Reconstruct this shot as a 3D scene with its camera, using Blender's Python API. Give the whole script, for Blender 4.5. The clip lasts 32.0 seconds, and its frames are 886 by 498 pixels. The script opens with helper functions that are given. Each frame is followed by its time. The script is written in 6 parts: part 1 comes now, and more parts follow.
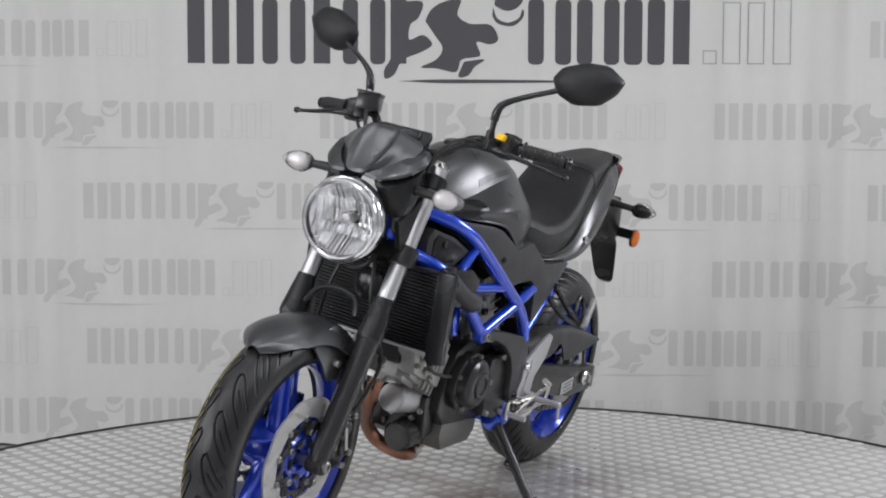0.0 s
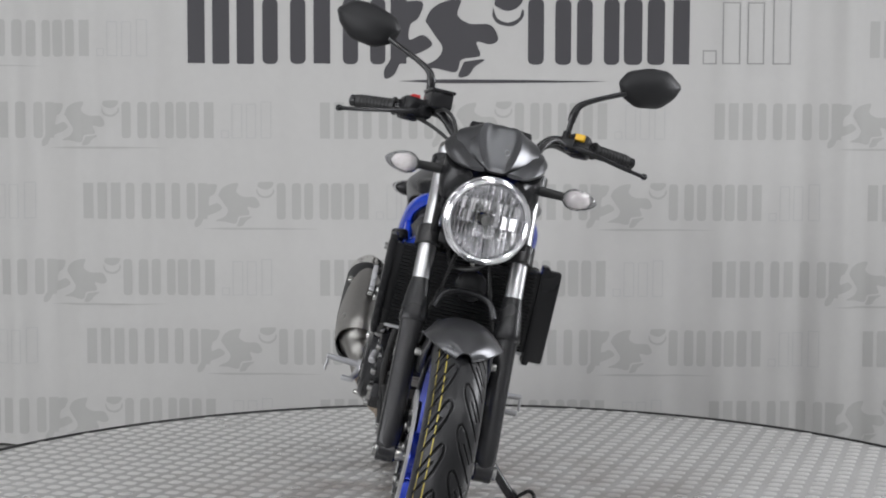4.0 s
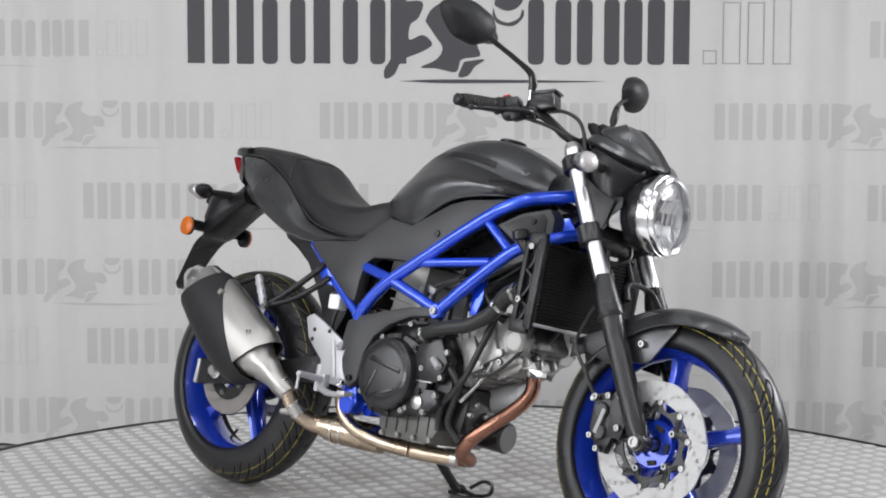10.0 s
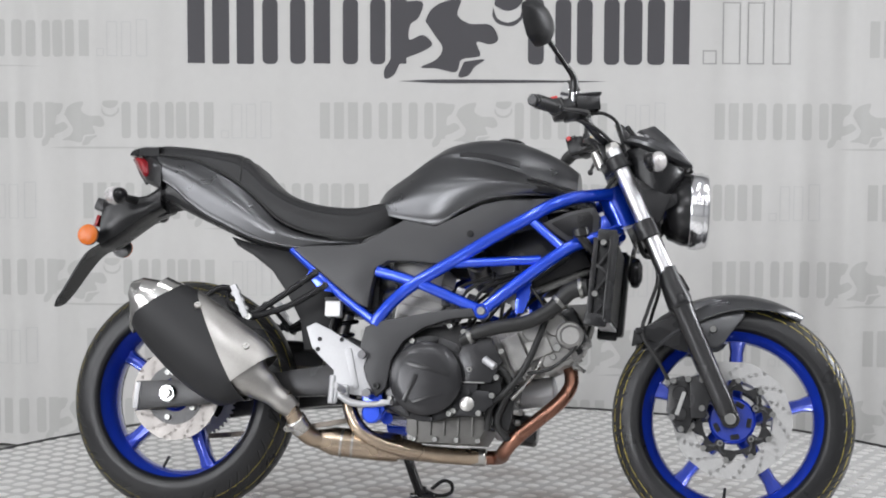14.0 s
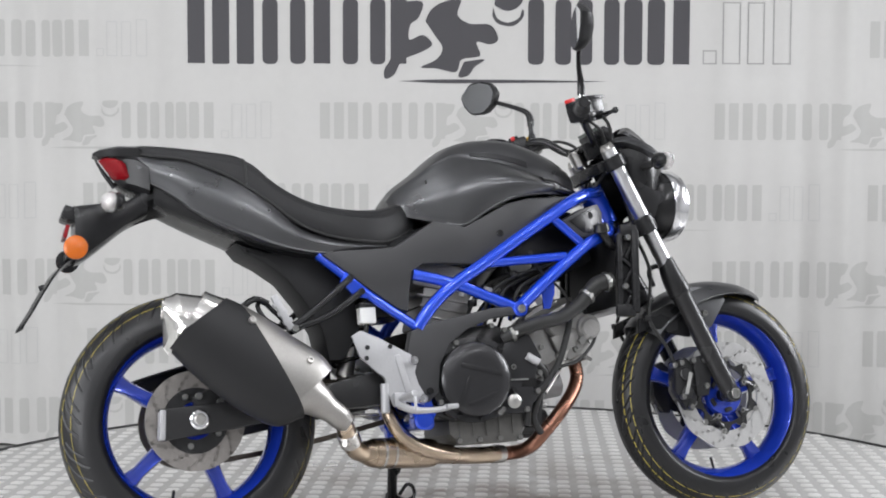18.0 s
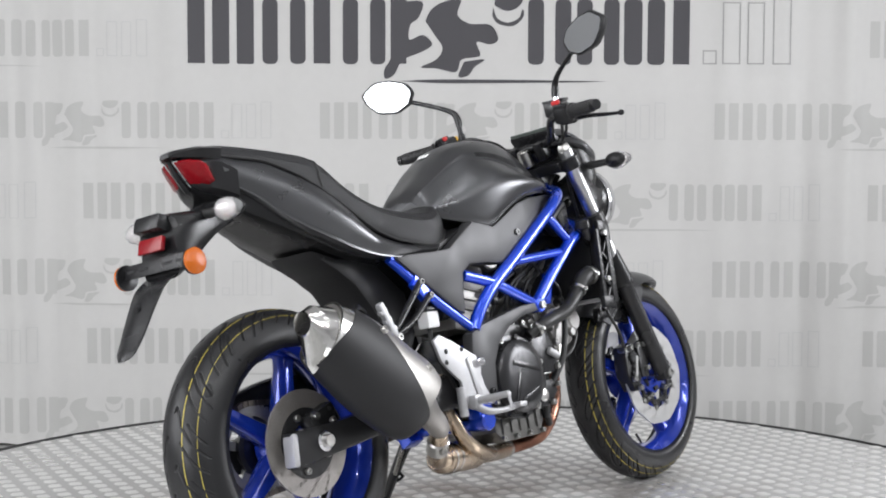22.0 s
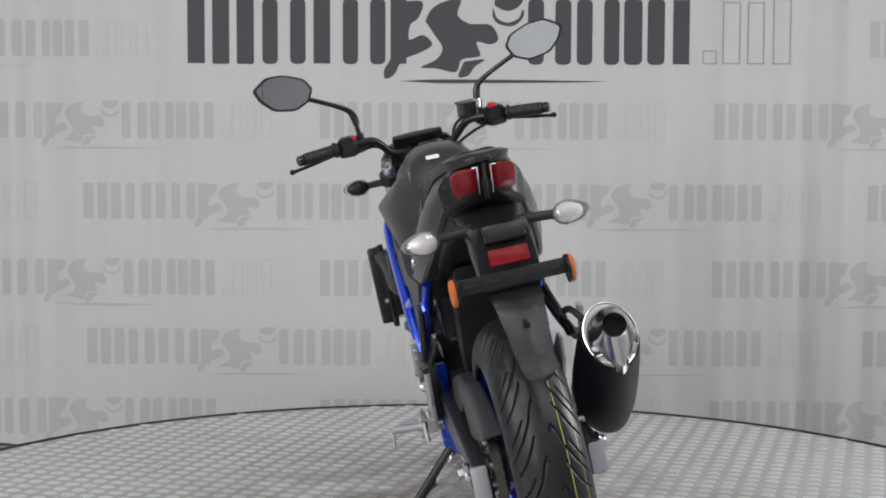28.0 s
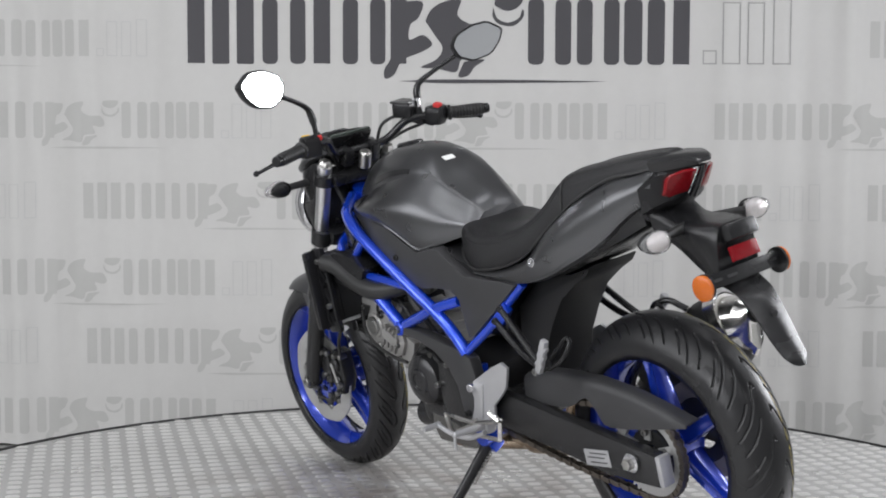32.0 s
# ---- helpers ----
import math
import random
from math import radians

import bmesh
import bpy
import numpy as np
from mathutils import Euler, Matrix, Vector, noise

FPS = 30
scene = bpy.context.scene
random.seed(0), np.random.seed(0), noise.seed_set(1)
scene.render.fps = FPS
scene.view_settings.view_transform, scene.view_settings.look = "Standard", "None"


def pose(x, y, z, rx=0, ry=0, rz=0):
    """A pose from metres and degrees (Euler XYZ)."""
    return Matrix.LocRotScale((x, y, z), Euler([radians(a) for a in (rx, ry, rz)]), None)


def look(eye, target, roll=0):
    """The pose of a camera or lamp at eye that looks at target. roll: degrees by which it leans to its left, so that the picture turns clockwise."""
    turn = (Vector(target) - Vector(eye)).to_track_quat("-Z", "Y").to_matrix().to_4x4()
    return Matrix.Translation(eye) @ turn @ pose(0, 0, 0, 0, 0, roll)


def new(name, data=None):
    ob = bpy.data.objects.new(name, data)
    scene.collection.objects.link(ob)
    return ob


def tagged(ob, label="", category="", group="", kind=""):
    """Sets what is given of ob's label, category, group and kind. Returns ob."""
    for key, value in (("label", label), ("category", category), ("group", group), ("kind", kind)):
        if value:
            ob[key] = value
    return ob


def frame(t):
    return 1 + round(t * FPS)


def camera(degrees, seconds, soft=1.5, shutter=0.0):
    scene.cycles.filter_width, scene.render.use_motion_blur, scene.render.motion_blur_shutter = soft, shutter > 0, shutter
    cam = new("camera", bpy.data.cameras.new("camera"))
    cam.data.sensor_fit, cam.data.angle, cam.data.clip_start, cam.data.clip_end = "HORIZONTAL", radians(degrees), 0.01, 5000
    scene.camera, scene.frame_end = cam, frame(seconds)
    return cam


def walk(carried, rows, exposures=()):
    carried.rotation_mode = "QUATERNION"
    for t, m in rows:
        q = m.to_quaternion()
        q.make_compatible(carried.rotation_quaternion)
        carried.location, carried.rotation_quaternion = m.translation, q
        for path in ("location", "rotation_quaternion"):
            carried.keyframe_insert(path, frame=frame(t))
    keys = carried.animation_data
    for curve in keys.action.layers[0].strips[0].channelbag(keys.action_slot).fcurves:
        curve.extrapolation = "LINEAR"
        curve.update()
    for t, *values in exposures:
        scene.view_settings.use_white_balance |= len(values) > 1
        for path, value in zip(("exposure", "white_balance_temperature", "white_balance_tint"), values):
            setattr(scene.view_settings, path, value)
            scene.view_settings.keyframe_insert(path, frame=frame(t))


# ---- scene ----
EXPOSE = [(0, -0.28), (3, -0.44), (6, -0.35), (9, -0.17), (14, -0.03), (19, 0.04), (23, -0.04), (28, -0.40), (32, -0.22)]
# The camera stands still; a motorcycle turns before it on a round platform.
cam = camera(33.565, 32.0, soft=1.9)
EYE = Vector((0.0, -3.8763, 0.9719))
VIEW = Vector((-0.01056, 0.99768, -0.06725))
STILL = look(EYE, EYE + VIEW, 0.172)
walk(cam, [(0.0, STILL), (32.0, STILL)], exposures=EXPOSE)

# the platform turns evenly, 7.6355 degrees a second
TURN_START, TURN_RATE = -68.92, 7.6355
STAND = pose(-0.5990, 0.4430, 0.0020, -12.576, 0, -48.534)   # the bike leans on its side stand

# ---- light ----
world = bpy.data.worlds.new("hall")
scene.world = world
world.use_nodes = True
world.node_tree.nodes["Background"].inputs[0].default_value = (0.75, 0.8, 0.86, 1)
world.node_tree.nodes["Background"].inputs[1].default_value = 0.15


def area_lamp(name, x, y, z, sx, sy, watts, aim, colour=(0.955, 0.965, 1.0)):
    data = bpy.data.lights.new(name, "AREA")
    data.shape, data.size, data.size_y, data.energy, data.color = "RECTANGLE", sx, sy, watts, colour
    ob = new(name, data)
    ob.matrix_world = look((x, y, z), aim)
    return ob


for lx in (-2.4, -0.8, 0.8, 2.4):
    for ly in (-4.8, -2.6, -0.6):
        area_lamp("ceiling_lamp", lx, ly, 3.30, 1.2, 0.12, {-4.8: 12, -2.6: 24, -0.6: 7}[ly], (lx * 0.7, ly + 0.1, 0))
# unseen lamps added where mirror and metal reflections point, also filling the bike
area_lamp("unseen_soft_lamp", -4.0, -1.8, 1.8, 2.8, 1.9, 88, (0, -1.7, 0.3))
area_lamp("unseen_soft_lamp", -3.8, -5.0, 1.6, 1.6, 1.6, 120, (0, -0.6, 0.3))
area_lamp("unseen_soft_lamp", 3.8, 0.45, 1.95, 1.6, 1.5, 150, (0.7, -2.9, 0.4), (0.945, 0.955, 1.0))

# ---- materials ----


def paint(name, base, rough=0.5, metal=0.0, coat=0.0, grain=0.0, scale=40.0, bump=0.0, bump_scale=200.0, wear=0.0, spread=0.0, **more):
    """A surface with a fine grain and a coarse wear in colour and gloss."""
    mat = bpy.data.materials.new(name)
    mat.use_nodes = True
    nt = mat.node_tree
    bsdf = nt.nodes["Principled BSDF"]
    bsdf.inputs["Base Color"].default_value = (*base, 1)
    bsdf.inputs["Roughness"].default_value = rough
    bsdf.inputs["Metallic"].default_value = metal
    bsdf.inputs["Coat Weight"].default_value = coat
    bsdf.inputs["Coat Roughness"].default_value = 0.08
    for key, value in more.items():
        bsdf.inputs[key.replace("_", " ")].default_value = value
    place = nt.nodes.new("ShaderNodeTexCoord")

    def cloud(size, detail=4.0):
        node = nt.nodes.new("ShaderNodeTexNoise")
        node.inputs["Scale"].default_value, node.inputs["Detail"].default_value = size, detail
        nt.links.new(place.outputs["Object"], node.inputs["Vector"])
        return node

    if grain or wear:
        fine, coarse = cloud(scale), cloud(scale / 14.0, 3.0)
        both = nt.nodes.new("ShaderNodeMath")
        both.operation = "MULTIPLY_ADD"
        both.inputs[1].default_value = grain
        nt.links.new(fine.outputs["Fac"], both.inputs[0])
        big = nt.nodes.new("ShaderNodeMath")
        big.operation = "MULTIPLY"
        big.inputs[1].default_value = wear
        nt.links.new(coarse.outputs["Fac"], big.inputs[0])
        nt.links.new(big.outputs[0], both.inputs[2])
        tone = nt.nodes.new("ShaderNodeMath")
        tone.operation = "ADD"
        tone.inputs[1].default_value = 1.0 - 0.5 * (grain + wear)
        nt.links.new(both.outputs[0], tone.inputs[0])
        mix = nt.nodes.new("ShaderNodeVectorMath")
        mix.operation = "SCALE"
        mix.inputs[0].default_value = base
        nt.links.new(tone.outputs[0], mix.inputs["Scale"])
        nt.links.new(mix.outputs[0], bsdf.inputs["Base Color"])
        if spread:
            gloss = nt.nodes.new("ShaderNodeMapRange")
            gloss.inputs["From Min"].default_value, gloss.inputs["From Max"].default_value = 0.3, 0.7
            gloss.inputs["To Min"].default_value, gloss.inputs["To Max"].default_value = rough - spread, rough + spread
            nt.links.new(coarse.outputs["Fac"], gloss.inputs["Value"])
            nt.links.new(gloss.outputs[0], bsdf.inputs["Roughness"])
    if bump:
        relief = nt.nodes.new("ShaderNodeBump")
        relief.inputs["Strength"].default_value, relief.inputs["Distance"].default_value = bump, 0.002
        nt.links.new(cloud(bump_scale, 2.0).outputs["Fac"], relief.inputs["Height"])
        nt.links.new(relief.outputs[0], bsdf.inputs["Normal"])
    return mat


MATT_GREY = paint("matt_grey_metallic_paint", (0.102, 0.103, 0.107), 0.30, 0.80, grain=0.12, scale=300, wear=0.08, spread=0.03)
SIDE_GREY = paint("satin_grey_plastic", (0.044, 0.044, 0.046), 0.42, 0.20, grain=0.12, scale=260, wear=0.1, spread=0.04, Specular_IOR_Level=0.4)
SATIN_BLACK = paint("satin_black_plastic", (0.013, 0.013, 0.014), 0.26, grain=0.15, scale=90, wear=0.15, bump=0.12, bump_scale=900, spread=0.05, Specular_IOR_Level=0.32)
GLOSS_BLACK = paint("gloss_black_paint", (0.016, 0.016, 0.017), 0.22, grain=0.1, scale=60, Specular_IOR_Level=0.4)
ENGINE_BLACK = paint("engine_black_paint", (0.03, 0.03, 0.031), 0.22, 0.30, grain=0.2, scale=120, wear=0.2, bump=0.2, bump_scale=500, spread=0.06, Specular_IOR_Level=0.4)
COVER_GREY = paint("gloss_black_engine_paint", (0.032, 0.032, 0.034), 0.22, 0.42, grain=0.15, scale=160, wear=0.12, bump=0.10, bump_scale=600, spread=0.04)
VINYL = paint("seat_vinyl", (0.015, 0.015, 0.016), 0.36, grain=0.15, scale=150, wear=0.1, bump=0.35, bump_scale=1400, spread=0.04, Specular_IOR_Level=0.3)
FRAME_BLUE = paint("frame_blue_paint", (0.008, 0.066, 0.66), 0.20, 0.50, coat=1.0, grain=0.12, scale=500, wear=0.06)
WHEEL_BLUE = paint("wheel_blue_paint", (0.012, 0.046, 0.44), 0.20, 0.40, coat=1.0, grain=0.12, scale=500, wear=0.08)
RUBBER = paint("tyre_rubber", (0.014, 0.014, 0.015), 0.33, grain=0.25, scale=130, wear=0.25, bump=0.15, bump_scale=600, spread=0.07, Specular_IOR_Level=0.36)
HOSE = paint("hose_rubber", (0.024, 0.024, 0.024), 0.40, grain=0.2, scale=90, bump=0.1, Specular_IOR_Level=0.32)
CHROME = paint("chrome", (0.82, 0.82, 0.84), 0.07, 1.0, grain=0.04, scale=200)
RING_CHROME = paint("bright_chrome_ring", (0.78, 0.78, 0.80), 0.17, 1.0, grain=0.05, scale=200)
FORK_CHROME = paint("hard_chrome", (0.58, 0.58, 0.59), 0.32, 1.0, grain=0.06, scale=200)
POLISHED = paint("polished_steel", (0.70, 0.69, 0.67), 0.19, 1.0, grain=0.10, scale=90, wear=0.10, spread=0.04)
ZINC = paint("zinc_plated_bolt", (0.30, 0.30, 0.29), 0.34, 1.0, grain=0.2, scale=300)
MUFFLER_STEEL = paint("satin_muffler_steel", (0.37, 0.358, 0.340), 0.40, 1.0, grain=0.18, scale=160, wear=0.16, spread=0.06, bump=0.06, bump_scale=700)
STEEL = paint("brushed_steel", (0.52, 0.51, 0.49), 0.30, 1.0, grain=0.16, scale=160, wear=0.14, spread=0.06, bump=0.05, bump_scale=700)
WORN_DISC = paint("worn_disc_steel", (0.27, 0.252, 0.238), 0.40, 0.50, grain=0.35, scale=300, wear=0.3, spread=0.06)
DISC_STEEL = paint("brake_disc_steel", (0.40, 0.397, 0.392), 0.46, 0.30, grain=0.35, scale=300, wear=0.15, spread=0.06)
# darker than the other cast alloy, with an uneven tone
MOTTLED_ALLOY = paint("dark_mottled_alloy", (0.13, 0.127, 0.120), 0.40, 0.55, grain=0.3, scale=140, wear=0.6, bump=0.35, bump_scale=350, spread=0.08)
CAST = paint("dull_cast_alloy", (0.33, 0.323, 0.312), 0.38, 0.50, grain=0.25, scale=160, wear=0.3, bump=0.35, bump_scale=350, spread=0.06)
ALLOY = paint("cast_alloy", (0.43, 0.43, 0.44), 0.42, 0.45, grain=0.16, scale=180, wear=0.14, bump=0.25, bump_scale=500, spread=0.06)
PIPE = paint("heat_tinted_pipe", (0.46, 0.37, 0.28), 0.26, 1.0, grain=0.2, scale=60, wear=0.35, spread=0.06)
COPPER_PIPE = paint("heat_reddened_pipe", (0.27, 0.135, 0.095), 0.27, 1.0, grain=0.2, scale=50, wear=0.5, spread=0.06)
SHIELD = paint("matt_black_heat_shield", (0.016, 0.016, 0.017), 0.48, grain=0.1, scale=200, bump=0.1, bump_scale=1500, Specular_IOR_Level=0.28)
FIN = paint("dull_radiator_fin", (0.022, 0.022, 0.022), 0.36, 0.8, grain=0.2, scale=200)
# black of the radiator and label print, also painted as the shade in holes
NEAR_BLACK = paint("near_black_paint", (0.007, 0.007, 0.008), 0.7, grain=0.2, scale=200)
YELLOW = paint("yellow_paint", (0.50, 0.40, 0.07), 0.6, grain=0.4, scale=60)
SWITCH_YELLOW = paint("yellow_plastic", (0.85, 0.50, 0.02), 0.35, grain=0.05)
SWITCH_RED = paint("red_plastic", (0.55, 0.02, 0.02), 0.35, grain=0.05)
AMBER = paint("amber_reflector", (0.52, 0.115, 0.006), 0.18, grain=0.4, scale=300, wear=0.2, bump=0.3, bump_scale=400)
RED_LENS = paint("red_lens", (0.20, 0.004, 0.008), 0.14, grain=0.6, scale=120, wear=0.6, bump=0.3, bump_scale=220, Specular_IOR_Level=0.35)
CLEAR = paint("clear_lens", (0.97, 0.97, 0.98), 0.03, Transmission_Weight=1.0, IOR=1.2)
SIGNAL_LENS = paint("faceted_clear_lens", (0.97, 0.97, 0.98), 0.05, Transmission_Weight=0.85, IOR=1.40)
LENS_CORE = paint("bulb_reflector", (0.86, 0.82, 0.80), 0.22, 0.5, grain=0.5, scale=160, wear=0.3)
MIRROR = paint("mirror_glass", (0.86, 0.88, 0.90), 0.015, 1.0)
SCREEN = paint("dash_glass", (0.085, 0.100, 0.090), 0.14, grain=0.1)
WHITE = paint("white_sticker", (0.80, 0.80, 0.79), 0.5, grain=0.05)
TANK_PRINT = paint("dark_tank_print", (0.040, 0.040, 0.042), 0.30, 0.6, grain=0.1, scale=200)
BARS = paint("grey_print", (0.33, 0.33, 0.32), 0.5, grain=0.1)
DARK_PLATE = paint("silvered_reflector_bowl", (0.90, 0.90, 0.91), 0.24, 0.55, grain=0.1, scale=30)
REFLECTOR = paint("vacuum_silvered_plastic", (0.90, 0.90, 0.91), 0.26, 1.0, grain=0.05, scale=60)
CHAIN = paint("oiled_chain", (0.16, 0.14, 0.12), 0.38, 0.9, grain=0.4, scale=90)
DECK = paint("tread_plate", (0.46, 0.456, 0.448), 0.44, 0.35, grain=0.16, scale=90, wear=0.35, spread=0.10, bump=0.15, bump_scale=260)
# paler than the plate itself: worn tops, with their glint painted into the colour
LOZENGE = paint("bright_tread_pad", (0.82, 0.815, 0.80), 0.32, 0.70, grain=0.2, scale=40, wear=0.25, spread=0.07)


def dirty(mat, brown, reach):
    """Trodden-in dirt, blotchy, round the middle of the deck where the bikes stand."""
    nt = mat.node_tree
    bsdf = nt.nodes["Principled BSDF"]
    link = bsdf.inputs["Base Color"].links[0]
    clean = link.from_socket
    place = nt.nodes.new("ShaderNodeTexCoord")
    far = nt.nodes.new("ShaderNodeVectorMath")
    far.operation = "LENGTH"
    nt.links.new(place.outputs["Object"], far.inputs[0])
    near = nt.nodes.new("ShaderNodeMapRange")
    near.inputs["From Min"].default_value, near.inputs["From Max"].default_value = reach, 0.2
    nt.links.new(far.outputs["Value"], near.inputs["Value"])
    blotch = nt.nodes.new("ShaderNodeTexNoise")
    blotch.inputs["Scale"].default_value, blotch.inputs["Detail"].default_value = 5.0, 6.0
    nt.links.new(place.outputs["Object"], blotch.inputs["Vector"])
    grade = nt.nodes.new("ShaderNodeMapRange")
    grade.inputs["From Min"].default_value, grade.inputs["From Max"].default_value = 0.38, 0.62
    nt.links.new(blotch.outputs["Fac"], grade.inputs["Value"])
    both = nt.nodes.new("ShaderNodeMath")
    both.operation = "MULTIPLY"
    nt.links.new(near.outputs[0], both.inputs[0])
    nt.links.new(grade.outputs[0], both.inputs[1])
    mix = nt.nodes.new("ShaderNodeMix")
    mix.data_type = "RGBA"
    nt.links.new(both.outputs[0], mix.inputs["Factor"])
    nt.links.new(clean, mix.inputs["A"])
    mix.inputs["B"].default_value = (*brown, 1)
    nt.links.new(mix.outputs["Result"], bsdf.inputs["Base Color"])


dirty(DECK, (0.22, 0.19, 0.17), 1.15)
dirty(LOZENGE, (0.34, 0.30, 0.28), 1.0)
RIM_TRIM = paint("black_edge_trim", (0.02, 0.02, 0.02), 0.6, grain=0.2)
CLOTH = paint("printed_banner_cloth", (0.555, 0.548, 0.533), 0.75, grain=0.05, scale=400, wear=0.05, bump=0.1, bump_scale=900)
PRINT_DARK = paint("charcoal_print", (0.062, 0.06, 0.066), 0.7, grain=0.1, scale=200)
PRINT_PALE = paint("pale_grey_print", (0.456, 0.453, 0.438), 0.75, grain=0.08, scale=200)
PRINT_FAINT = paint("faint_grey_print", (0.495, 0.495, 0.486), 0.75, grain=0.08, scale=200)
WALL = paint("hall_wall_paint", (0.50, 0.50, 0.50), 0.8, grain=0.05, scale=30, wear=0.1)
DARK_WALL = paint("grey_wall_paint", (0.60, 0.60, 0.602), 0.8, grain=0.05, scale=30, wear=0.1)
CONCRETE = paint("hall_floor_concrete", (0.30, 0.30, 0.29), 0.7, grain=0.2, scale=40, wear=0.3)

# ---- mesh helpers ----


def finish(bm, sharp=36):
    bmesh.ops.recalc_face_normals(bm, faces=bm.faces)
    limit = radians(sharp)
    for f in bm.faces:
        f.smooth = True
    for e in bm.edges:
        if len(e.link_faces) == 2 and e.calc_face_angle(0) > limit:
            e.smooth = False
    return bm


def part(name, bm, material, parent=None, label="", sharp=36):
    mesh = bpy.data.meshes.new(name)
    finish(bm, sharp)
    bm.to_mesh(mesh)
    bm.free()
    mesh.materials.append(material)
    ob = new(name, mesh)
    ob.parent = parent
    return tagged(ob, label)


def holder(name, m=None):
    ob = new(name)
    ob.empty_display_size = 0.1
    if m is not None:
        ob.matrix_world = m
    return ob


def glide(pts, steps):
    """Catmull-Rom points through pts."""
    pts = [np.array(p, float) for p in pts]
    if len(pts) < 3 or steps < 2:
        return pts
    ext = [2 * pts[0] - pts[1], *pts, 2 * pts[-1] - pts[-2]]
    out = []
    for i in range(1, len(ext) - 2):
        a, b, c, d = ext[i - 1:i + 3]
        for k in range(steps):
            t = k / steps
            out.append(0.5 * (2 * b + (c - a) * t + (2 * a - 5 * b + 4 * c - d) * t * t + (3 * b - a - 3 * c + d) * t ** 3))
    return out + [pts[-1]]


def skin(rings, cap=True, closed=True, bm=None):
    bm = bm or bmesh.new()
    rows = [[bm.verts.new(p) for p in ring] for ring in rings]
    n = len(rows[0])
    for a, b in zip(rows, rows[1:]):
        for i in range(n if closed else n - 1):
            bm.faces.new((a[i], a[(i + 1) % n], b[(i + 1) % n], b[i]))
    if cap and closed:
        bm.faces.new(rows[0][::-1])
        bm.faces.new(rows[-1])
    return bm


def body(stations, along=4, across=3):
    """A smooth closed skin through half sections (x, [(y, z), ...] from the top to the bottom on the middle plane)."""
    count = len(stations[0][1])
    lines = []
    for i in range(count):
        lines.append(glide([(x, half[i][0], half[i][1]) for x, half in stations], along))
    rings = []
    for k in range(len(lines[0])):
        half = glide([line[k] for line in lines], across)
        right = [(p[0], -max(p[1], 0.0), p[2]) for p in half]
        left = [(p[0], max(p[1], 0.0), p[2]) for p in half[1:-1]][::-1]
        rings.append(right + left)
    return skin(rings)


def frame_of(way):
    way = Vector(way).normalized()
    side = way.cross(Vector((0, 0, 1)) if abs(way.z) < 0.92 else Vector((0, 1, 0))).normalized()
    return side, side.cross(way)


def tube(pts, r, n=12, steps=5, bm=None):
    """A round tube through points; r one radius or one for each point."""
    radii = [r] * len(pts) if isinstance(r, (int, float)) else list(r)
    path = glide(pts, steps)
    sizes = [float(v[0]) for v in glide([(a, 0, 0) for a in radii], steps)]
    rings, side = [], None
    for i, p in enumerate(path):
        way = Vector(path[min(i + 1, len(path) - 1)] - path[max(i - 1, 0)]).normalized()
        if side is None:
            side, up = frame_of(way)
        else:
            side = (side - way * side.dot(way)).normalized()
            up = side.cross(way)
        rings.append([Vector(p) + (side * math.cos(a) + up * math.sin(a)) * sizes[i] for a in (2 * math.pi * k / n for k in range(n))])
    return skin(rings, bm=bm)


def cyl(p0, p1, r0, r1=None, n=24, edge=0.0, bm=None):
    """A cylinder or cone between two points with chamfered ends."""
    r1 = r0 if r1 is None else r1
    p0, p1 = Vector(p0), Vector(p1)
    way = (p1 - p0).normalized()
    side, up = frame_of(way)
    rows = [(p0, r0), (p1, r1)]
    if edge:
        rows = [(p0, r0 - edge), (p0 + way * edge, r0), (p1 - way * edge, r1), (p1, r1 - edge)]
    rings = [[c + (side * math.cos(a) + up * math.sin(a)) * r for a in (2 * math.pi * k / n for k in range(n))] for c, r in rows]
    return skin(rings, bm=bm)


def lathe(profile, centre, n=48, axis=(0, 1, 0), bm=None, closed=True):
    """A ring profile of (radius, height along the axis), turned about the axis."""
    axis = Vector(axis).normalized()
    side, up = frame_of(axis)
    centre = Vector(centre)
    bm = bm or bmesh.new()
    cols = []
    for k in range(n):
        a = 2 * math.pi * k / n
        out = side * math.cos(a) + up * math.sin(a)
        cols.append([bm.verts.new(centre + out * r + axis * h) for r, h in profile])
    m = len(profile)
    for k in range(n):
        a, b = cols[k], cols[(k + 1) % n]
        for i in range(m if closed else m - 1):
            bm.faces.new((a[i], a[(i + 1) % m], b[(i + 1) % m], b[i]))
    return bm


def box(c, s, edge=0.004, turn=(0, 0, 0), bm=None, seg=2):
    own = bmesh.new()
    bmesh.ops.create_cube(own, size=1.0)
    bmesh.ops.scale(own, vec=Vector(s), verts=own.verts)
    if edge:
        bmesh.ops.bevel(own, geom=list(own.edges), offset=min(edge, min(s) * 0.45), segments=seg, profile=0.6, affect="EDGES")
    bmesh.ops.transform(own, matrix=pose(*c, *turn), verts=own.verts)
    return joined(bm, own)


def joined(bm, own):
    if bm is None:
        return own
    mesh = bpy.data.meshes.new("piece")
    own.to_mesh(mesh)
    own.free()
    bm.from_mesh(mesh)
    bpy.data.meshes.remove(mesh)
    return bm


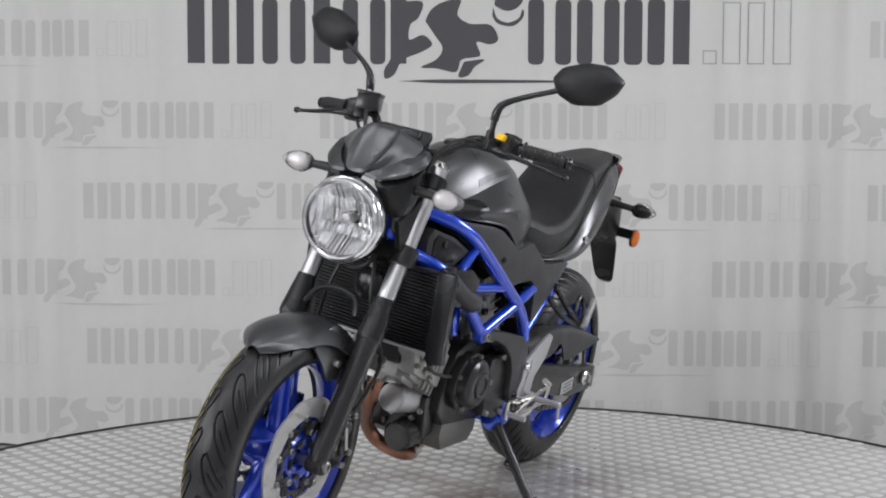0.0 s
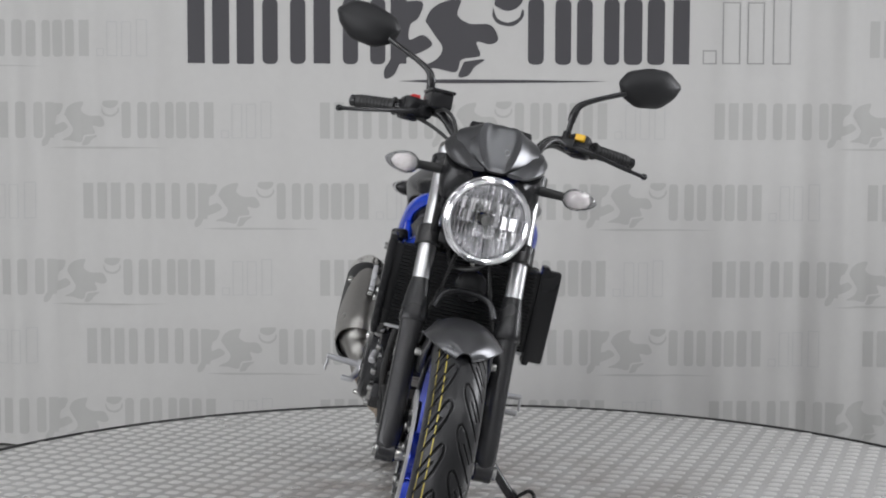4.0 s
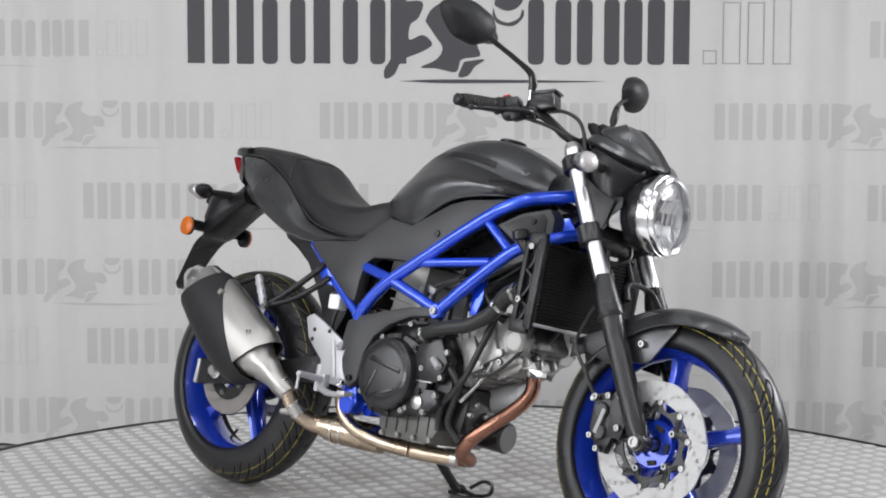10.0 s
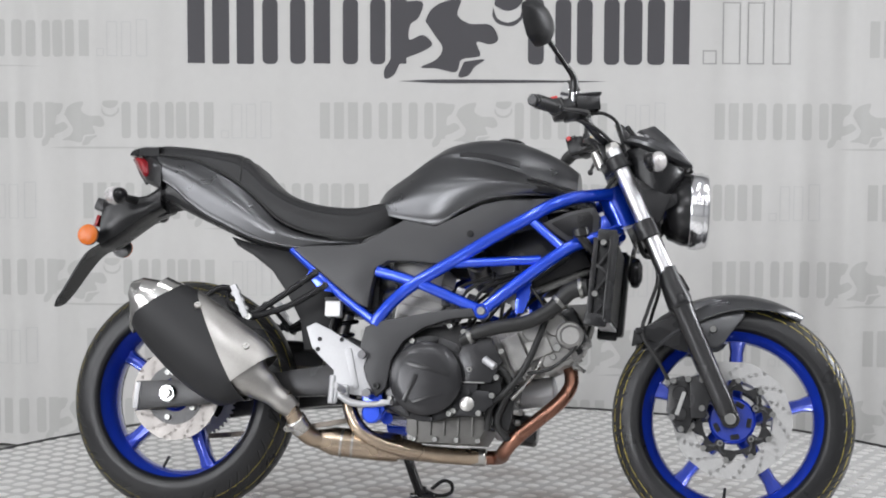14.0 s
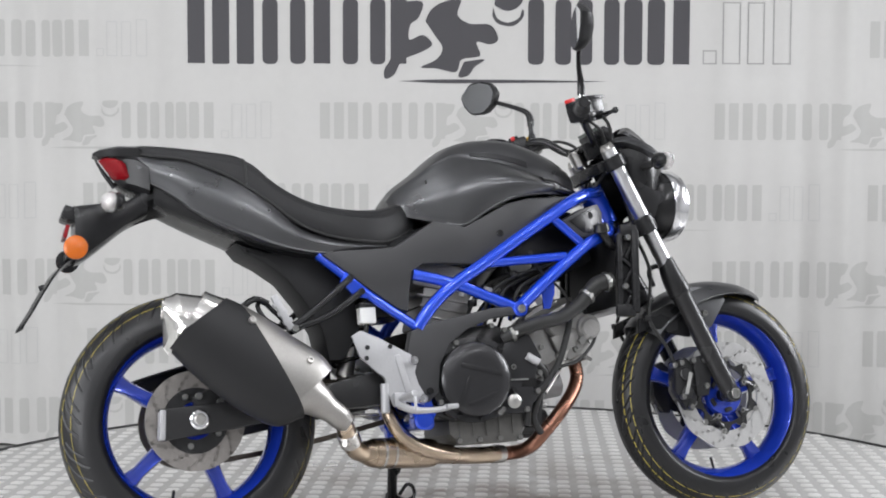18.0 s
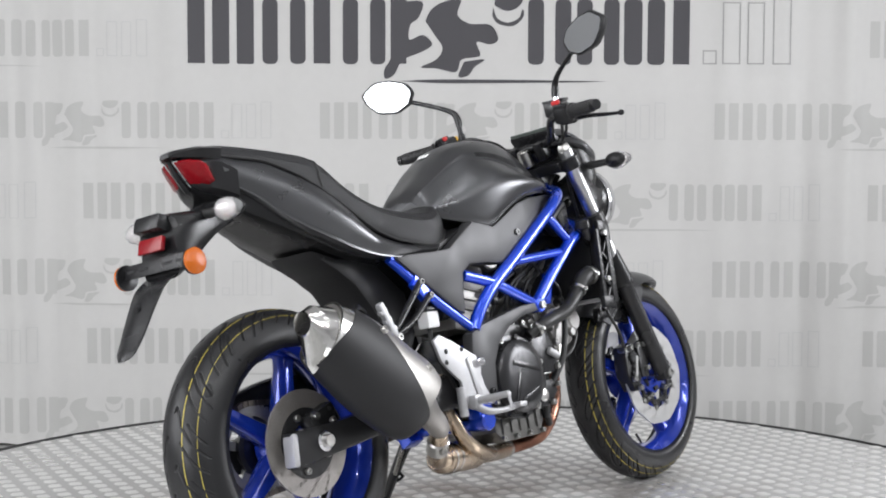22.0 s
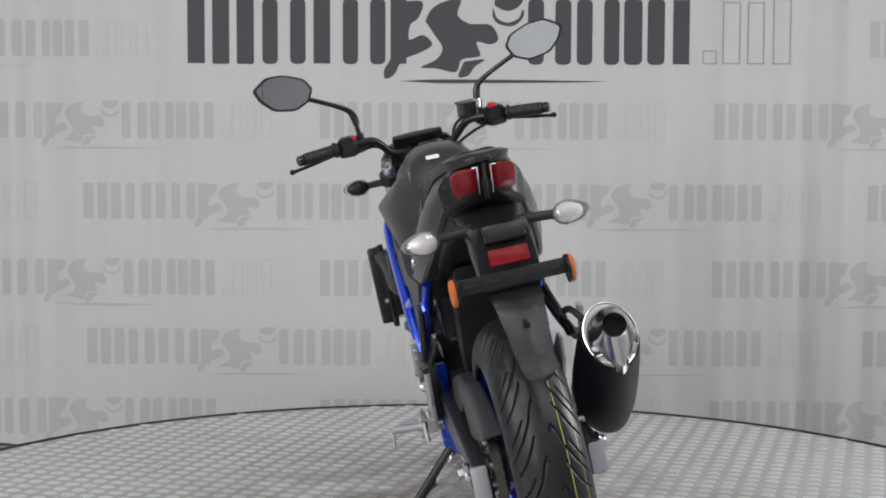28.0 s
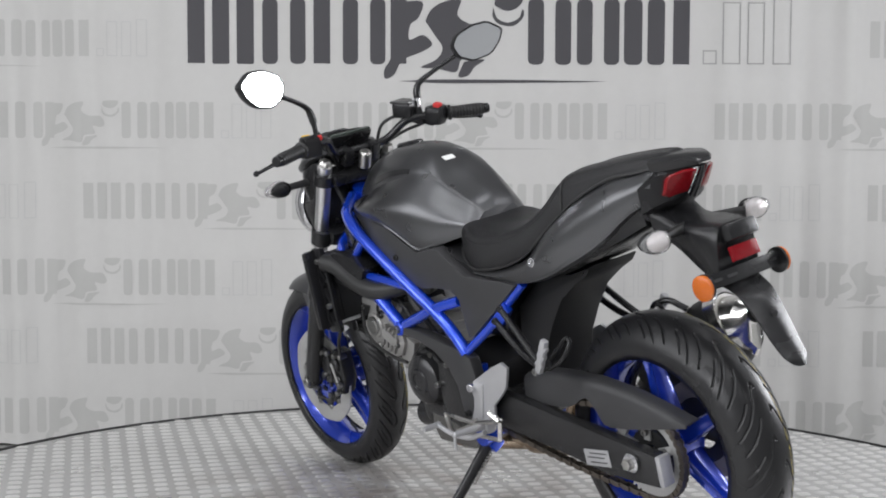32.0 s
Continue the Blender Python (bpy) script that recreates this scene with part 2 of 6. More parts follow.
def plate(poly, y0, y1, edge=0.003, bow=None, bm=None):
    """A polygon of (x, z) with thickness from y0 (outer) to y1 and rounded edges; bow(x, z) shifts it in y."""
    own = bmesh.new()
    a = [own.verts.new((x, y0, z)) for x, z in poly]
    b = [own.verts.new((x, y1, z)) for x, z in poly]
    own.faces.new(a)
    own.faces.new(b[::-1])
    for i in range(len(poly)):
        j = (i + 1) % len(poly)
        own.faces.new((a[i], b[i], b[j], a[j]))
    bmesh.ops.recalc_face_normals(own, faces=own.faces)
    if edge:
        bmesh.ops.bevel(own, geom=[e for e in own.edges if abs(e.verts[0].co.y - e.verts[1].co.y) < 1e-6], offset=edge, segments=2, profile=0.6, affect="EDGES")
    bmesh.ops.triangulate(own, faces=[f for f in own.faces if len(f.verts) > 4])
    if bow:
        for v in own.verts:
            v.co.y += bow(v.co.x, v.co.z)
    return joined(bm, own)


def mirrored(bm):
    """The same mesh on the other side of the bike."""
    other = bm.copy()
    for v in other.verts:
        v.co.y = -v.co.y
    return other


def pair(name, bm, material, parent, label=""):
    other = mirrored(bm)
    return part(name, bm, material, parent, label), part(name, other, material, parent, label)


def egg(c, size, n=20, m=12, bm=None, point=0.0):
    """An egg with half axes size, drawn out along y by point."""
    rings = []
    for i in range(m + 1):
        v = math.pi * (0.02 + 0.96 * i / m)
        r = math.sin(v) * (1 - point * math.cos(v) * 0.5)
        rings.append([(c[0] + size[0] * r * math.cos(a), c[1] - size[1] * math.cos(v), c[2] + size[2] * r * math.sin(a))
                      for a in (2 * math.pi * k / n for k in range(n))])
    return skin(rings, bm=bm)


# ---- the hall ----


def slab(name, c, s, material, label, category):
    return tagged(part(name, box(c, s, 0), material), label, category, kind="structure")


slab("floor", (0, -2.0, -0.26), (11.6, 11.6, 0.10), CONCRETE, "plain grey concrete hall floor round the platform", "floor")
slab("wall_north", (0, 3.1, 1.6), (11.6, 0.15, 3.62), WALL, "plain light grey hall wall behind the banner", "wall")
slab("wall_south", (0, -7.1, 1.6), (11.6, 0.15, 3.62), DARK_WALL, "plain grey hall wall facing the platform", "wall")
slab("wall_west", (-5.1, -2.0, 1.6), (0.15, 10.0, 3.62), WALL, "plain light grey hall side wall", "wall")
slab("wall_east", (5.1, -2.0, 1.6), (0.15, 10.0, 3.62), WALL, "plain light grey hall side wall", "wall")
slab("ceiling", (0, -2.0, 3.49), (11.6, 11.6, 0.12), WALL, "plain light grey hall ceiling", "ceiling")

# ---- the printed banner ----
BANNER_Y = 1.90


def fold(x, z):
    """The slack of the hanging cloth: soft upright folds, deeper towards its ends."""
    deep = 0.004 + 0.011 * min(1.0, max(0.0, (abs(x + 0.06) - 0.8) / 0.8)) ** 1.2
    drift = 0.05 * math.sin(z * 1.3 + x)
    return deep * (math.sin(15.0 * (x + drift) + 0.6) + 0.6 * math.sin(27.0 * (x + 0.6 * drift) + 2.0) + 0.35 * math.sin(52.0 * x + 1.0)) + 0.006 * math.sin(3.1 * x + 0.8 * z)


def cloth_grid(x0, x1, z0, z1, nx, nz, lift, bm):
    rows = [[bm.verts.new((x, BANNER_Y + fold(x, z) - lift, z)) for x in np.linspace(x0, x1, nx + 1)] for z in np.linspace(z0, z1, nz + 1)]
    for a, b in zip(rows, rows[1:]):
        for i in range(nx):
            bm.faces.new((a[i], a[i + 1], b[i + 1], b[i]))
    return bm


def cloth_sheet():
    bm = cloth_grid(-3.4, 3.3, -0.20, 2.75, 520, 30, 0, bmesh.new())
    back = bmesh.ops.duplicate(bm, geom=list(bm.faces) + list(bm.verts) + list(bm.edges))
    for g in back["geom"]:
        if isinstance(g, bmesh.types.BMVert):
            g.co.y += 0.002
    return bm


banner = tagged(part("backdrop", cloth_sheet(), CLOTH), "pale grey printed cloth banner hanging in soft folds behind the platform", "banner", kind="structure")
PX = 0.0022254          # metres on the banner for each unit of the print's plan


def px(u):
    return (u - 811.6) * PX


def pz(v):
    return 0.9706 - (v - 266.0) * PX * 1.0035


def block(u0, u1, v0, v1, bm, round_off=0.0, lift=0.0012):
    """An upright bar of print with rounded ends."""
    x0, x1, z0, z1 = px(u0), px(u1), pz(v1), pz(v0)
    r = round_off * (x1 - x0)
    nx = max(2, int((x1 - x0) / 0.02) + 1)
    levels = [(0.0, 1.0)] if not r else []
    if r:
        levels = [(r * (1 - math.cos(a)), 1 - (1 - math.sin(a)) * 2 * round_off) for a in (0.0, 0.4, 0.8, 1.2, math.pi / 2)]
    rows = []
    mid = 0.5 * (x0 + x1)
    heights = [z0 + d for d, w in levels] + [z1 - d for d, w in levels[::-1]]
    widths = [w for d, w in levels] + [w for d, w in levels[::-1]]
    for z, w in zip(heights, widths):
        rows.append([bm.verts.new((x, BANNER_Y + fold(x, z) - lift, z)) for x in np.linspace(mid + (x0 - mid) * w, mid + (x1 - mid) * w, nx + 1)])
    for a, b in zip(rows, rows[1:]):
        for i in range(nx):
            bm.faces.new((a[i], a[i + 1], b[i + 1], b[i]))
    return bm


def shape(points, bm, lift=0.0012):
    """A plain printed patch with a smooth outline, points in the print's plan."""
    ring = glide([(u, 0, v) for u, v in points + points[:1]], 4)[:-1]
    own = bmesh.new()
    own.faces.new([own.verts.new((px(p[0]), 0, pz(p[2]))) for p in ring])
    xs = [v.co.x for v in own.verts]
    for x in np.arange(min(xs) + 0.012, max(xs), 0.012):
        bmesh.ops.bisect_plane(own, geom=list(own.verts) + list(own.edges) + list(own.faces), plane_co=(x, 0, 0), plane_no=(1, 0, 0))
    bmesh.ops.triangulate(own, faces=own.faces)
    for v in own.verts:
        v.co.y = BANNER_Y + fold(v.co.x, v.co.z) - lift
    return joined(bm, own)


def outline(u0, u1, v0, v1, w, bm):
    for a in ((u0, u0 + w, v0, v1), (u1 - w, u1, v0, v1), (u0 + w, u1 - w, v0, v0 + w), (u0 + w, u1 - w, v1 - w, v1)):
        block(*a, bm)
    return bm


# the strokes of the print as plain bars: start and end along the line, and the roundness of their ends
STROKES = ((0, 30, 0), (43, 73, 0.1), (86, 116, 0.1), (131, 158, 0.35), (180, 207, 0.35), (221, 250, 0), (272, 299, 0.35), (320, 347, 0.35), (356, 384, 0),
           (597, 625, 0.35), (645, 673, 0.35), (683, 710, 0.35), (730, 757, 0.35), (765, 797, 0.3), (806, 836, 0.3), (851, 880, 0))
SHARDS = (((18, 6), (66, 4), (60, 32), (46, 44), (44, 70), (68, 62), (84, 78), (64, 92), (32, 106), (18, 130), (2, 138), (0, 122), (14, 92)),
          ((72, 38), (82, 18), (104, 4), (134, 0), (128, 26), (150, 42), (186, 44), (200, 68), (186, 78), (162, 74), (168, 98), (136, 104), (126, 126), (92, 120), (64, 118), (92, 104), (102, 84), (90, 64)),
          ((140, 108), (176, 104), (158, 118), (148, 132), (130, 134)),
          ((196, -4), (240, -4), (236, 12), (216, 20), (194, 10)),
          ((191, 14), (198, 32), (216, 40), (236, 32), (242, 16), (244, 30), (226, 46), (200, 42), (190, 28)))


def print_line(name, u, v0, v1, width, ink, faint, label):
    """One line of the print: bars where its strokes stand, a patch in the middle, outlined blocks and a thin rule under it."""
    k, h = width / 892.0, v1 - v0
    made, bm = holder(name), bmesh.new()
    made.parent = banner
    tagged(made, label)

    def stroke(piece, mesh):
        return part(piece, mesh, ink, made)

    for a, b, r in STROKES:
        block(u + a * k, u + b * k, v0 - (0.01 * h if r else 0), v1 + (0.01 * h if r else 0), bm, r)
        if width > 800:
            stroke("printed_bar", bm)
            bm = bmesh.new()
    if width < 800:
        stroke("printed_bars", bm)
    for shard in SHARDS:
        stroke("printed_patch", shape([(u + (345 + a) * k, v0 + b * h / 112.0) for a, b in shard], bmesh.new(), 0.0016))
    stroke("printed_rule", shape([(u + 370 * k, v1 + 0.27 * h), (u + 470 * k, v1 + 0.24 * h), (u + 735 * k, v1 + 0.27 * h), (u + 470 * k, v1 + 0.30 * h)], bmesh.new(), 0.0016))
    thin = bmesh.new()
    w = max(1.2, 2.4 * k)
    outline(u + 903 * k, u + 927 * k, v0 + 0.78 * h, v1, w, thin)
    outline(u + 936 * k, u + 968 * k, v0 + 0.04 * h, v1, w, thin)
    outline(u + 980 * k, u + 1010 * k, v0 + 0.04 * h, v1, w, thin)
    outline(u + 1025 * k, u + 1057 * k, v0 - 0.02 * h, v1, w, thin)
    part("printed_outline", thin, faint, made)
    return made


print_line("large_print", 335, 3, 115, 892, PRINT_DARK, BARS, "large charcoal printed bars")
for row, (v, starts) in enumerate(((40, (-345, 1530)), (183, (-126, 567, 1260)), (325, (-546, 147, 840, 1533)), (460, (-126, 567, 1260)),
                                   (583, (-546, 150, 843, 1530)), (708, (-126, 567, 1258)))):
    for u in starts:
        print_line("small_print", u, v, v + 63, 512, PRINT_PALE, PRINT_FAINT, "pale grey printed bars")

# ---- the turning platform ----
platform = tagged(holder("turntable"), "round aluminium tread-plate turning platform with a black edge", "platform")
DISC_R = 1.683
deck = bmesh.new()
rings = []
for r, z in ((DISC_R - 0.012, -0.02), (DISC_R - 0.012, 0.0), (1.2, 0.0), (0.7, 0.0), (0.25, 0.0)):
    rings.append([(r * math.cos(a), r * math.sin(a), z) for a in (2 * math.pi * k / 128 for k in range(128))])
skin(rings, bm=deck)
part("deck", deck, DECK, platform, "worn grey tread plate deck")
part("edge_trim", lathe([(DISC_R - 0.012, -0.2095), (DISC_R, -0.2095), (DISC_R, 0.003), (DISC_R - 0.003, 0.006), (DISC_R - 0.009, 0.006), (DISC_R - 0.012, 0.004)], (0, 0, 0), 128, (0, 0, 1)), RIM_TRIM, platform, "black rubber edge trim")


def tread():
    """Raised domed pads in a square lattice all over the deck, as in rolled anti-slip plate."""
    pitch, verts, faces = 0.0589, [], []
    pad = [(0.0205 * math.copysign(abs(math.cos(a)) ** 0.62, math.cos(a)), 0.0190 * math.copysign(abs(math.sin(a)) ** 0.62, math.sin(a))) for a in (math.pi * (k + 0.5) / 6 for k in range(12))]
    grain = radians(19)
    gc, gs = math.cos(grain), math.sin(grain)
    n = int(1.42 * DISC_R / pitch)
    for i in range(-n, n + 1):
        for j in range(-n, n + 1):
            p, q = i * pitch - 0.0119, j * pitch + 0.0019
            x, y = p * gc - q * gs, p * gs + q * gc
            if x * x + y * y > (DISC_R - 0.026) ** 2:
                continue
            base = len(verts)
            for k, z in ((1.0, 0.0), (0.86, 0.0017), (0.60, 0.0028), (0.28, 0.0033)):
                verts.extend((x + k * (a * gc - b * gs), y + k * (a * gs + b * gc), z) for a, b in pad)
            faces.append(tuple(base + 36 + w for w in range(12)))
            for h in (0, 12, 24):
                for w in range(12):
                    w2 = (w + 1) % 12
                    faces.append((base + h + w, base + h + w2, base + h + 12 + w2, base + h + 12 + w))
    mesh = bpy.data.meshes.new("tread")
    mesh.from_pydata(verts, [], faces)
    mesh.polygons.foreach_set("use_smooth", [True] * len(mesh.polygons))
    mesh.materials.append(LOZENGE)
    ob = new("tread", mesh)
    ob.parent = platform
    return tagged(ob, "raised bright tread pads", kind="stuff")


tread()

# ---- the motorcycle: x forward from the rear axle, y to its left, z up from the road ----
bike = tagged(holder("motorcycle"), "matt dark grey motorcycle with blue frame and wheels on side stand", "motorcycle")
R_AXLE, F_AXLE = Vector((0, 0, 0.312)), Vector((1.445, 0, 0.300))


# the tread: two grooves that meet in a round tip near the crown and run out to the shoulder, and a short one between; across and along, with their half widths
GROOVES = (((((0.0115, 0.0), (0.0095, -0.010), (0.0130, -0.026), (0.0220, -0.048), (0.0340, -0.068), (0.0480, -0.088), (0.0620, -0.106)), 0.0015)),
           ((((0.0115, 0.0), (0.0170, 0.0030), (0.0250, -0.006), (0.0380, -0.026), (0.0520, -0.046), (0.0640, -0.062)), 0.0015)),
           ((((0.0280, -0.034), (0.0400, -0.052), (0.0520, -0.068)), 0.0011)))


REAR_GROOVES = (((((0.0050, -0.004), (0.0080, 0.006), (0.0140, -0.006), (0.0220, -0.034), (0.0380, -0.064), (0.0560, -0.086), (0.0660, -0.096)), 0.0015)),
                ((((0.0200, 0.044), (0.0260, 0.028), (0.0400, 0.002), (0.0600, -0.020)), 0.0015)),
                ((((0.0320, 0.078), (0.0440, 0.058), (0.0620, 0.038)), 0.0014)))


def tyre_mesh(name, centre, big, wide, parent, flip):
    """A tyre with a round crown and curved grooves cut into it, and a slack bead."""
    rc = wide / 2
    arcs = np.linspace(-1.42, 1.42, 132)
    prof = [(rc * math.sin(a), big - rc + rc * math.cos(a), rc * a) for a in arcs]
    y_end, r_end = prof[-1][0], prof[-1][1]
    walls = [(y_end * 0.995, r_end - 0.012, 9), (y_end * 0.93, r_end - 0.028, 9), (y_end * 0.82, 0.2375, 9), (y_end * 0.76, 0.2345, 9), (y_end * 0.66, 0.2300, 9)]
    prof = [(-y, r, s) for y, r, s in walls[::-1]] + prof + walls
    n, m = 1120, len(prof)
    ang = np.arange(n) * 2 * math.pi / n
    y, r, s = (np.array(v) for v in zip(*prof))
    u = ang[:, None] * big
    step, run = (0.095, 1.06) if wide < 0.14 else (0.121, 1.16)
    count = round(2 * math.pi * big / step)
    pitch = 2 * math.pi * big / count
    k = wide / 0.12
    cut = np.zeros((n, m))
    for sy in (-1, 1):
        cols = np.nonzero((s * sy > 0.002) & (s * sy < 1))[0]
        side = np.abs(s[cols])[None, :]
        for groove, half in (GROOVES if wide < 0.14 else REAR_GROOVES):
            line = [(a * k, flip * b * run + (0.5 * pitch if sy > 0 else 0.0)) for a, b in groove]
            gap = np.full((n, len(cols)), 9.0)
            for (s0, u0), (s1, u1) in zip(line, line[1:]):
                um = 0.5 * (u0 + u1)
                du = np.mod(u - um + pitch / 2, pitch) - pitch / 2
                ds, dv = s1 - s0, u1 - u0
                f = np.clip(((side - s0) * ds + (du + um - u0) * dv) / (ds * ds + dv * dv), 0, 1)
                gap = np.minimum(gap, np.hypot(side - s0 - f * ds, du + um - u0 - f * dv))
            cut[:, cols] = np.maximum(cut[:, cols], np.clip(1.6 - gap / half, 0, 1))
    rr = r[None, :] - 0.0060 * cut
    x = centre[0] + np.cos(ang)[:, None] * rr
    z = centre[2] + np.sin(ang)[:, None] * rr
    yy = np.broadcast_to(centre[1] + y[None, :], x.shape)
    verts = np.stack([x, yy, z], -1).reshape(-1, 3)
    i, j = np.meshgrid(np.arange(n), np.arange(m - 1), indexing="ij")
    i2 = (i + 1) % n
    faces = np.stack([i * m + j, i * m + j + 1, i2 * m + j + 1, i2 * m + j], -1).reshape(-1, 4)
    mesh = bpy.data.meshes.new(name)
    mesh.from_pydata(verts.tolist(), [], faces.tolist())
    mesh.polygons.foreach_set("use_smooth", [True] * len(mesh.polygons))
    mesh.materials.append(RUBBER)
    ob = new(name, mesh)
    ob.parent = parent
    tagged(ob, "black tyre with curved tread grooves")
    # painted lines round the crown
    for a in ((-0.62, -0.97) if wide < 0.14 else (-0.40, -0.81)):
        da = (0.040 if a > -0.7 else 0.026) * (1.0 if wide < 0.14 else 0.6)
        near = int(np.argmin(np.abs(s - rc * a)))
        free = cut[:, near] < 0.25
        bm = bmesh.new()
        for i0 in np.nonzero(free & np.roll(free, -1))[0]:
            quad = [(t, b) for t, b in ((ang[i0], a), (ang[i0], a + da), (ang[i0] + ang[1], a + da), (ang[i0] + ang[1], a))]
            bm.faces.new([bm.verts.new((centre[0] + math.cos(t) * q, centre[1] + rc * math.sin(b), centre[2] + math.sin(t) * q)) for t, b in quad for q in (big - rc + rc * math.cos(b) + 0.0007,)])
        bmesh.ops.remove_doubles(bm, verts=bm.verts, dist=1e-6)
        part("yellow_line", bm, YELLOW, parent, "thin yellow line round the tyre, broken at the grooves")
    return ob


def drilled_disc(name, centre, r0, r1, y, thick, cells, rows, parent, material, label, wave=0.0, lobes=10):
    """A brake disc ring with real holes in a slanted pattern."""
    bm = bmesh.new()
    cache = {}

    def at(r, a, h):
        r2 = r + (wave * math.cos(a * lobes) if r > r1 - 1e-6 else 0.0)
        key = (round(r, 5), round(a % (2 * math.pi), 5), h)
        if key not in cache:
            cache[key] = bm.verts.new((centre[0] + r2 * math.cos(a), y + h, centre[2] + r2 * math.sin(a)))
        return cache[key]

    hs = (-thick / 2, thick / 2)
    for i in range(cells):
        a0, a1 = 2 * math.pi * i / cells, 2 * math.pi * ((i + 1) % cells) / cells
        am = 2 * math.pi * (i + 0.5) / cells
        for j in range(rows):
            q0, q1 = r0 + (r1 - r0) * j / rows, r0 + (r1 - r0) * (j + 1) / rows
            holed = (i + j) % 4 == 0
            qm = 0.5 * (q0 + q1)
            circles = []
            for h in hs:
                c = [at(q0, a0, h), at(q1, a0, h), at(q1, a1, h), at(q0, a1, h)]
                if not holed:
                    bm.faces.new(c)
                    continue
                o = [bm.verts.new((centre[0] + (qm + 0.0054 * math.cos(t)) * math.cos(am) - 0.0054 * math.sin(t) * math.sin(am), y + h,
                                   centre[2] + (qm + 0.0054 * math.cos(t)) * math.sin(am) + 0.0054 * math.sin(t) * math.cos(am)))
                     for t in (math.radians(225 - 45 * w) for w in range(8))]
                circles.append(o)
                for w in range(4):
                    bm.faces.new((c[w], c[(w + 1) % 4], o[(2 * w + 2) % 8], o[2 * w + 1], o[2 * w]))
            if holed:
                for w in range(8):
                    bm.faces.new((circles[0][w], circles[0][(w + 1) % 8], circles[1][(w + 1) % 8], circles[1][w]))
        for q in (r0, r1):
            bm.faces.new((at(q, a0, hs[0]), at(q, a1, hs[0]), at(q, a1, hs[1]), at(q, a0, hs[1])))
    return part(name, bm, material, parent, label, 30)


BOLTS = {}


def bolt(p, way, r, parent, material=None, h=None, name="bolt"):
    """A socket-head bolt; alike bolts share one mesh."""
    material = material or ZINC
    h = h or r * 0.8
    key = (round(r, 4), round(h, 4), material.name)
    if key not in BOLTS:
        bm = lathe([(r * 0.42, -h), (r, -h), (r, h * 0.7), (r * 0.86, h), (r * 0.5, h), (r * 0.5, h * 0.45), (0.0005, h * 0.45), (0.0005, -h)], (0, 0, 0), 12, (0, 0, 1))
        ob = part(name, bm, material, parent)
        BOLTS[key] = ob.data
    else:
        ob = new(name, BOLTS[key])
        ob.parent = parent
    ob.matrix_basis = Matrix.Translation(p) @ Vector(way).to_track_quat("Z", "Y").to_matrix().to_4x4()
    return ob


def spoke(centre, a, r0, r1, w0, w1, t0, t1, lean=0.0):
    """A tapered cast spoke with a hollowed face, at angle a about the axle."""
    out, turn = Vector((math.cos(a), 0, math.sin(a))), Vector((-math.sin(a), 0, math.cos(a)))
    rings = []
    for k in range(7):
        f = k / 6
        r, w, t = r0 + (r1 - r0) * f, w0 + (w1 - w0) * f, t0 + (t1 - t0) * f
        w *= 1 + 0.5 * max(0, (f - 0.8) / 0.2) ** 2
        c = Vector(centre) + out * r + turn * lean * f
        ring = []
        for u, v in ((-1, -0.6), (-0.75, -1), (-0.3, -0.86), (0.3, -0.86), (0.75, -1), (1, -0.6), (1, 0.6), (0.75, 1), (0.3, 0.86), (-0.3, 0.86), (-0.75, 1), (-1, 0.6)):
            ring.append(c + turn * u * w / 2 + Vector((0, 1, 0)) * v * t / 2)
        rings.append(ring)
    return skin(rings)


def wheel(name, centre, big, wide, rim_w, first, parent, flip):
    hw = rim_w / 2
    rim = part(name, lathe([(0.2250, -hw), (0.2320, -hw), (0.2335, -hw + 0.006), (0.2270, -hw + 0.010), (0.2220, -hw + 0.020), (0.2080, -hw + 0.036), (0.2060, 0), (0.2080, hw - 0.036),
                            (0.2220, hw - 0.020), (0.2270, hw - 0.010), (0.2335, hw - 0.006), (0.2320, hw), (0.2250, hw), (0.2150, hw - 0.012), (0.2010, hw - 0.034),
                            (0.1960, 0), (0.2010, -hw + 0.034), (0.2150, -hw + 0.012)], centre, 96), WHEEL_BLUE, parent, "blue cast wheel with five spokes")
    tyre_mesh("tyre", centre, big, wide, rim, flip)
    for k in range(5):
        part("spoke", spoke(centre, radians(first + 72 * k), 0.035, 0.200, 0.046, 0.030, 0.060, 0.036), WHEEL_BLUE, rim)
    part("hub", lathe([(0.018, -0.055), (0.034, -0.055), (0.040, -0.042), (0.050, -0.034), (0.050, 0.034), (0.040, 0.042), (0.034, 0.055), (0.018, 0.055)], centre, 40), WHEEL_BLUE, rim)
    a = radians(first + 250)
    foot = Vector(centre) + Vector((math.cos(a), 0, math.sin(a))) * 0.198
    part("valve", cyl(foot, foot - Vector((math.cos(a) * 0.030, -0.016, math.sin(a) * 0.030)), 0.004, n=10, edge=0.001), HOSE, rim, "black rubber valve stem")
    return rim


def star(c, r, teeth, thick, r_in, amp):
    """A flat toothed ring in one piece."""
    n = teeth * 4
    outline = [(r - amp if k % 4 in (0, 3) else r + amp) for k in range(n)]
    rings = [[(c[0] + q * math.cos(2 * math.pi * k / n), c[1] + h, c[2] + q * math.sin(2 * math.pi * k / n)) for k, q in enumerate(outline)] for h in (-thick / 2, thick / 2)]
    inner = [[(c[0] + r_in * math.cos(2 * math.pi * k / n), c[1] + h, c[2] + r_in * math.sin(2 * math.pi * k / n)) for k in range(n)] for h in (thick / 2, -thick / 2)]
    return skin([*rings, *inner, rings[0]], cap=False)


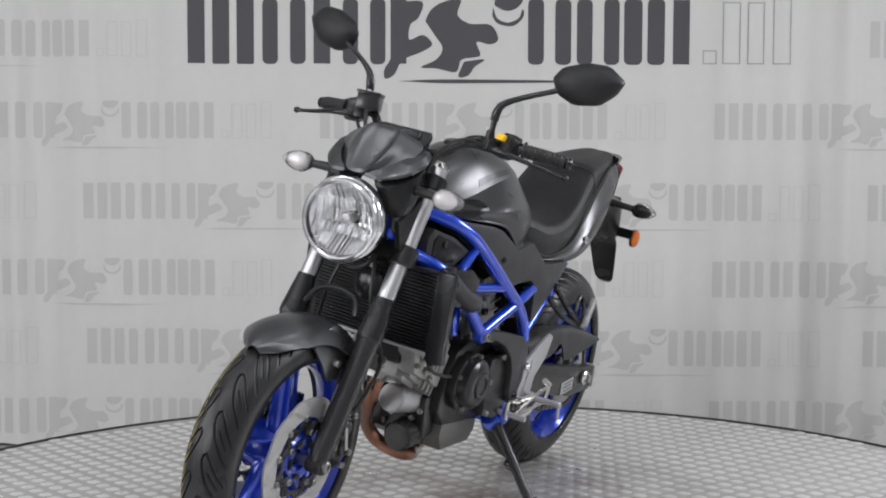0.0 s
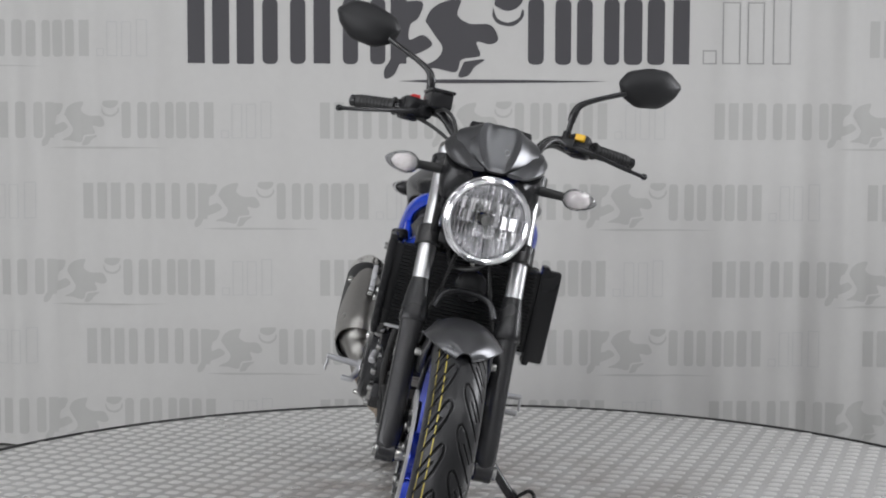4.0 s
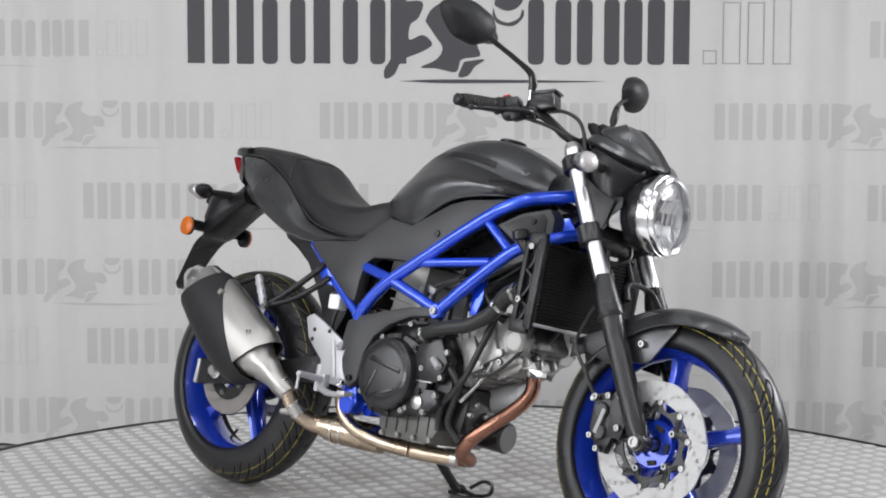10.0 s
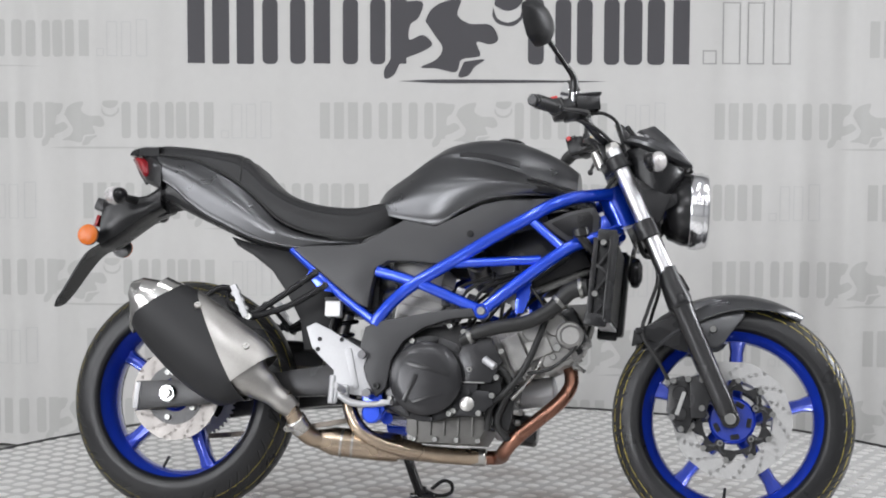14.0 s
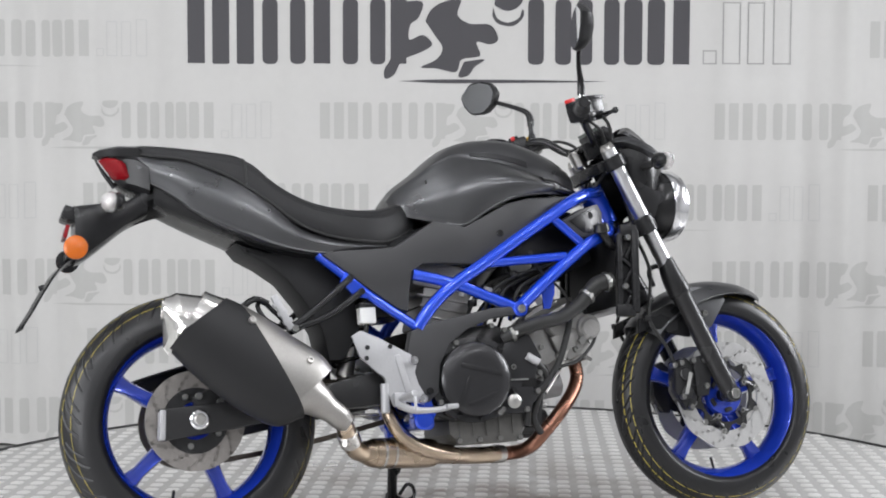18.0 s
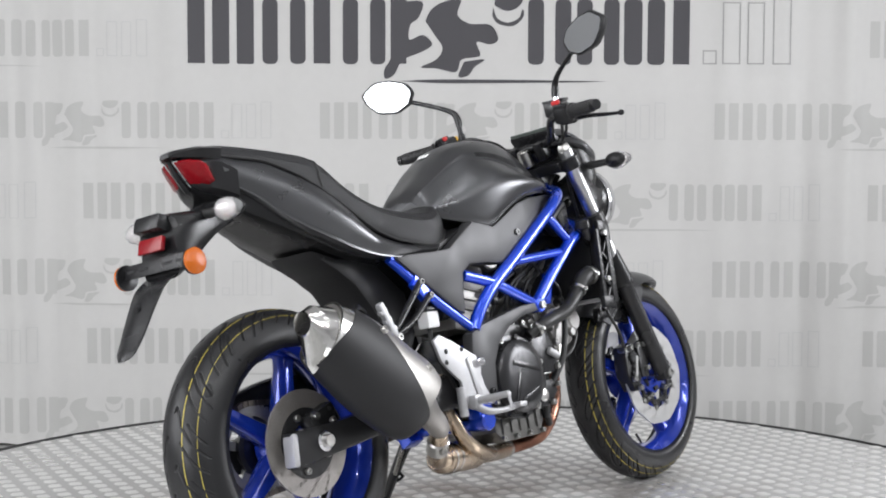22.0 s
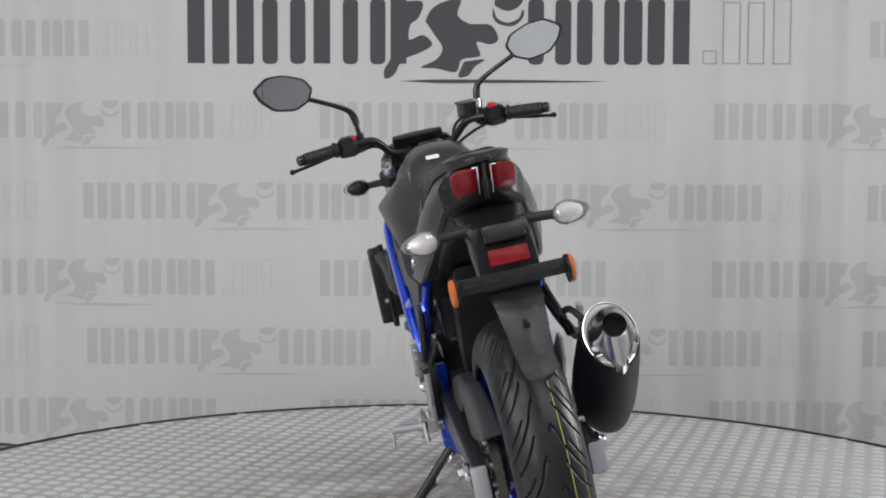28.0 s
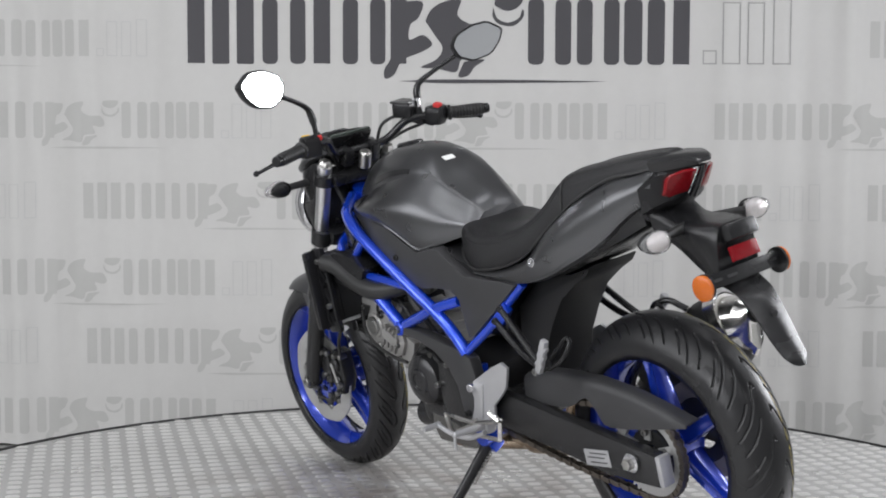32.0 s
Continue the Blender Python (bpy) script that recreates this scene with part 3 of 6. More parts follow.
front_wheel = wheel("front_wheel", F_AXLE, 0.300, 0.120, 0.100, 15, bike, 1)
rear_wheel = wheel("rear_wheel", R_AXLE, 0.312, 0.160, 0.134, 5, bike, -1)

# brakes
for sy in (-1, 1):
    y = 0.068 * sy
    drilled_disc("front_brake_disc", F_AXLE, 0.098, 0.145, y, 0.005, 60, 4, front_wheel, DISC_STEEL, "drilled bright steel brake disc", 0.0018, 10)
    carrier = star((F_AXLE.x, y, F_AXLE.z), 0.092, 10, 0.006, 0.074, 0.009)
    for k in range(5):
        a = radians(72 * k + 28)
        reach, turn = Vector((math.cos(a), 0, math.sin(a))), Vector((-math.sin(a), 0, math.cos(a)))
        hub = F_AXLE + Vector((0, y, 0))
        for w in (-1, 1):
            tube([hub + reach * 0.062, hub + reach * 0.078 + turn * 0.010 * w, hub + reach * 0.084 + turn * 0.024 * w], [0.011, 0.007, 0.006], 8, 3, bm=carrier)
    part("disc_carrier", carrier, ENGINE_BLACK, front_wheel, "black slotted disc carrier")
    part("wheel_boss", lathe([(0.030, y - 0.002 * sy), (0.052, y - 0.002 * sy), (0.058, y - 0.010 * sy), (0.050, 0.030 * sy), (0.030, 0.030 * sy)], F_AXLE, 40), WHEEL_BLUE, front_wheel, "blue wheel boss behind the disc")
    for k in range(5):
        a = radians(72 * k - 8)
        out = F_AXLE + Vector((math.cos(a) * 0.0415, y + 0.0002 * sy, math.sin(a) * 0.0415))
        # black pad that draws the shade inside a slot; the boss is not cut
        part("boss_slot_shade", box(tuple(out), (0.012, 0.006, 0.022), 0.004, (0, -math.degrees(a), 0)), NEAR_BLACK, front_wheel)
        a = radians(72 * k + 28)
        c = F_AXLE + Vector((math.cos(a), 0, math.sin(a)))
        bolt(F_AXLE + Vector((math.cos(a) * 0.064, y + 0.005 * sy, math.sin(a) * 0.064)), (0, sy, 0), 0.008, front_wheel)
        for d in (0, 36):
            b = radians(72 * k + 10 + d)
            bolt(F_AXLE + Vector((math.cos(b) * 0.0985, y + 0.004 * sy, math.sin(b) * 0.0985)), (0, sy, 0), 0.0075, front_wheel, ZINC, 0.003, "disc_button")
drilled_disc("rear_brake_disc", R_AXLE, 0.078, 0.120, -0.082, 0.005, 52, 4, rear_wheel, WORN_DISC, "drilled worn steel brake disc")
part("disc_carrier", lathe([(0.045, -0.086), (0.079, -0.086), (0.079, -0.078), (0.045, -0.078)], R_AXLE, 48), ENGINE_BLACK, rear_wheel, "black disc carrier")
for k in range(5):
    a = radians(72 * k + 40)
    bolt(R_AXLE + Vector((math.cos(a) * 0.062, -0.088, math.sin(a) * 0.062)), (0, -1, 0), 0.008, rear_wheel)

# ---- front fork, steering ----
FORK = Vector((0.305, 0, -0.675)).normalized()
for sy in (-1, 1):
    y = 0.108 * sy
    top, foot = Vector((1.137, y, 0.972)), Vector((1.441, y, 0.300))
    part("fork_tube", cyl(top, top + FORK * 0.42, 0.0205, n=28, edge=0.002), FORK_CHROME, bike, "chrome fork tube")
    part("fork_cap", cyl(top - FORK * 0.016, top + FORK * 0.004, 0.017, 0.021, n=6, edge=0.003), STEEL, bike, "bare alloy fork cap")
    s = top + FORK * 0.405
    part("fork_dust_guard", tube([s - FORK * 0.075 + Vector((0.006, 0, 0)), s - FORK * 0.03, s + FORK * 0.02, s + FORK * 0.03], [0.021, 0.0275, 0.0315, 0.030], 24, 3), SATIN_BLACK, bike, "black plastic fork guard")
    low = tube([s, s + FORK * 0.03, s + FORK * 0.05, s + FORK * 0.2, foot - FORK * 0.03, foot + FORK * 0.012], [0.030, 0.031, 0.0265, 0.0258, 0.0255, 0.020], 24, 3)
    cyl((foot.x, y - 0.021, foot.z), (foot.x, y + 0.021, foot.z), 0.0225, n=24, edge=0.003, bm=low)
    part("fork_leg", low, ENGINE_BLACK, bike, "satin black fork leg")
    bolt((foot.x, y + 0.024 * sy, foot.z), (0, sy, 0), 0.014, bike, ZINC, 0.006, "axle_bolt")
part("front_axle", cyl((1.445, -0.11, 0.300), (1.445, 0.11, 0.300), 0.013, n=20), STEEL, bike)


def clamp(c, half, deep, high, name, material):
    bm = box((c[0], 0, c[2]), (deep, half * 2, high), 0.008, (0, -24.3, 0))
    for sy in (-1, 1):
        p = Vector((c[0] + 0.012, 0.108 * sy, c[2]))
        cyl(p - FORK * high * 0.6, p + FORK * high * 0.6, 0.031, n=28, edge=0.003, bm=bm)
    return part(name, bm, material, bike, "black fork clamp")


clamp((1.140, 0, 0.935), 0.10, 0.07, 0.030, "upper_clamp", SATIN_BLACK)
clamp((1.215, 0, 0.765), 0.10, 0.07, 0.040, "lower_clamp", ENGINE_BLACK)
part("steering_head", tube([(1.122, 0, 0.884), (1.165, 0, 0.785)], 0.036, 24), FRAME_BLUE, bike, "blue painted steering head")

# handlebar, grips, levers, switches
bar_half = [(1.118, 0.0, 0.998), (1.118, 0.05, 0.998), (1.100, 0.092, 1.008), (1.062, 0.130, 1.045), (1.040, 0.165, 1.053), (1.010, 0.24, 1.048), (0.965, 0.345, 1.040)]
part("handlebar", tube([(x, -y, z) for x, y, z in bar_half[::-1]] + bar_half[1:], 0.0112, 14, 5), GLOSS_BLACK, bike, "black tubular handlebar")
for sy in (-1, 1):
    part("bar_clamp", box((1.118, 0.045 * sy, 0.985), (0.040, 0.030, 0.050), 0.006, (0, -24, 0)), SATIN_BLACK, bike)
    a, b = Vector((1.003, 0.252 * sy, 1.0475)), Vector((0.966, 0.343 * sy, 1.040))
    ax = (b - a).normalized()
    profile = [(0.0004, -0.006), (0.020, -0.006), (0.022, -0.004), (0.022, 0.001), (0.0165, 0.003)]
    for k in range(9):
        h = (0.12 + 0.095 * k) * (b - a).length
        profile += [(0.0163, h - 0.003), (0.0177, h - 0.0018), (0.0177, h + 0.0018), (0.0163, h + 0.003)]
    profile += [(0.0163, (b - a).length - 0.001), (0.0145, (b - a).length), (0.0004, (b - a).length)]
    part("grip", lathe(profile, a, 24, ax), HOSE, bike, "black ribbed rubber grip")
    part("bar_end", cyl(b, b + (b - a).normalized() * 0.017, 0.0145, n=20, edge=0.003), GLOSS_BLACK, bike)
    sw = box((1.017, 0.212 * sy, 1.049), (0.052, 0.056, 0.050), 0.012, (0, -18, -22 * sy))
    box((1.035, 0.212 * sy, 1.036), (0.03, 0.045, 0.030), 0.008, (0, -18, -22 * sy), sw)
    box((1.000, 0.214 * sy, 1.068), (0.030, 0.040, 0.018), 0.005, (0, -18, -22 * sy), sw)
    part("switch_housing", sw, SATIN_BLACK, bike, "black plastic switch housing")
    lever = tube([(1.062, 0.185 * sy, 1.040), (1.078, 0.215 * sy, 1.040), (1.070, 0.26 * sy, 1.034), (1.048, 0.32 * sy, 1.022), (1.036, 0.368 * sy, 1.014), (1.034, 0.378 * sy, 1.013)], [0.009, 0.0085, 0.0065, 0.0055, 0.005, 0.0085], 10, 4)
    egg((1.0335, 0.381 * sy, 1.0125), (0.008, 0.008, 0.008), 12, 8, lever)
    part("lever", lever, GLOSS_BLACK, bike, "black hand lever")
    perch = box((1.052, 0.180 * sy, 1.046), (0.040, 0.034, 0.030), 0.008, (0, -15, -20 * sy))
    part("lever_perch", perch, SATIN_BLACK, bike)
    part("mirror_boss", cyl((1.040, 0.172 * sy, 1.050), (1.040, 0.172 * sy, 1.080), 0.012, 0.010, n=16, edge=0.002), SATIN_BLACK, bike)
part("hazard_switch", box((1.045, 0.205, 1.070), (0.014, 0.024, 0.016), 0.003, (0, -18, -22)), SWITCH_YELLOW, bike, "yellow switch button")
part("stop_switch", box((0.992, -0.206, 1.078), (0.020, 0.022, 0.014), 0.004, (0, -18, 22)), SWITCH_RED, bike, "red stop switch")
part("horn_button", box((0.990, 0.196, 1.070), (0.012, 0.014, 0.012), 0.003, (0, -18, -22)), SWITCH_RED, bike, "red button")
res = box((1.070, -0.152, 1.078), (0.062, 0.056, 0.040), 0.006, (0, -8, 18))
box((1.070, -0.152, 1.100), (0.066, 0.060, 0.008), 0.003, (0, -8, 18), res)
part("brake_reservoir", res, GLOSS_BLACK, bike, "black brake fluid reservoir")
bolt((1.052, -0.170, 1.104), (0, 0, 1), 0.005, bike, ALLOY)
part("brake_hose", tube([(1.080, -0.150, 1.055), (1.115, -0.130, 1.060), (1.150, -0.105, 1.035), (1.165, -0.085, 0.96), (1.190, -0.07, 0.86), (1.225, -0.06, 0.76)], 0.0048, 8, 5), HOSE, bike, "black brake hose")
part("throttle_cable", tube([(1.050, -0.190, 1.030), (1.100, -0.150, 1.015), (1.135, -0.100, 0.985), (1.150, -0.06, 0.93), (1.110, -0.05, 0.87)], 0.0045, 8, 5), HOSE, bike)
part("clutch_cable", tube([(1.060, 0.180, 1.040), (1.105, 0.140, 1.050), (1.150, 0.110, 1.020), (1.165, 0.085, 0.95), (1.130, 0.07, 0.85)], 0.0045, 8, 5), HOSE, bike)
part("wiring_loom", tube([(1.02, 0.19, 1.030), (1.08, 0.135, 1.035), (1.12, 0.09, 1.00), (1.16, 0.05, 0.95)], 0.006, 8, 5), HOSE, bike)

# mirrors
MIRROR_RING = ((-0.074, 0.018), (-0.052, 0.042), (0.0, 0.050), (0.044, 0.042), (0.077, 0.006), (0.058, -0.022), (0.022, -0.045), (-0.032, -0.042), (-0.066, -0.016))


def mirror(sy):
    c = Vector((0.958, 0.358 * sy, 1.228))
    face = Vector((-0.985, -0.30 if sy > 0 else 0.24, 0.03)).normalized()
    across = Vector((0, 1, 0))
    across = (across - face * across.dot(face)).normalized() * sy
    across = Matrix.Rotation(radians(-12 * sy), 3, face) @ across
    up = across.cross(face) * (1 if across.cross(face).z > 0 else -1)
    ring = []
    for (a0, b0), (a1, b1) in zip(MIRROR_RING, MIRROR_RING[1:] + MIRROR_RING[:1]):
        ring += [(1.14 * (a0 + f * (a1 - a0)), 1.07 * (b0 + f * (b1 - b0)), 0) for f in (0.14, 0.5, 0.86)]

    def row(scale, depth):
        return [c + across * p[0] * scale + up * p[1] * scale + face * depth for p in ring]

    shell = skin([row(0.96, 0.004), row(1.0, 0.002), row(1.0, -0.006), row(0.90, -0.020), row(0.66, -0.032), row(0.30, -0.038)])
    part("mirror_shell", shell, SHIELD, bike, "black plastic mirror shell")
    part("mirror_glass", skin([row(0.90, 0.0035), row(0.90, 0.0055)]), MIRROR, bike, "silvered mirror glass")
    stem = tube([(1.040, 0.175 * sy, 1.104), (1.041, 0.178 * sy, 1.125), (1.036, 0.188 * sy, 1.146), (1.018, 0.222 * sy, 1.168), (0.990, 0.290 * sy, 1.200), (0.982, 0.312 * sy, 1.210)],
                [0.010, 0.0105, 0.0085, 0.0068, 0.0068, 0.009], 12, 5)
    part("mirror_stem", stem, GLOSS_BLACK, bike, "black bent mirror stem")
    part("mirror_thread", cyl((1.040, 0.174 * sy, 1.074), (1.040, 0.176 * sy, 1.108), 0.0072, n=14, edge=0.001), CHROME if sy < 0 else GLOSS_BLACK, bike, "threaded mirror stud")


mirror(-1)
mirror(1)

# instrument panel
dash = box((1.165, 0.005, 1.020), (0.022, 0.150, 0.066), 0.012, (0, -38, 0))
box((1.178, 0.005, 1.030), (0.016, 0.110, 0.046), 0.008, (0, -38, 0), dash)
part("instrument_panel", dash, SATIN_BLACK, bike, "black instrument panel")
part("instrument_screen", box((1.1535, 0.005, 1.0275), (0.0055, 0.132, 0.054), 0.0015, (0, -38, 0)), SCREEN, bike, "dark dash screen")
part("ignition_lock", cyl((1.105, 0, 0.945), (1.085, 0, 0.990), 0.018, n=20, edge=0.003), STEEL, bike, "bright ignition lock")

# ---- headlight ----
H = Vector((1.351, 0.003, 0.834))
AIM = Vector((1, 0.09, -0.02)).normalized()     # the fork is turned a little to its left
lamp = part("headlight", lathe([(0.012, -0.098), (0.050, -0.093), (0.078, -0.074), (0.091, -0.040), (0.093, 0.0), (0.086, 0.0), (0.084, -0.035), (0.012, -0.090)], H, 56, AIM), GLOSS_BLACK, bike, "round headlight with a black shell")
part("headlight_ring", lathe([(0.086, -0.024), (0.0970, -0.024), (0.0990, -0.020), (0.0990, 0.006), (0.0975, 0.009), (0.0955, 0.010), (0.0950, 0.014), (0.0955, 0.016), (0.0935, 0.021), (0.0885, 0.024), (0.0840, 0.021), (0.0825, 0.006)], H, 72, AIM), RING_CHROME, lamp, "chrome headlight ring")
part("headlight_bowl", lathe([(0.014, -0.062), (0.040, -0.052), (0.065, -0.030), (0.083, 0.004), (0.0845, 0.004), (0.067, -0.034), (0.042, -0.056), (0.014, -0.066)], H, 40, AIM), DARK_PLATE, lamp, "silvered faceted reflector", )
rng = random.Random(4)


def reflector_tile(y0, y1, z0, z1, turn):
    """One fluted tile of the reflector: a hollow strip across, following the bowl."""
    rows = []
    for f in (0.0, 0.5, 1.0):
        row = []
        for g in (0.0, 0.25, 0.5, 0.75, 1.0):
            y, z = y0 + (y1 - y0) * g, z0 + (z1 - z0) * f
            deep = -0.052 + 0.052 * min(1.0, math.hypot(y, z) / 0.083) ** 1.9 + 0.10 * (y1 - y0) * math.sin(math.pi * g) + turn * (g - 0.5) * (y1 - y0) + 0.06 * (z1 - z0) * math.sin(math.pi * f)
            row.append(H + Vector((deep + 0.002 - 0.09 * y, y, z)))
        rows.append(row)
    return skin(rows, closed=False)


for k in range(17):
    y0, y1 = -0.0815 + 0.00959 * k, -0.0815 + 0.00959 * (k + 1) - 0.0006
    wide = max(abs(y0), abs(y1))
    high = math.sqrt(max(0.0, 0.0825 ** 2 - wide * wide))
    if high < 0.014:
        continue
    cuts = [-high, -0.040, -0.012, 0.016, 0.044, high]
    cuts = [c for c in cuts if abs(c) < high - 0.006 or abs(c) == high]
    for z0, z1 in zip(cuts, cuts[1:]):
        if math.hypot(0.5 * (y0 + y1), 0.5 * (z0 + z1)) > 0.016:
            part("reflector_flute", reflector_tile(y0, y1, z0 + 0.0004, z1 - 0.0004, rng.uniform(-0.7, 0.7)), REFLECTOR, lamp)
part("bulb_cover", lathe([(0.001, -0.010), (0.011, -0.011), (0.013, -0.018), (0.011, -0.060), (0.001, -0.060)], H, 24, AIM), ZINC, lamp, "grey bulb cover")
part("headlight_lens", lathe([(0.0008, 0.022), (0.03, 0.0210), (0.06, 0.0170), (0.084, 0.009), (0.084, 0.006), (0.06, 0.0140), (0.03, 0.0180), (0.0008, 0.019)], H, 48, AIM), CLEAR, lamp, "clear glass headlight lens")
for sy in (-1, 1):
    part("headlight_stay", plate([(1.20, 0.80), (1.235, 0.79), (1.30, 0.835), (1.30, 0.86), (1.23, 0.86)], 0.096 * sy, 0.102 * sy, 0.001), SATIN_BLACK, bike)
part("fork_wiring", tube([(1.22, 0.05, 0.80), (1.25, 0.03, 0.73), (1.22, -0.04, 0.71), (1.20, -0.06, 0.76)], 0.006, 8, 5), HOSE, bike)

# headlight cowl with two side cheeks
COWL = ((1.224, 1.052, 0.056), (1.236, 1.047, 0.084), (1.260, 1.024, 0.098), (1.284, 0.998, 0.096), (1.306, 0.974, 0.082), (1.322, 0.955, 0.064), (1.328, 0.943, 0.048))


def cowl_skin():
    """A shield bent round the headlight, hollow in the middle between two upright ridges."""
    rows = []
    for x, z, w in glide(COWL, 4):
        row = []
        for a in np.linspace(-1, 1, 25):
            q = abs(a)
            ridge = 0.011 * math.exp(-abs((q - 0.52) / 0.13) ** 1.5)
            back = 0.036 * q ** 2.2 * (w / 0.09)
            row.append((x + ridge - back, a * w, z + 0.5 * ridge - 0.020 * q * q * max(0.0, z - 1.0) / 0.05))
        rows.append(row)
    inner = [[(x - 0.007, y * 0.97, z - 0.005) for x, y, z in row] for row in rows]
    return skin([row + back[::-1] for row, back in zip(rows, inner)])


part("headlight_cowl", cowl_skin(), MATT_GREY, bike, "matt grey headlight cowl", 50)
cheek = []
for x, z0, z1, y0, y1 in ((1.170, 0.945, 0.980, 0.074, 0.084), (1.200, 0.890, 0.984, 0.080, 0.106), (1.235, 0.850, 0.970, 0.084, 0.113), (1.262, 0.838, 0.956, 0.082, 0.110), (1.290, 0.872, 0.942, 0.074, 0.094), (1.316, 0.915, 0.934, 0.054, 0.066)):
    zm = 0.5 * (z0 + z1)
    cheek.append([(x, y0, z1), (x, y1, z1 - 0.008), (x, y1 + 0.004, zm), (x, y1 - 0.010, z0 + 0.006), (x, y0, z0), (x, y0 - 0.008, zm)])
cols = [glide([s[i] for s in cheek], 4) for i in range(6)]
pair("cowl_cheek", skin([[c[k] for c in cols] for k in range(len(cols[0]))]), SATIN_BLACK, bike, "satin black cowl cheek")
wing = []
for x, z, y, h in ((1.158, 0.998, 0.088, 0.005), (1.188, 1.000, 0.110, 0.014), (1.230, 0.986, 0.121, 0.019), (1.276, 0.967, 0.112, 0.018), (1.312, 0.952, 0.090, 0.013), (1.336, 0.942, 0.062, 0.005)):
    wing.append([(x, y - 0.034, z + h), (x, y - 0.010, z + 0.75 * h), (x, y, z), (x, y - 0.002, z - 0.5 * h), (x, y - 0.016, z - h), (x, y - 0.036, z - 0.5 * h)])
cols = [glide([s[i] for s in wing], 4) for i in range(6)]
pair("cowl_wing", skin([[c[k] for c in cols] for k in range(len(cols[0]))]), MATT_GREY, bike, "matt grey wing along the cowl")
low_cheek = plate([(1.190, 0.905), (1.235, 0.875), (1.285, 0.850), (1.262, 0.790), (1.235, 0.760), (1.205, 0.82)], 0.096, 0.112, 0.004)
pair("fork_cover", low_cheek, SATIN_BLACK, bike, "black fork cover")


def signal(p, sy, back, stem_from):
    """A turn signal: stalk, black shell and clear pointed lens."""
    p = Vector(p)
    shell = part("turn_signal", egg((p.x + back * 0.012, p.y, p.z), (0.0175, 0.033, 0.022), 20, 12, point=-0.35 * sy), SATIN_BLACK, bike, "turn signal with clear lens on a black stalk")
    part("signal_lens", egg((p.x - back * 0.006, p.y + 0.003 * sy, p.z), (0.022, 0.040, 0.0245), 12, 8, point=-0.55 * sy), SIGNAL_LENS, shell, "clear pointed lens", 3)
    part("bulb", egg((p.x - back * 0.006, p.y - 0.002 * sy, p.z), (0.0150, 0.027, 0.0170), 12, 8, point=-0.45 * sy), LENS_CORE, shell, "pale faceted reflector and bulb behind the lens", 3)
    part("stalk", tube([stem_from, Vector(stem_from).lerp(p, 0.6), p - Vector((0, 0.030 * sy, 0))], [0.012, 0.010, 0.0115], 12, 3), HOSE, shell, "black rubber stalk")


for sy in (-1, 1):
    signal((1.250, 0.205 * sy, 0.922), sy, -1, (1.235, 0.105 * sy, 0.924))
    signal((-0.182, 0.155 * sy, 0.833), sy, 1, (-0.165, 0.045 * sy, 0.838))

# ---- front fender ----


def fender():
    bm = bmesh.new()
    rows = []
    for k in range(27):
        a = radians(57 + (140 - 57) * k / 26)
        f = k / 26
        w = 0.086 * min(1.0, math.sqrt(0.04 + f / 0.22))
        r = 0.324 - 0.004 * f
        drop = 0.018 + 0.044 * min(1, f * 1.6)
        row = []
        for u in np.linspace(-1, 1, 15):
            q = abs(u)
            row.append((1.445 + math.cos(a) * (r - drop * q ** 2.6 - 0.004), u * w, 0.300 + math.sin(a) * (r - drop * q ** 2.6 - 0.004)))
        rows.append(row)
    inner = [[(1.445 + (x - 1.445) * 0.988, y * 0.97, 0.3 + (z - 0.3) * 0.988) for x, y, z in row] for row in rows]
    rings = [row + inn[::-1] for row, inn in zip(rows, inner)]
    return skin(rings, bm=bm)


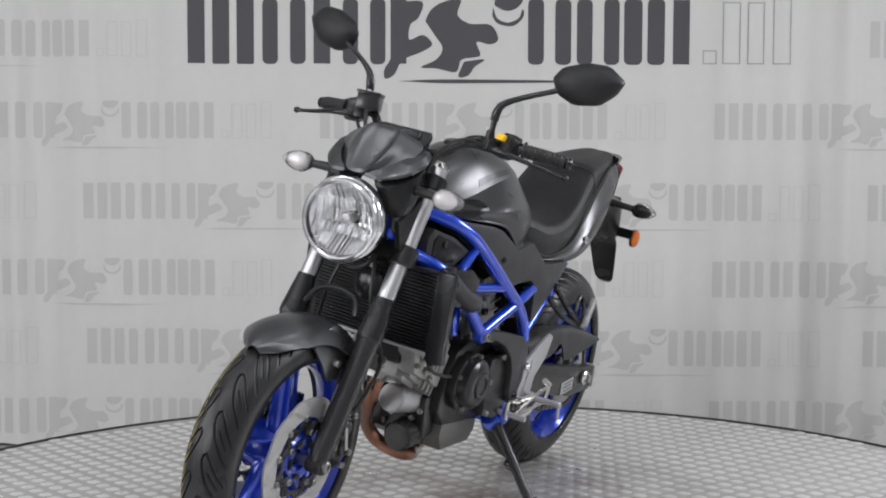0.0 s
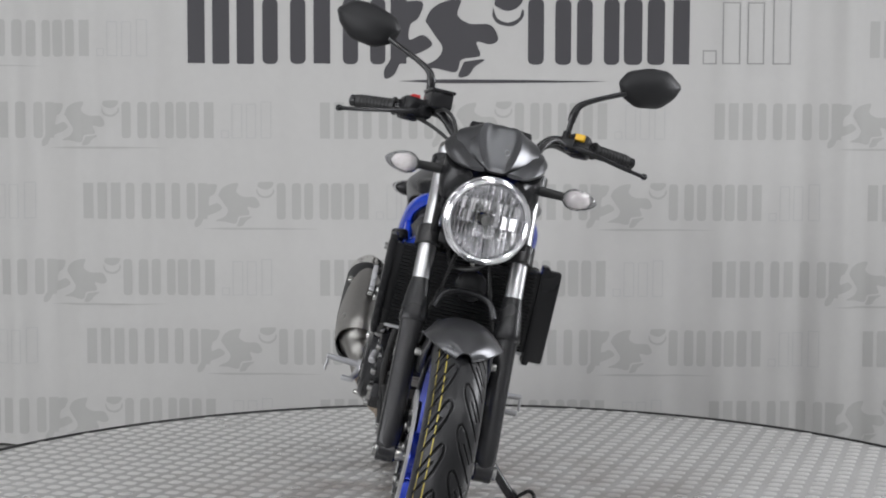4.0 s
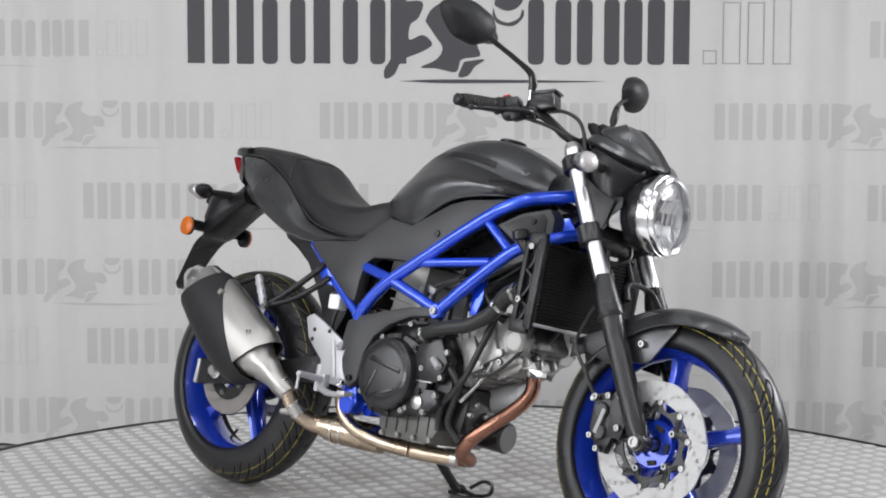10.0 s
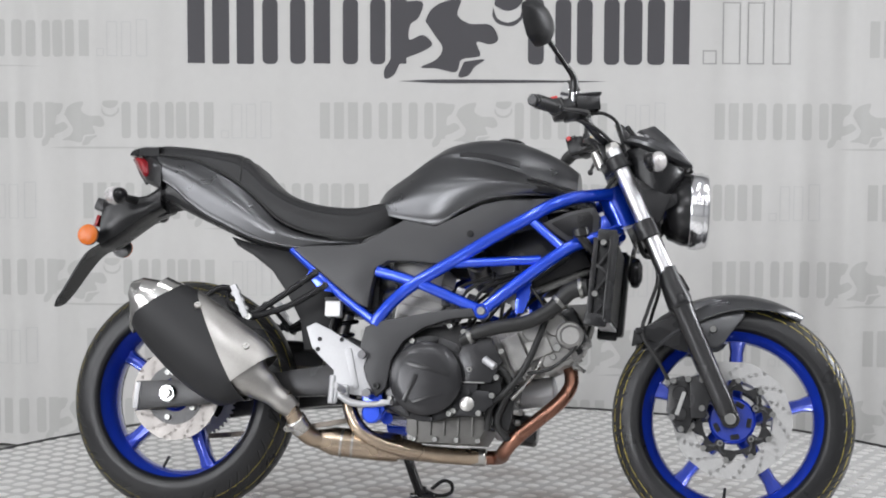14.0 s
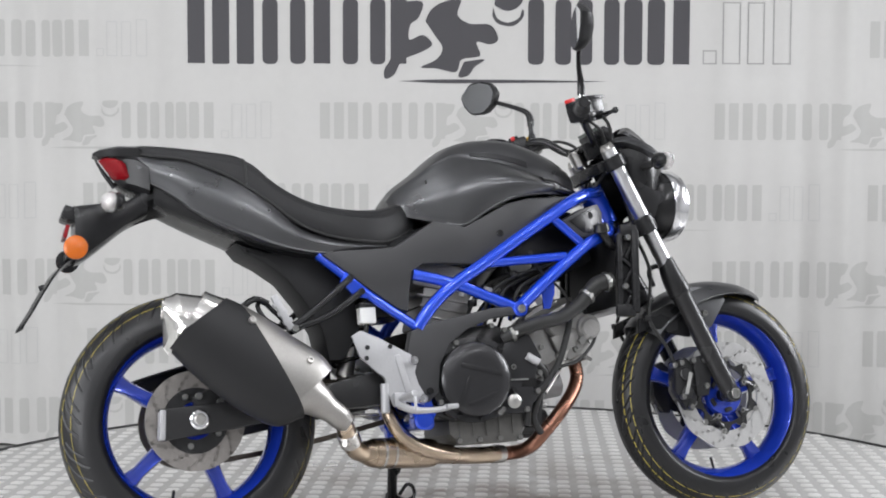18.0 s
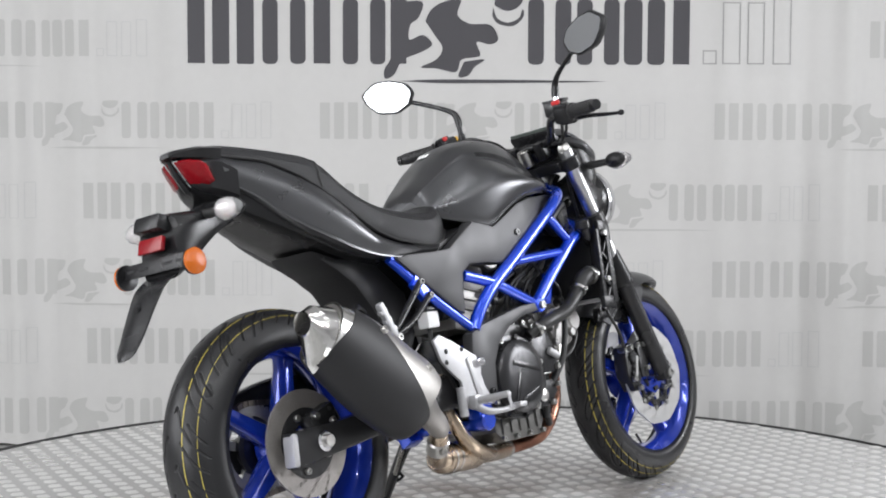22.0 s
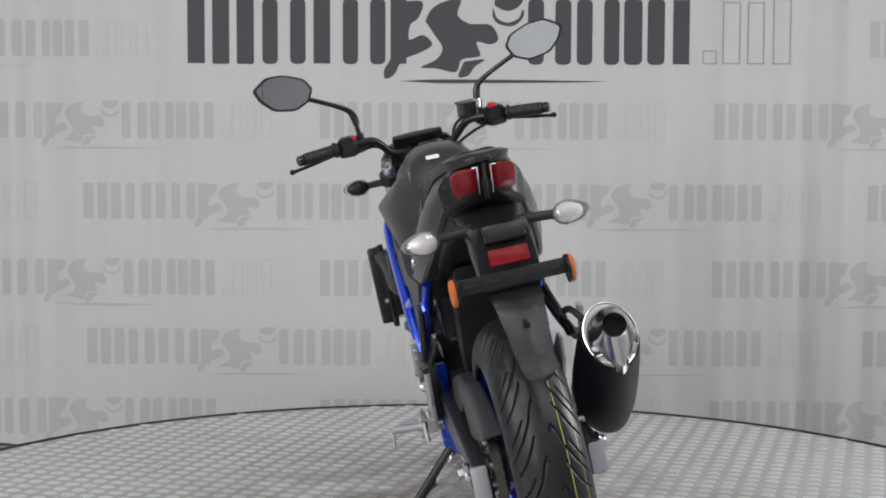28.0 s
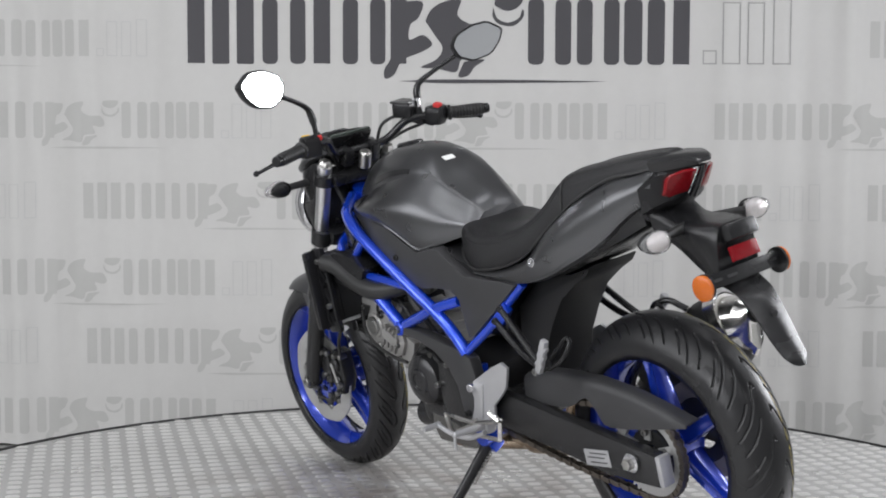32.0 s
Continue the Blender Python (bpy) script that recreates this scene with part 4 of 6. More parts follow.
part("front_fender", fender(), MATT_GREY, bike, "matt grey front fender")
for sy in (-1, 1):
    part("fender_side", plate([(1.335, 0.585), (1.385, 0.602), (1.435, 0.596), (1.474, 0.576), (1.472, 0.558), (1.445, 0.522), (1.421, 0.488), (1.405, 0.478), (1.367, 0.478), (1.342, 0.520)], 0.078 * sy, 0.068 * sy, 0.004,
                              lambda x, z, sy=sy: -sy * 0.30 * max(0, z - 0.535)), MATT_GREY, bike, "matt grey fender side wing")
    bolt((1.396, 0.084 * sy, 0.522), (0, sy, 0), 0.009, bike)
    part("fender_stay", plate([(1.195, 0.475), (1.200, 0.515), (1.235, 0.530), (1.300, 0.555), (1.345, 0.53), (1.35, 0.46), (1.300, 0.47), (1.240, 0.490)], 0.083 * sy, 0.064 * sy, 0.004), SATIN_BLACK, bike, "black fender rear stay")
    # caliper and its hose
    cal = plate([(1.290, 0.395), (1.325, 0.405), (1.345, 0.385), (1.352, 0.300), (1.335, 0.262), (1.312, 0.265), (1.285, 0.315)], 0.092 * sy, 0.045 * sy, 0.008)
    cyl((1.318, 0.090 * sy, 0.360), (1.318, 0.102 * sy, 0.360), 0.019, n=20, edge=0.003, bm=cal)
    cyl((1.318, 0.090 * sy, 0.310), (1.318, 0.102 * sy, 0.310), 0.019, n=20, edge=0.003, bm=cal)
    caliper = part("brake_caliper", cal, ENGINE_BLACK, bike, "black front brake caliper")
    part("print_bar", box((1.320, 0.103 * sy, 0.335), (0.010, 0.002, 0.060), 0.0005, (0, 18, 0)), BARS, caliper, "pale grey bar of print")
    part("caliper_bracket", plate([(1.340, 0.400), (1.385, 0.415), (1.395, 0.36), (1.380, 0.30), (1.345, 0.30)], 0.100 * sy, 0.088 * sy, 0.003), ENGINE_BLACK, bike)
    for x, z in ((1.302, 0.390), (1.338, 0.395), (1.300, 0.300), (1.322, 0.272), (1.372, 0.395), (1.372, 0.325)):
        bolt((x, 0.103 * sy, z), (0, sy, 0), 0.0080, caliper)
    part("banjo", cyl((1.288, 0.070 * sy, 0.385), (1.288, 0.098 * sy, 0.385), 0.0075, n=14, edge=0.002), ZINC, bike, "zinc hose fitting")
    part("brake_line", tube([(1.288, 0.090 * sy, 0.392), (1.262, 0.100 * sy, 0.44), (1.222, 0.100 * sy, 0.505), (1.235, 0.085 * sy, 0.57), (1.255, 0.06 * sy, 0.65), (1.235, 0.04 * sy, 0.74)], 0.0048, 8, 5), HOSE, bike, "black brake hose")
    part("hose_clip", box((1.215, 0.098 * sy, 0.512), (0.020, 0.014, 0.016), 0.003), SATIN_BLACK, bike)
part("fender_hoop", tube([(1.330, 0.07, 0.62), (1.310, 0.05, 0.655), (1.300, 0, 0.665), (1.310, -0.05, 0.655), (1.330, -0.07, 0.62)], 0.007, 10, 4), SATIN_BLACK, bike)

# ---- tank, seat, tail ----
TANK = ((0.522, 0.852, 0.050, 0.845, 0.075, 0.822, 0.070, 0.806), (0.545, 0.882, 0.066, 0.866, 0.100, 0.826, 0.096, 0.798), (0.600, 0.922, 0.082, 0.900, 0.128, 0.836, 0.122, 0.782),
        (0.650, 0.962, 0.094, 0.930, 0.148, 0.850, 0.138, 0.768), (0.700, 0.994, 0.104, 0.945, 0.162, 0.862, 0.146, 0.764), (0.760, 1.011, 0.110, 0.944, 0.172, 0.872, 0.154, 0.800),
        (0.820, 1.015, 0.112, 0.934, 0.176, 0.876, 0.158, 0.828), (0.880, 1.009, 0.110, 0.918, 0.172, 0.874, 0.154, 0.840), (0.940, 0.990, 0.102, 0.898, 0.156, 0.868, 0.138, 0.846),
        (1.000, 0.962, 0.086, 0.882, 0.118, 0.864, 0.104, 0.850), (1.045, 0.930, 0.066, 0.874, 0.080, 0.862, 0.070, 0.852))


def crisp(half, corners, tight=0.10):
    """Tighten the bend of a section at some of its points, so that a crease shows there."""
    out = []
    for i, p in enumerate(half):
        if i in corners:
            a, b = half[i - 1], half[i + 1]
            out += [tuple(p[k] + tight * (a[k] - p[k]) for k in (0, 1)), p, tuple(p[k] + tight * (b[k] - p[k]) for k in (0, 1))]
        else:
            out.append(p)
    return out


tank_rows = []
for x, zt, yr, zr, yw, zw, yb, zb in TANK:
    firm = 0.14 if x > 0.72 else 0.45
    tank_rows.append((x, crisp([(0, zt), (yr * 0.50, zt - 0.004 - 0.06 * (zt - zr)), (yr * 0.86, zr + 0.40 * (zt - zr)), (yr, zr), (yr * 0.45 + yw * 0.55, zr * 0.55 + zw * 0.45 - 0.002), (yw, zw), (yb * 0.4 + yw * 0.6, zw * 0.35 + zb * 0.65), (yb, zb), (yb * 0.7, zb + 0.006), (0, zb + 0.01)], (3, 7), firm)))
tank = part("fuel_tank", body(tank_rows, 5, 3), MATT_GREY, bike, "matt dark grey fuel tank with sharp shoulder lines")
# bead added along the tank's lower edge to catch its highlight
lip = [(x, -yb * 1.012, zb + 0.003) for x, zt, yr, zr, yw, zw, yb, zb in TANK[3:10]]
pair("tank_lip", tube(lip, 0.0042, 8, 4), MATT_GREY, bike, "rounded lower lip of the tank")
part("filler_cap", lathe([(0.001, 0.006), (0.030, 0.006), (0.036, 0.002), (0.036, -0.012), (0.001, -0.012)], (0.86, 0, 1.012), 32, (0.1, 0, 1)), SATIN_BLACK, tank, "black filler cap")


def tank_mark(sy):
    """A plain dark bar of print along the upper flank, in place of the maker's name."""
    xs = [row[0] for row in TANK]
    bm = bmesh.new()
    rows = []
    for lift in (0.0006, 0.0022):
        for f in (0.30, 0.75):
            row = []
            for x in np.linspace(MARK[0], MARK[1], 14):
                zt, yr, zr = (float(np.interp(x, xs, [r[k] for r in TANK])) for k in (1, 2, 3))
                row.append((x, sy * (yr * (1 - 0.14 * f) + lift), zr + 0.40 * f * (zt - zr) + lift))
            rows.append(row)
    skin([[rows[0][i], rows[1][i], rows[3][i], rows[2][i]] for i in range(14)], bm=bm)
    part("tank_print", bm, TANK_PRINT, tank, "faint dark bar of print")


MARK = (0.740, 0.900)
tank_mark(-1)
tank_mark(1)
part("sticker", box((0.672, 0.018, 0.9795), (0.018, 0.034, 0.0012), 0.0004, (0, -31, 0)), WHITE, tank, "small white sticker")
collar = []
for x, zt, zb, w in ((0.925, 0.905, 0.852, 0.150), (0.960, 0.900, 0.850, 0.142), (1.000, 0.888, 0.848, 0.118), (1.045, 0.876, 0.842, 0.092), (1.085, 0.866, 0.838, 0.070)):
    collar.append((x, [(0, zt - 0.012), (w * 0.7, zt - 0.008), (w, zt - 0.020), (w * 1.03, zb + 0.01), (w * 0.9, zb), (0, zb)]))
part("tank_collar", body(collar, 3, 3), SATIN_BLACK, bike, "black tank front cover")


def seat_rows(rows):
    """Half sections of a seat: a broad flat top, a firm edge and a side that sinks into the cowl."""
    out = []
    for x, zt, ze, w in rows:
        h = zt - ze
        out.append((x, crisp([(0, zt - 0.002), (w * 0.50, zt), (w * 0.86, zt - 0.005 - 0.06 * h), (w * 0.97, zt - 0.012 - 0.22 * h), (w * 1.01, ze + 0.25 * h), (w, ze - 0.006), (w * 0.94, ze - 0.016), (w * 0.6, ze - 0.018), (0, ze - 0.018)], (3,), 0.25)))
    return out


part("pillion_seat", body(seat_rows(((-0.122, 0.985, 0.966, 0.036), (-0.110, 0.995, 0.960, 0.049), (-0.070, 0.994, 0.946, 0.063), (0.000, 0.986, 0.922, 0.080), (0.070, 0.976, 0.894, 0.093), (0.125, 0.966, 0.870, 0.104), (0.146, 0.956, 0.860, 0.108))), 4, 3), VINYL, bike, "black vinyl pillion seat")
part("rider_seat", body(seat_rows(((0.149, 0.953, 0.858, 0.109), (0.172, 0.940, 0.846, 0.112), (0.225, 0.890, 0.812, 0.122), (0.290, 0.850, 0.780, 0.131), (0.355, 0.829, 0.756, 0.139), (0.420, 0.820, 0.738, 0.143), (0.480, 0.821, 0.730, 0.138), (0.530, 0.834, 0.748, 0.121), (0.570, 0.835, 0.772, 0.094), (0.600, 0.820, 0.790, 0.054))), 4, 3), VINYL, bike, "black vinyl stepped rider seat")
strap = [(0.1475, y, z) for y, z in seat_rows(((0.148, 0.955, 0.859, 0.1090),))[0][1][:7]]
part("seat_strap", tube([(x, -y, z) for x, y, z in strap[::-1]] + strap[1:], 0.0028, 8, 3), HOSE, bike, "black seam welt")

tail_rows = []
for x, zt, zb, w, wt in ((-0.122, 0.966, 0.902, 0.080, 0.058), (-0.100, 0.966, 0.886, 0.089, 0.063), (-0.060, 0.958, 0.864, 0.101, 0.071), (0.000, 0.948, 0.826, 0.117, 0.085), (0.060, 0.924, 0.786, 0.131, 0.100),
                         (0.130, 0.888, 0.752, 0.144, 0.114), (0.200, 0.834, 0.722, 0.153, 0.127), (0.270, 0.772, 0.706, 0.156, 0.130), (0.340, 0.742, 0.700, 0.154, 0.135), (0.420, 0.728, 0.702, 0.150, 0.136), (0.490, 0.724, 0.708, 0.138, 0.130)):
    h = zt - zb
    tail_rows.append((x, [(0, zt - 0.004), (wt * 0.8, zt - 0.002), (wt, zt - 0.06 * h), (wt * 0.45 + w * 0.55, zt - 0.26 * h), (wt * 0.10 + w * 0.90, zb + 0.50 * h), (w * 0.93, zb + 0.12 * h), (w * 0.87, zb), (w * 0.4, zb + 0.008), (0, zb + 0.008)]))
tail_rows = [(x, crisp(half, (2, 5), 0.12)) for x, half in tail_rows]
tail = body(tail_rows, 4, 2)
for v in tail.verts:
    v.co.x += 0.28 * (0.966 - v.co.z) * max(0.0, -v.co.x) / 0.122    # its rear edge slants
part("tail_cowl", tail, MATT_GREY, bike, "matt dark grey tail cowl")
# a dark tube along this line stands for the shaded gap under the seat
SEAM = ((-0.112, 0.058, 0.967), (-0.060, 0.0715, 0.959), (0.000, 0.0820, 0.950), (0.060, 0.0945, 0.926), (0.125, 0.1060, 0.891), (0.200, 0.1190, 0.836), (0.270, 0.1335, 0.777), (0.340, 0.1400, 0.746), (0.420, 0.1445, 0.731), (0.480, 0.1400, 0.727), (0.530, 0.1240, 0.742), (0.570, 0.097, 0.766))
pair("seat_gap_shade", tube([(x, -y, z) for x, y, z in SEAM], 0.0032, 8, 4), HOSE, bike, "thin dark tube drawn for the gap along the seat")
spoiler = []
for x, zt, zb, w in ((-0.210, 0.982, 0.972, 0.016), (-0.195, 0.988, 0.969, 0.034), (-0.155, 0.992, 0.964, 0.060), (-0.105, 0.990, 0.958, 0.070)):
    spoiler.append((x, [(0, zt), (w * 0.8, zt - 0.002), (w, zt - 0.008), (w * 0.9, zb), (0, zb)]))
part("tail_lip", body(spoiler, 1, 1), GLOSS_BLACK, bike, "black tail lip over the lamp")
lamp_back = []
for x, zt, zb, w in ((-0.174, 0.968, 0.922, 0.018), (-0.146, 0.968, 0.892, 0.052), (-0.116, 0.962, 0.878, 0.076), (-0.085, 0.940, 0.862, 0.090)):
    lamp_back.append((x, [(0, zt), (w * 0.8, zt), (w, zt - 0.012), (w * 0.95, zb + 0.010), (w * 0.7, zb), (0, zb)]))
part("tail_lamp_surround", body(lamp_back, 2, 1), SATIN_BLACK, bike, "black tail lamp surround")


def lens(points, out, thick):
    bm = bmesh.new()
    n = Vector(out).normalized() * thick
    mid = sum((Vector(p) for p in points), Vector()) / len(points)
    rings = [[Vector(p) - n for p in points], [Vector(p) + n * 0.4 for p in points], [mid + (Vector(p) - mid) * 0.82 + n for p in points], [mid + (Vector(p) - mid) * 0.4 + n * 1.2 for p in points]]
    return skin(rings, bm=bm)


LAMP_PTS = ((-0.196, 0.010, 0.962), (-0.178, 0.040, 0.962), (-0.158, 0.062, 0.955), (-0.148, 0.066, 0.946), (-0.130, 0.064, 0.910), (-0.136, 0.052, 0.902), (-0.156, 0.010, 0.905))
for sy in (-1, 1):
    pts = [Vector(p).lerp(Vector((-0.158, 0.042, 0.933)), 0.02) for p in LAMP_PTS]
    pts = [(x, y * sy, z) for x, y, z in pts]
    part("tail_lamp", lens(pts, (-0.8, 0.5 * sy, 0.12), 0.011), RED_LENS, bike, "dark red tail lamp lens")
    edge = [Vector(p) + Vector((-0.004, 0.003 * sy, 0)) for p in (pts[6], pts[0], pts[1])]
    part("lamp_edge", tube([edge[0], edge[0].lerp(edge[1], 0.92), edge[1].lerp(edge[2], 0.08), edge[1].lerp(edge[2], 0.35)], 0.0020, 8, 3), REFLECTOR, bike, "silvered edge of the tail lamp")
part("lamp_divider", tube([(-0.200, 0, 0.966), (-0.182, 0, 0.930), (-0.158, 0, 0.896)], [0.005, 0.006, 0.007], 8, 3), GLOSS_BLACK, bike)

# rear fender, plate bracket and lamps
fend = body([(-0.090, [(0, 0.888), (0.060, 0.880), (0.068, 0.850), (0.055, 0.820), (0, 0.815)]), (-0.140, [(0, 0.858), (0.050, 0.852), (0.060, 0.830), (0.052, 0.795), (0, 0.790)]),
             (-0.200, [(0, 0.850), (0.056, 0.846), (0.066, 0.815), (0.054, 0.752), (0, 0.745)]), (-0.240, [(0, 0.848), (0.052, 0.842), (0.064, 0.800), (0.056, 0.725), (0, 0.715)]),
             (-0.262, [(0, 0.846), (0.044, 0.840), (0.058, 0.790), (0.056, 0.715), (0, 0.706)])], 4, 3)
part("rear_fender", fend, SATIN_BLACK, bike, "black plastic rear fender")
arm = body([(-0.120, [(0, 0.868), (0.046, 0.864), (0.056, 0.842), (0, 0.800)]), (-0.06, [(0, 0.890), (0.060, 0.884), (0.072, 0.856), (0, 0.818)]), (0.00, [(0, 0.872), (0.066, 0.866), (0.078, 0.838), (0, 0.822)]), (0.06, [(0, 0.850), (0.070, 0.844), (0.080, 0.820), (0, 0.806)])], 3, 3)
part("fender_arm", arm, SATIN_BLACK, bike)
flap = [(-0.262, 0.715, 0.055), (-0.300, 0.690, 0.049), (-0.335, 0.640, 0.042), (-0.365, 0.590, 0.036), (-0.384, 0.562, 0.030), (-0.390, 0.550, 0.019)]
rows = []
for x, z, w in flap:
    rows.append([(x - 0.012, -w * 0.5, z - 0.004), (x - 0.004, -w, z), (x + 0.004, -w * 1.02, z + 0.004), (x + 0.004, w * 1.02, z + 0.004), (x - 0.004, w, z), (x - 0.012, w * 0.5, z - 0.004), (x - 0.015, 0, z - 0.004)])
cols = [glide([r[i] for r in rows], 4) for i in range(7)]
part("mud_flap", skin([[c[k] for c in cols] for k in range(len(cols[0]))]), SATIN_BLACK, bike, "dark grey plastic mud flap")
# black plug for the shade of a bolt hole in the uncut flap
part("flap_hole_shade", cyl((-0.330, 0, 0.655), (-0.346, 0, 0.650), 0.007, n=12), NEAR_BLACK, bike)
part("plate_lamp", box((-0.270, -0.002, 0.826), (0.040, 0.086, 0.036), 0.008, (0, 20, 0)), SATIN_BLACK, bike, "black number plate lamp")
part("red_reflector", box((-0.281, -0.002, 0.783), (0.010, 0.080, 0.032), 0.002, (0, 16, 0)), RED_LENS, bike, "red rear reflector")
br = box((-0.276, 0, 0.739), (0.004, 0.226, 0.032), 0.0015, (0, 12, 0))
for sy in (-1, 1):
    box((-0.270, 0.060 * sy, 0.737), (0.010, 0.05, 0.010), 0.002, (0, 12, 0), br)
bracket = part("plate_bracket", br, SATIN_BLACK, bike, "black number plate bracket")
# thin black bars painted on as the dark of the bracket's slots
for sy in (-1, 1):
    for y, w in ((0.040, 0.030), (0.084, 0.026)):
        part("slot", box((-0.2786, y * sy, 0.740), (0.001, w, 0.006), 0, (0, 12, 0)), NEAR_BLACK, bracket)
for sy in (-1, 1):
    part("side_reflector", lathe([(0.0005, 0.010), (0.022, 0.009), (0.028, 0.005), (0.028, -0.001), (0.0005, -0.001)], (-0.268, 0.117 * sy, 0.731), 28, (0, sy, 0)), AMBER, bike, "round amber side reflector")
    part("reflector_back", lathe([(0.0005, -0.001), (0.0285, -0.001), (0.0285, -0.007), (0.0005, -0.010)], (-0.268, 0.117 * sy, 0.731), 28, (0, sy, 0)), SATIN_BLACK, bike)
tray = []
for x, zt, zb, w in ((-0.075, 0.886, 0.838, 0.072), (0.000, 0.850, 0.802, 0.094), (0.080, 0.810, 0.766, 0.106), (0.160, 0.776, 0.732, 0.112), (0.240, 0.745, 0.708, 0.112), (0.320, 0.725, 0.694, 0.106)):
    tray.append((x, [(0, zt), (w * 0.9, zt), (w, zt - 0.012), (w * 0.97, zb + 0.014), (w * 0.8, zb), (0, zb)]))
part("tail_tray", body(tray, 3, 2), SATIN_BLACK, bike, "black plastic tray under the tail")
inner = plate([(0.120, 0.740), (0.200, 0.716), (0.300, 0.712), (0.410, 0.620), (0.425, 0.520), (0.380, 0.440), (0.340, 0.440), (0.325, 0.520), (0.285, 0.590), (0.240, 0.650), (0.185, 0.690), (0.140, 0.715)], -0.078, 0.078, 0.012)
part("inner_fender", inner, SHIELD, bike, "black inner rear fender")

# side panels under the tank
SIDE = ((0.505, 0.712), (0.560, 0.745), (0.612, 0.776), (0.695, 0.760), (0.755, 0.790), (0.813, 0.819), (0.870, 0.832), (0.935, 0.838), (1.010, 0.846), (1.075, 0.842), (1.020, 0.826), (0.958, 0.799), (0.900, 0.763), (0.844, 0.730), (0.785, 0.695), (0.731, 0.664),
        (0.690, 0.664), (0.640, 0.668), (0.575, 0.668), (0.545, 0.648), (0.535, 0.600), (0.528, 0.548), (0.502, 0.556), (0.426, 0.613), (0.318, 0.698), (0.360, 0.706), (0.440, 0.708))
side_panel = plate(SIDE, -0.158, -0.120, 0.006, lambda x, z: max(0.0, x - 0.88) * 0.34 + 0.10 * max(0, z - 0.80) + 0.05 * max(0, 0.5 - x))
pair("side_panel", side_panel, SIDE_GREY, bike, "matt grey side panel under the tank")
for sy in (-1, 1):
    bolt((0.787, 0.159 * sy, 0.741), (0, sy, 0), 0.009, bike, GLOSS_BLACK, 0.004)
    bolt((0.236, 0.150 * sy, 0.762), (0, sy, 0.2), 0.012, bike, CHROME, 0.006) if sy > 0 else None
DUCT = ((0.966, 0.772), (1.030, 0.806), (1.094, 0.824), (1.108, 0.802), (1.106, 0.752), (1.060, 0.730), (1.026, 0.730))
duct_mid = (1.052, 0.777)


def inset(poly, mid, f):
    return [(mid[0] + (x - mid[0]) * f, mid[1] + (z - mid[1]) * f) for x, z in poly]


def tuck(x, z):
    return max(0, x - 1.0) * 0.42


pair("air_duct_cover", plate(DUCT, -0.146, -0.100, 0.005, tuck), SIDE_GREY, bike, "grey triangular duct cover")
pair("duct_panel", plate(inset(DUCT, duct_mid, 0.72), -0.1485, -0.140, 0.002, tuck), SATIN_BLACK, bike, "black inset panel of the duct cover")
# the hole's dark depth drawn as a black disc on the closed panel
pair("duct_hole_shade", cyl((1.060, -0.126, 0.790), (1.060, -0.100, 0.790), 0.009, n=14), NEAR_BLACK, bike)

underlay = [(x, [(0, z + 0.02), (w * 0.9, z + 0.02), (w, z), (w, z - 0.05), (w * 0.9, z - 0.06), (0, z - 0.06)]) for x, z, w in ((0.420, 0.706, 0.128), (0.520, 0.722, 0.132), (0.600, 0.748, 0.136), (0.680, 0.752, 0.138), (0.760, 0.778, 0.140), (0.860, 0.806, 0.130))]
part("tank_underlay", body(underlay, 3, 2), SATIN_BLACK, bike, "black tray under the tank")

# ---- frame ----
TUBES = (((1.125, 0.045, 0.868), (1.085, 0.085, 0.856), (1.040, 0.125, 0.842), (0.985, 0.148, 0.816), (0.930, 0.156, 0.783), (0.845, 0.160, 0.732), (0.735, 0.162, 0.663), (0.652, 0.162, 0.612), (0.600, 0.160, 0.570), (0.565, 0.158, 0.530), (0.549, 0.156, 0.505)),
         ((1.150, 0.045, 0.775), (1.115, 0.110, 0.748), (1.075, 0.140, 0.728), (1.026, 0.150, 0.704), (0.916, 0.152, 0.622), (0.824, 0.152, 0.546)),
         ((0.824, 0.152, 0.546), (0.740, 0.156, 0.580), (0.652, 0.160, 0.614), (0.548, 0.150, 0.642)),
         ((0.748, 0.158, 0.664), (0.968, 0.150, 0.679)),
         ((0.940, 0.150, 0.780), (1.026, 0.148, 0.706)),
         ((0.552, 0.152, 0.508), (0.450, 0.142, 0.582), (0.380, 0.134, 0.642), (0.312, 0.128, 0.700)))
RADII = (0.0165, 0.0165, 0.0145, 0.0120, 0.0120, 0.0120)
for line, r in zip(TUBES, RADII):
    pair("frame_tube", tube([(x, -y, z) for x, y, z in line], r, 14, 4), FRAME_BLUE, bike, "blue painted frame tube")
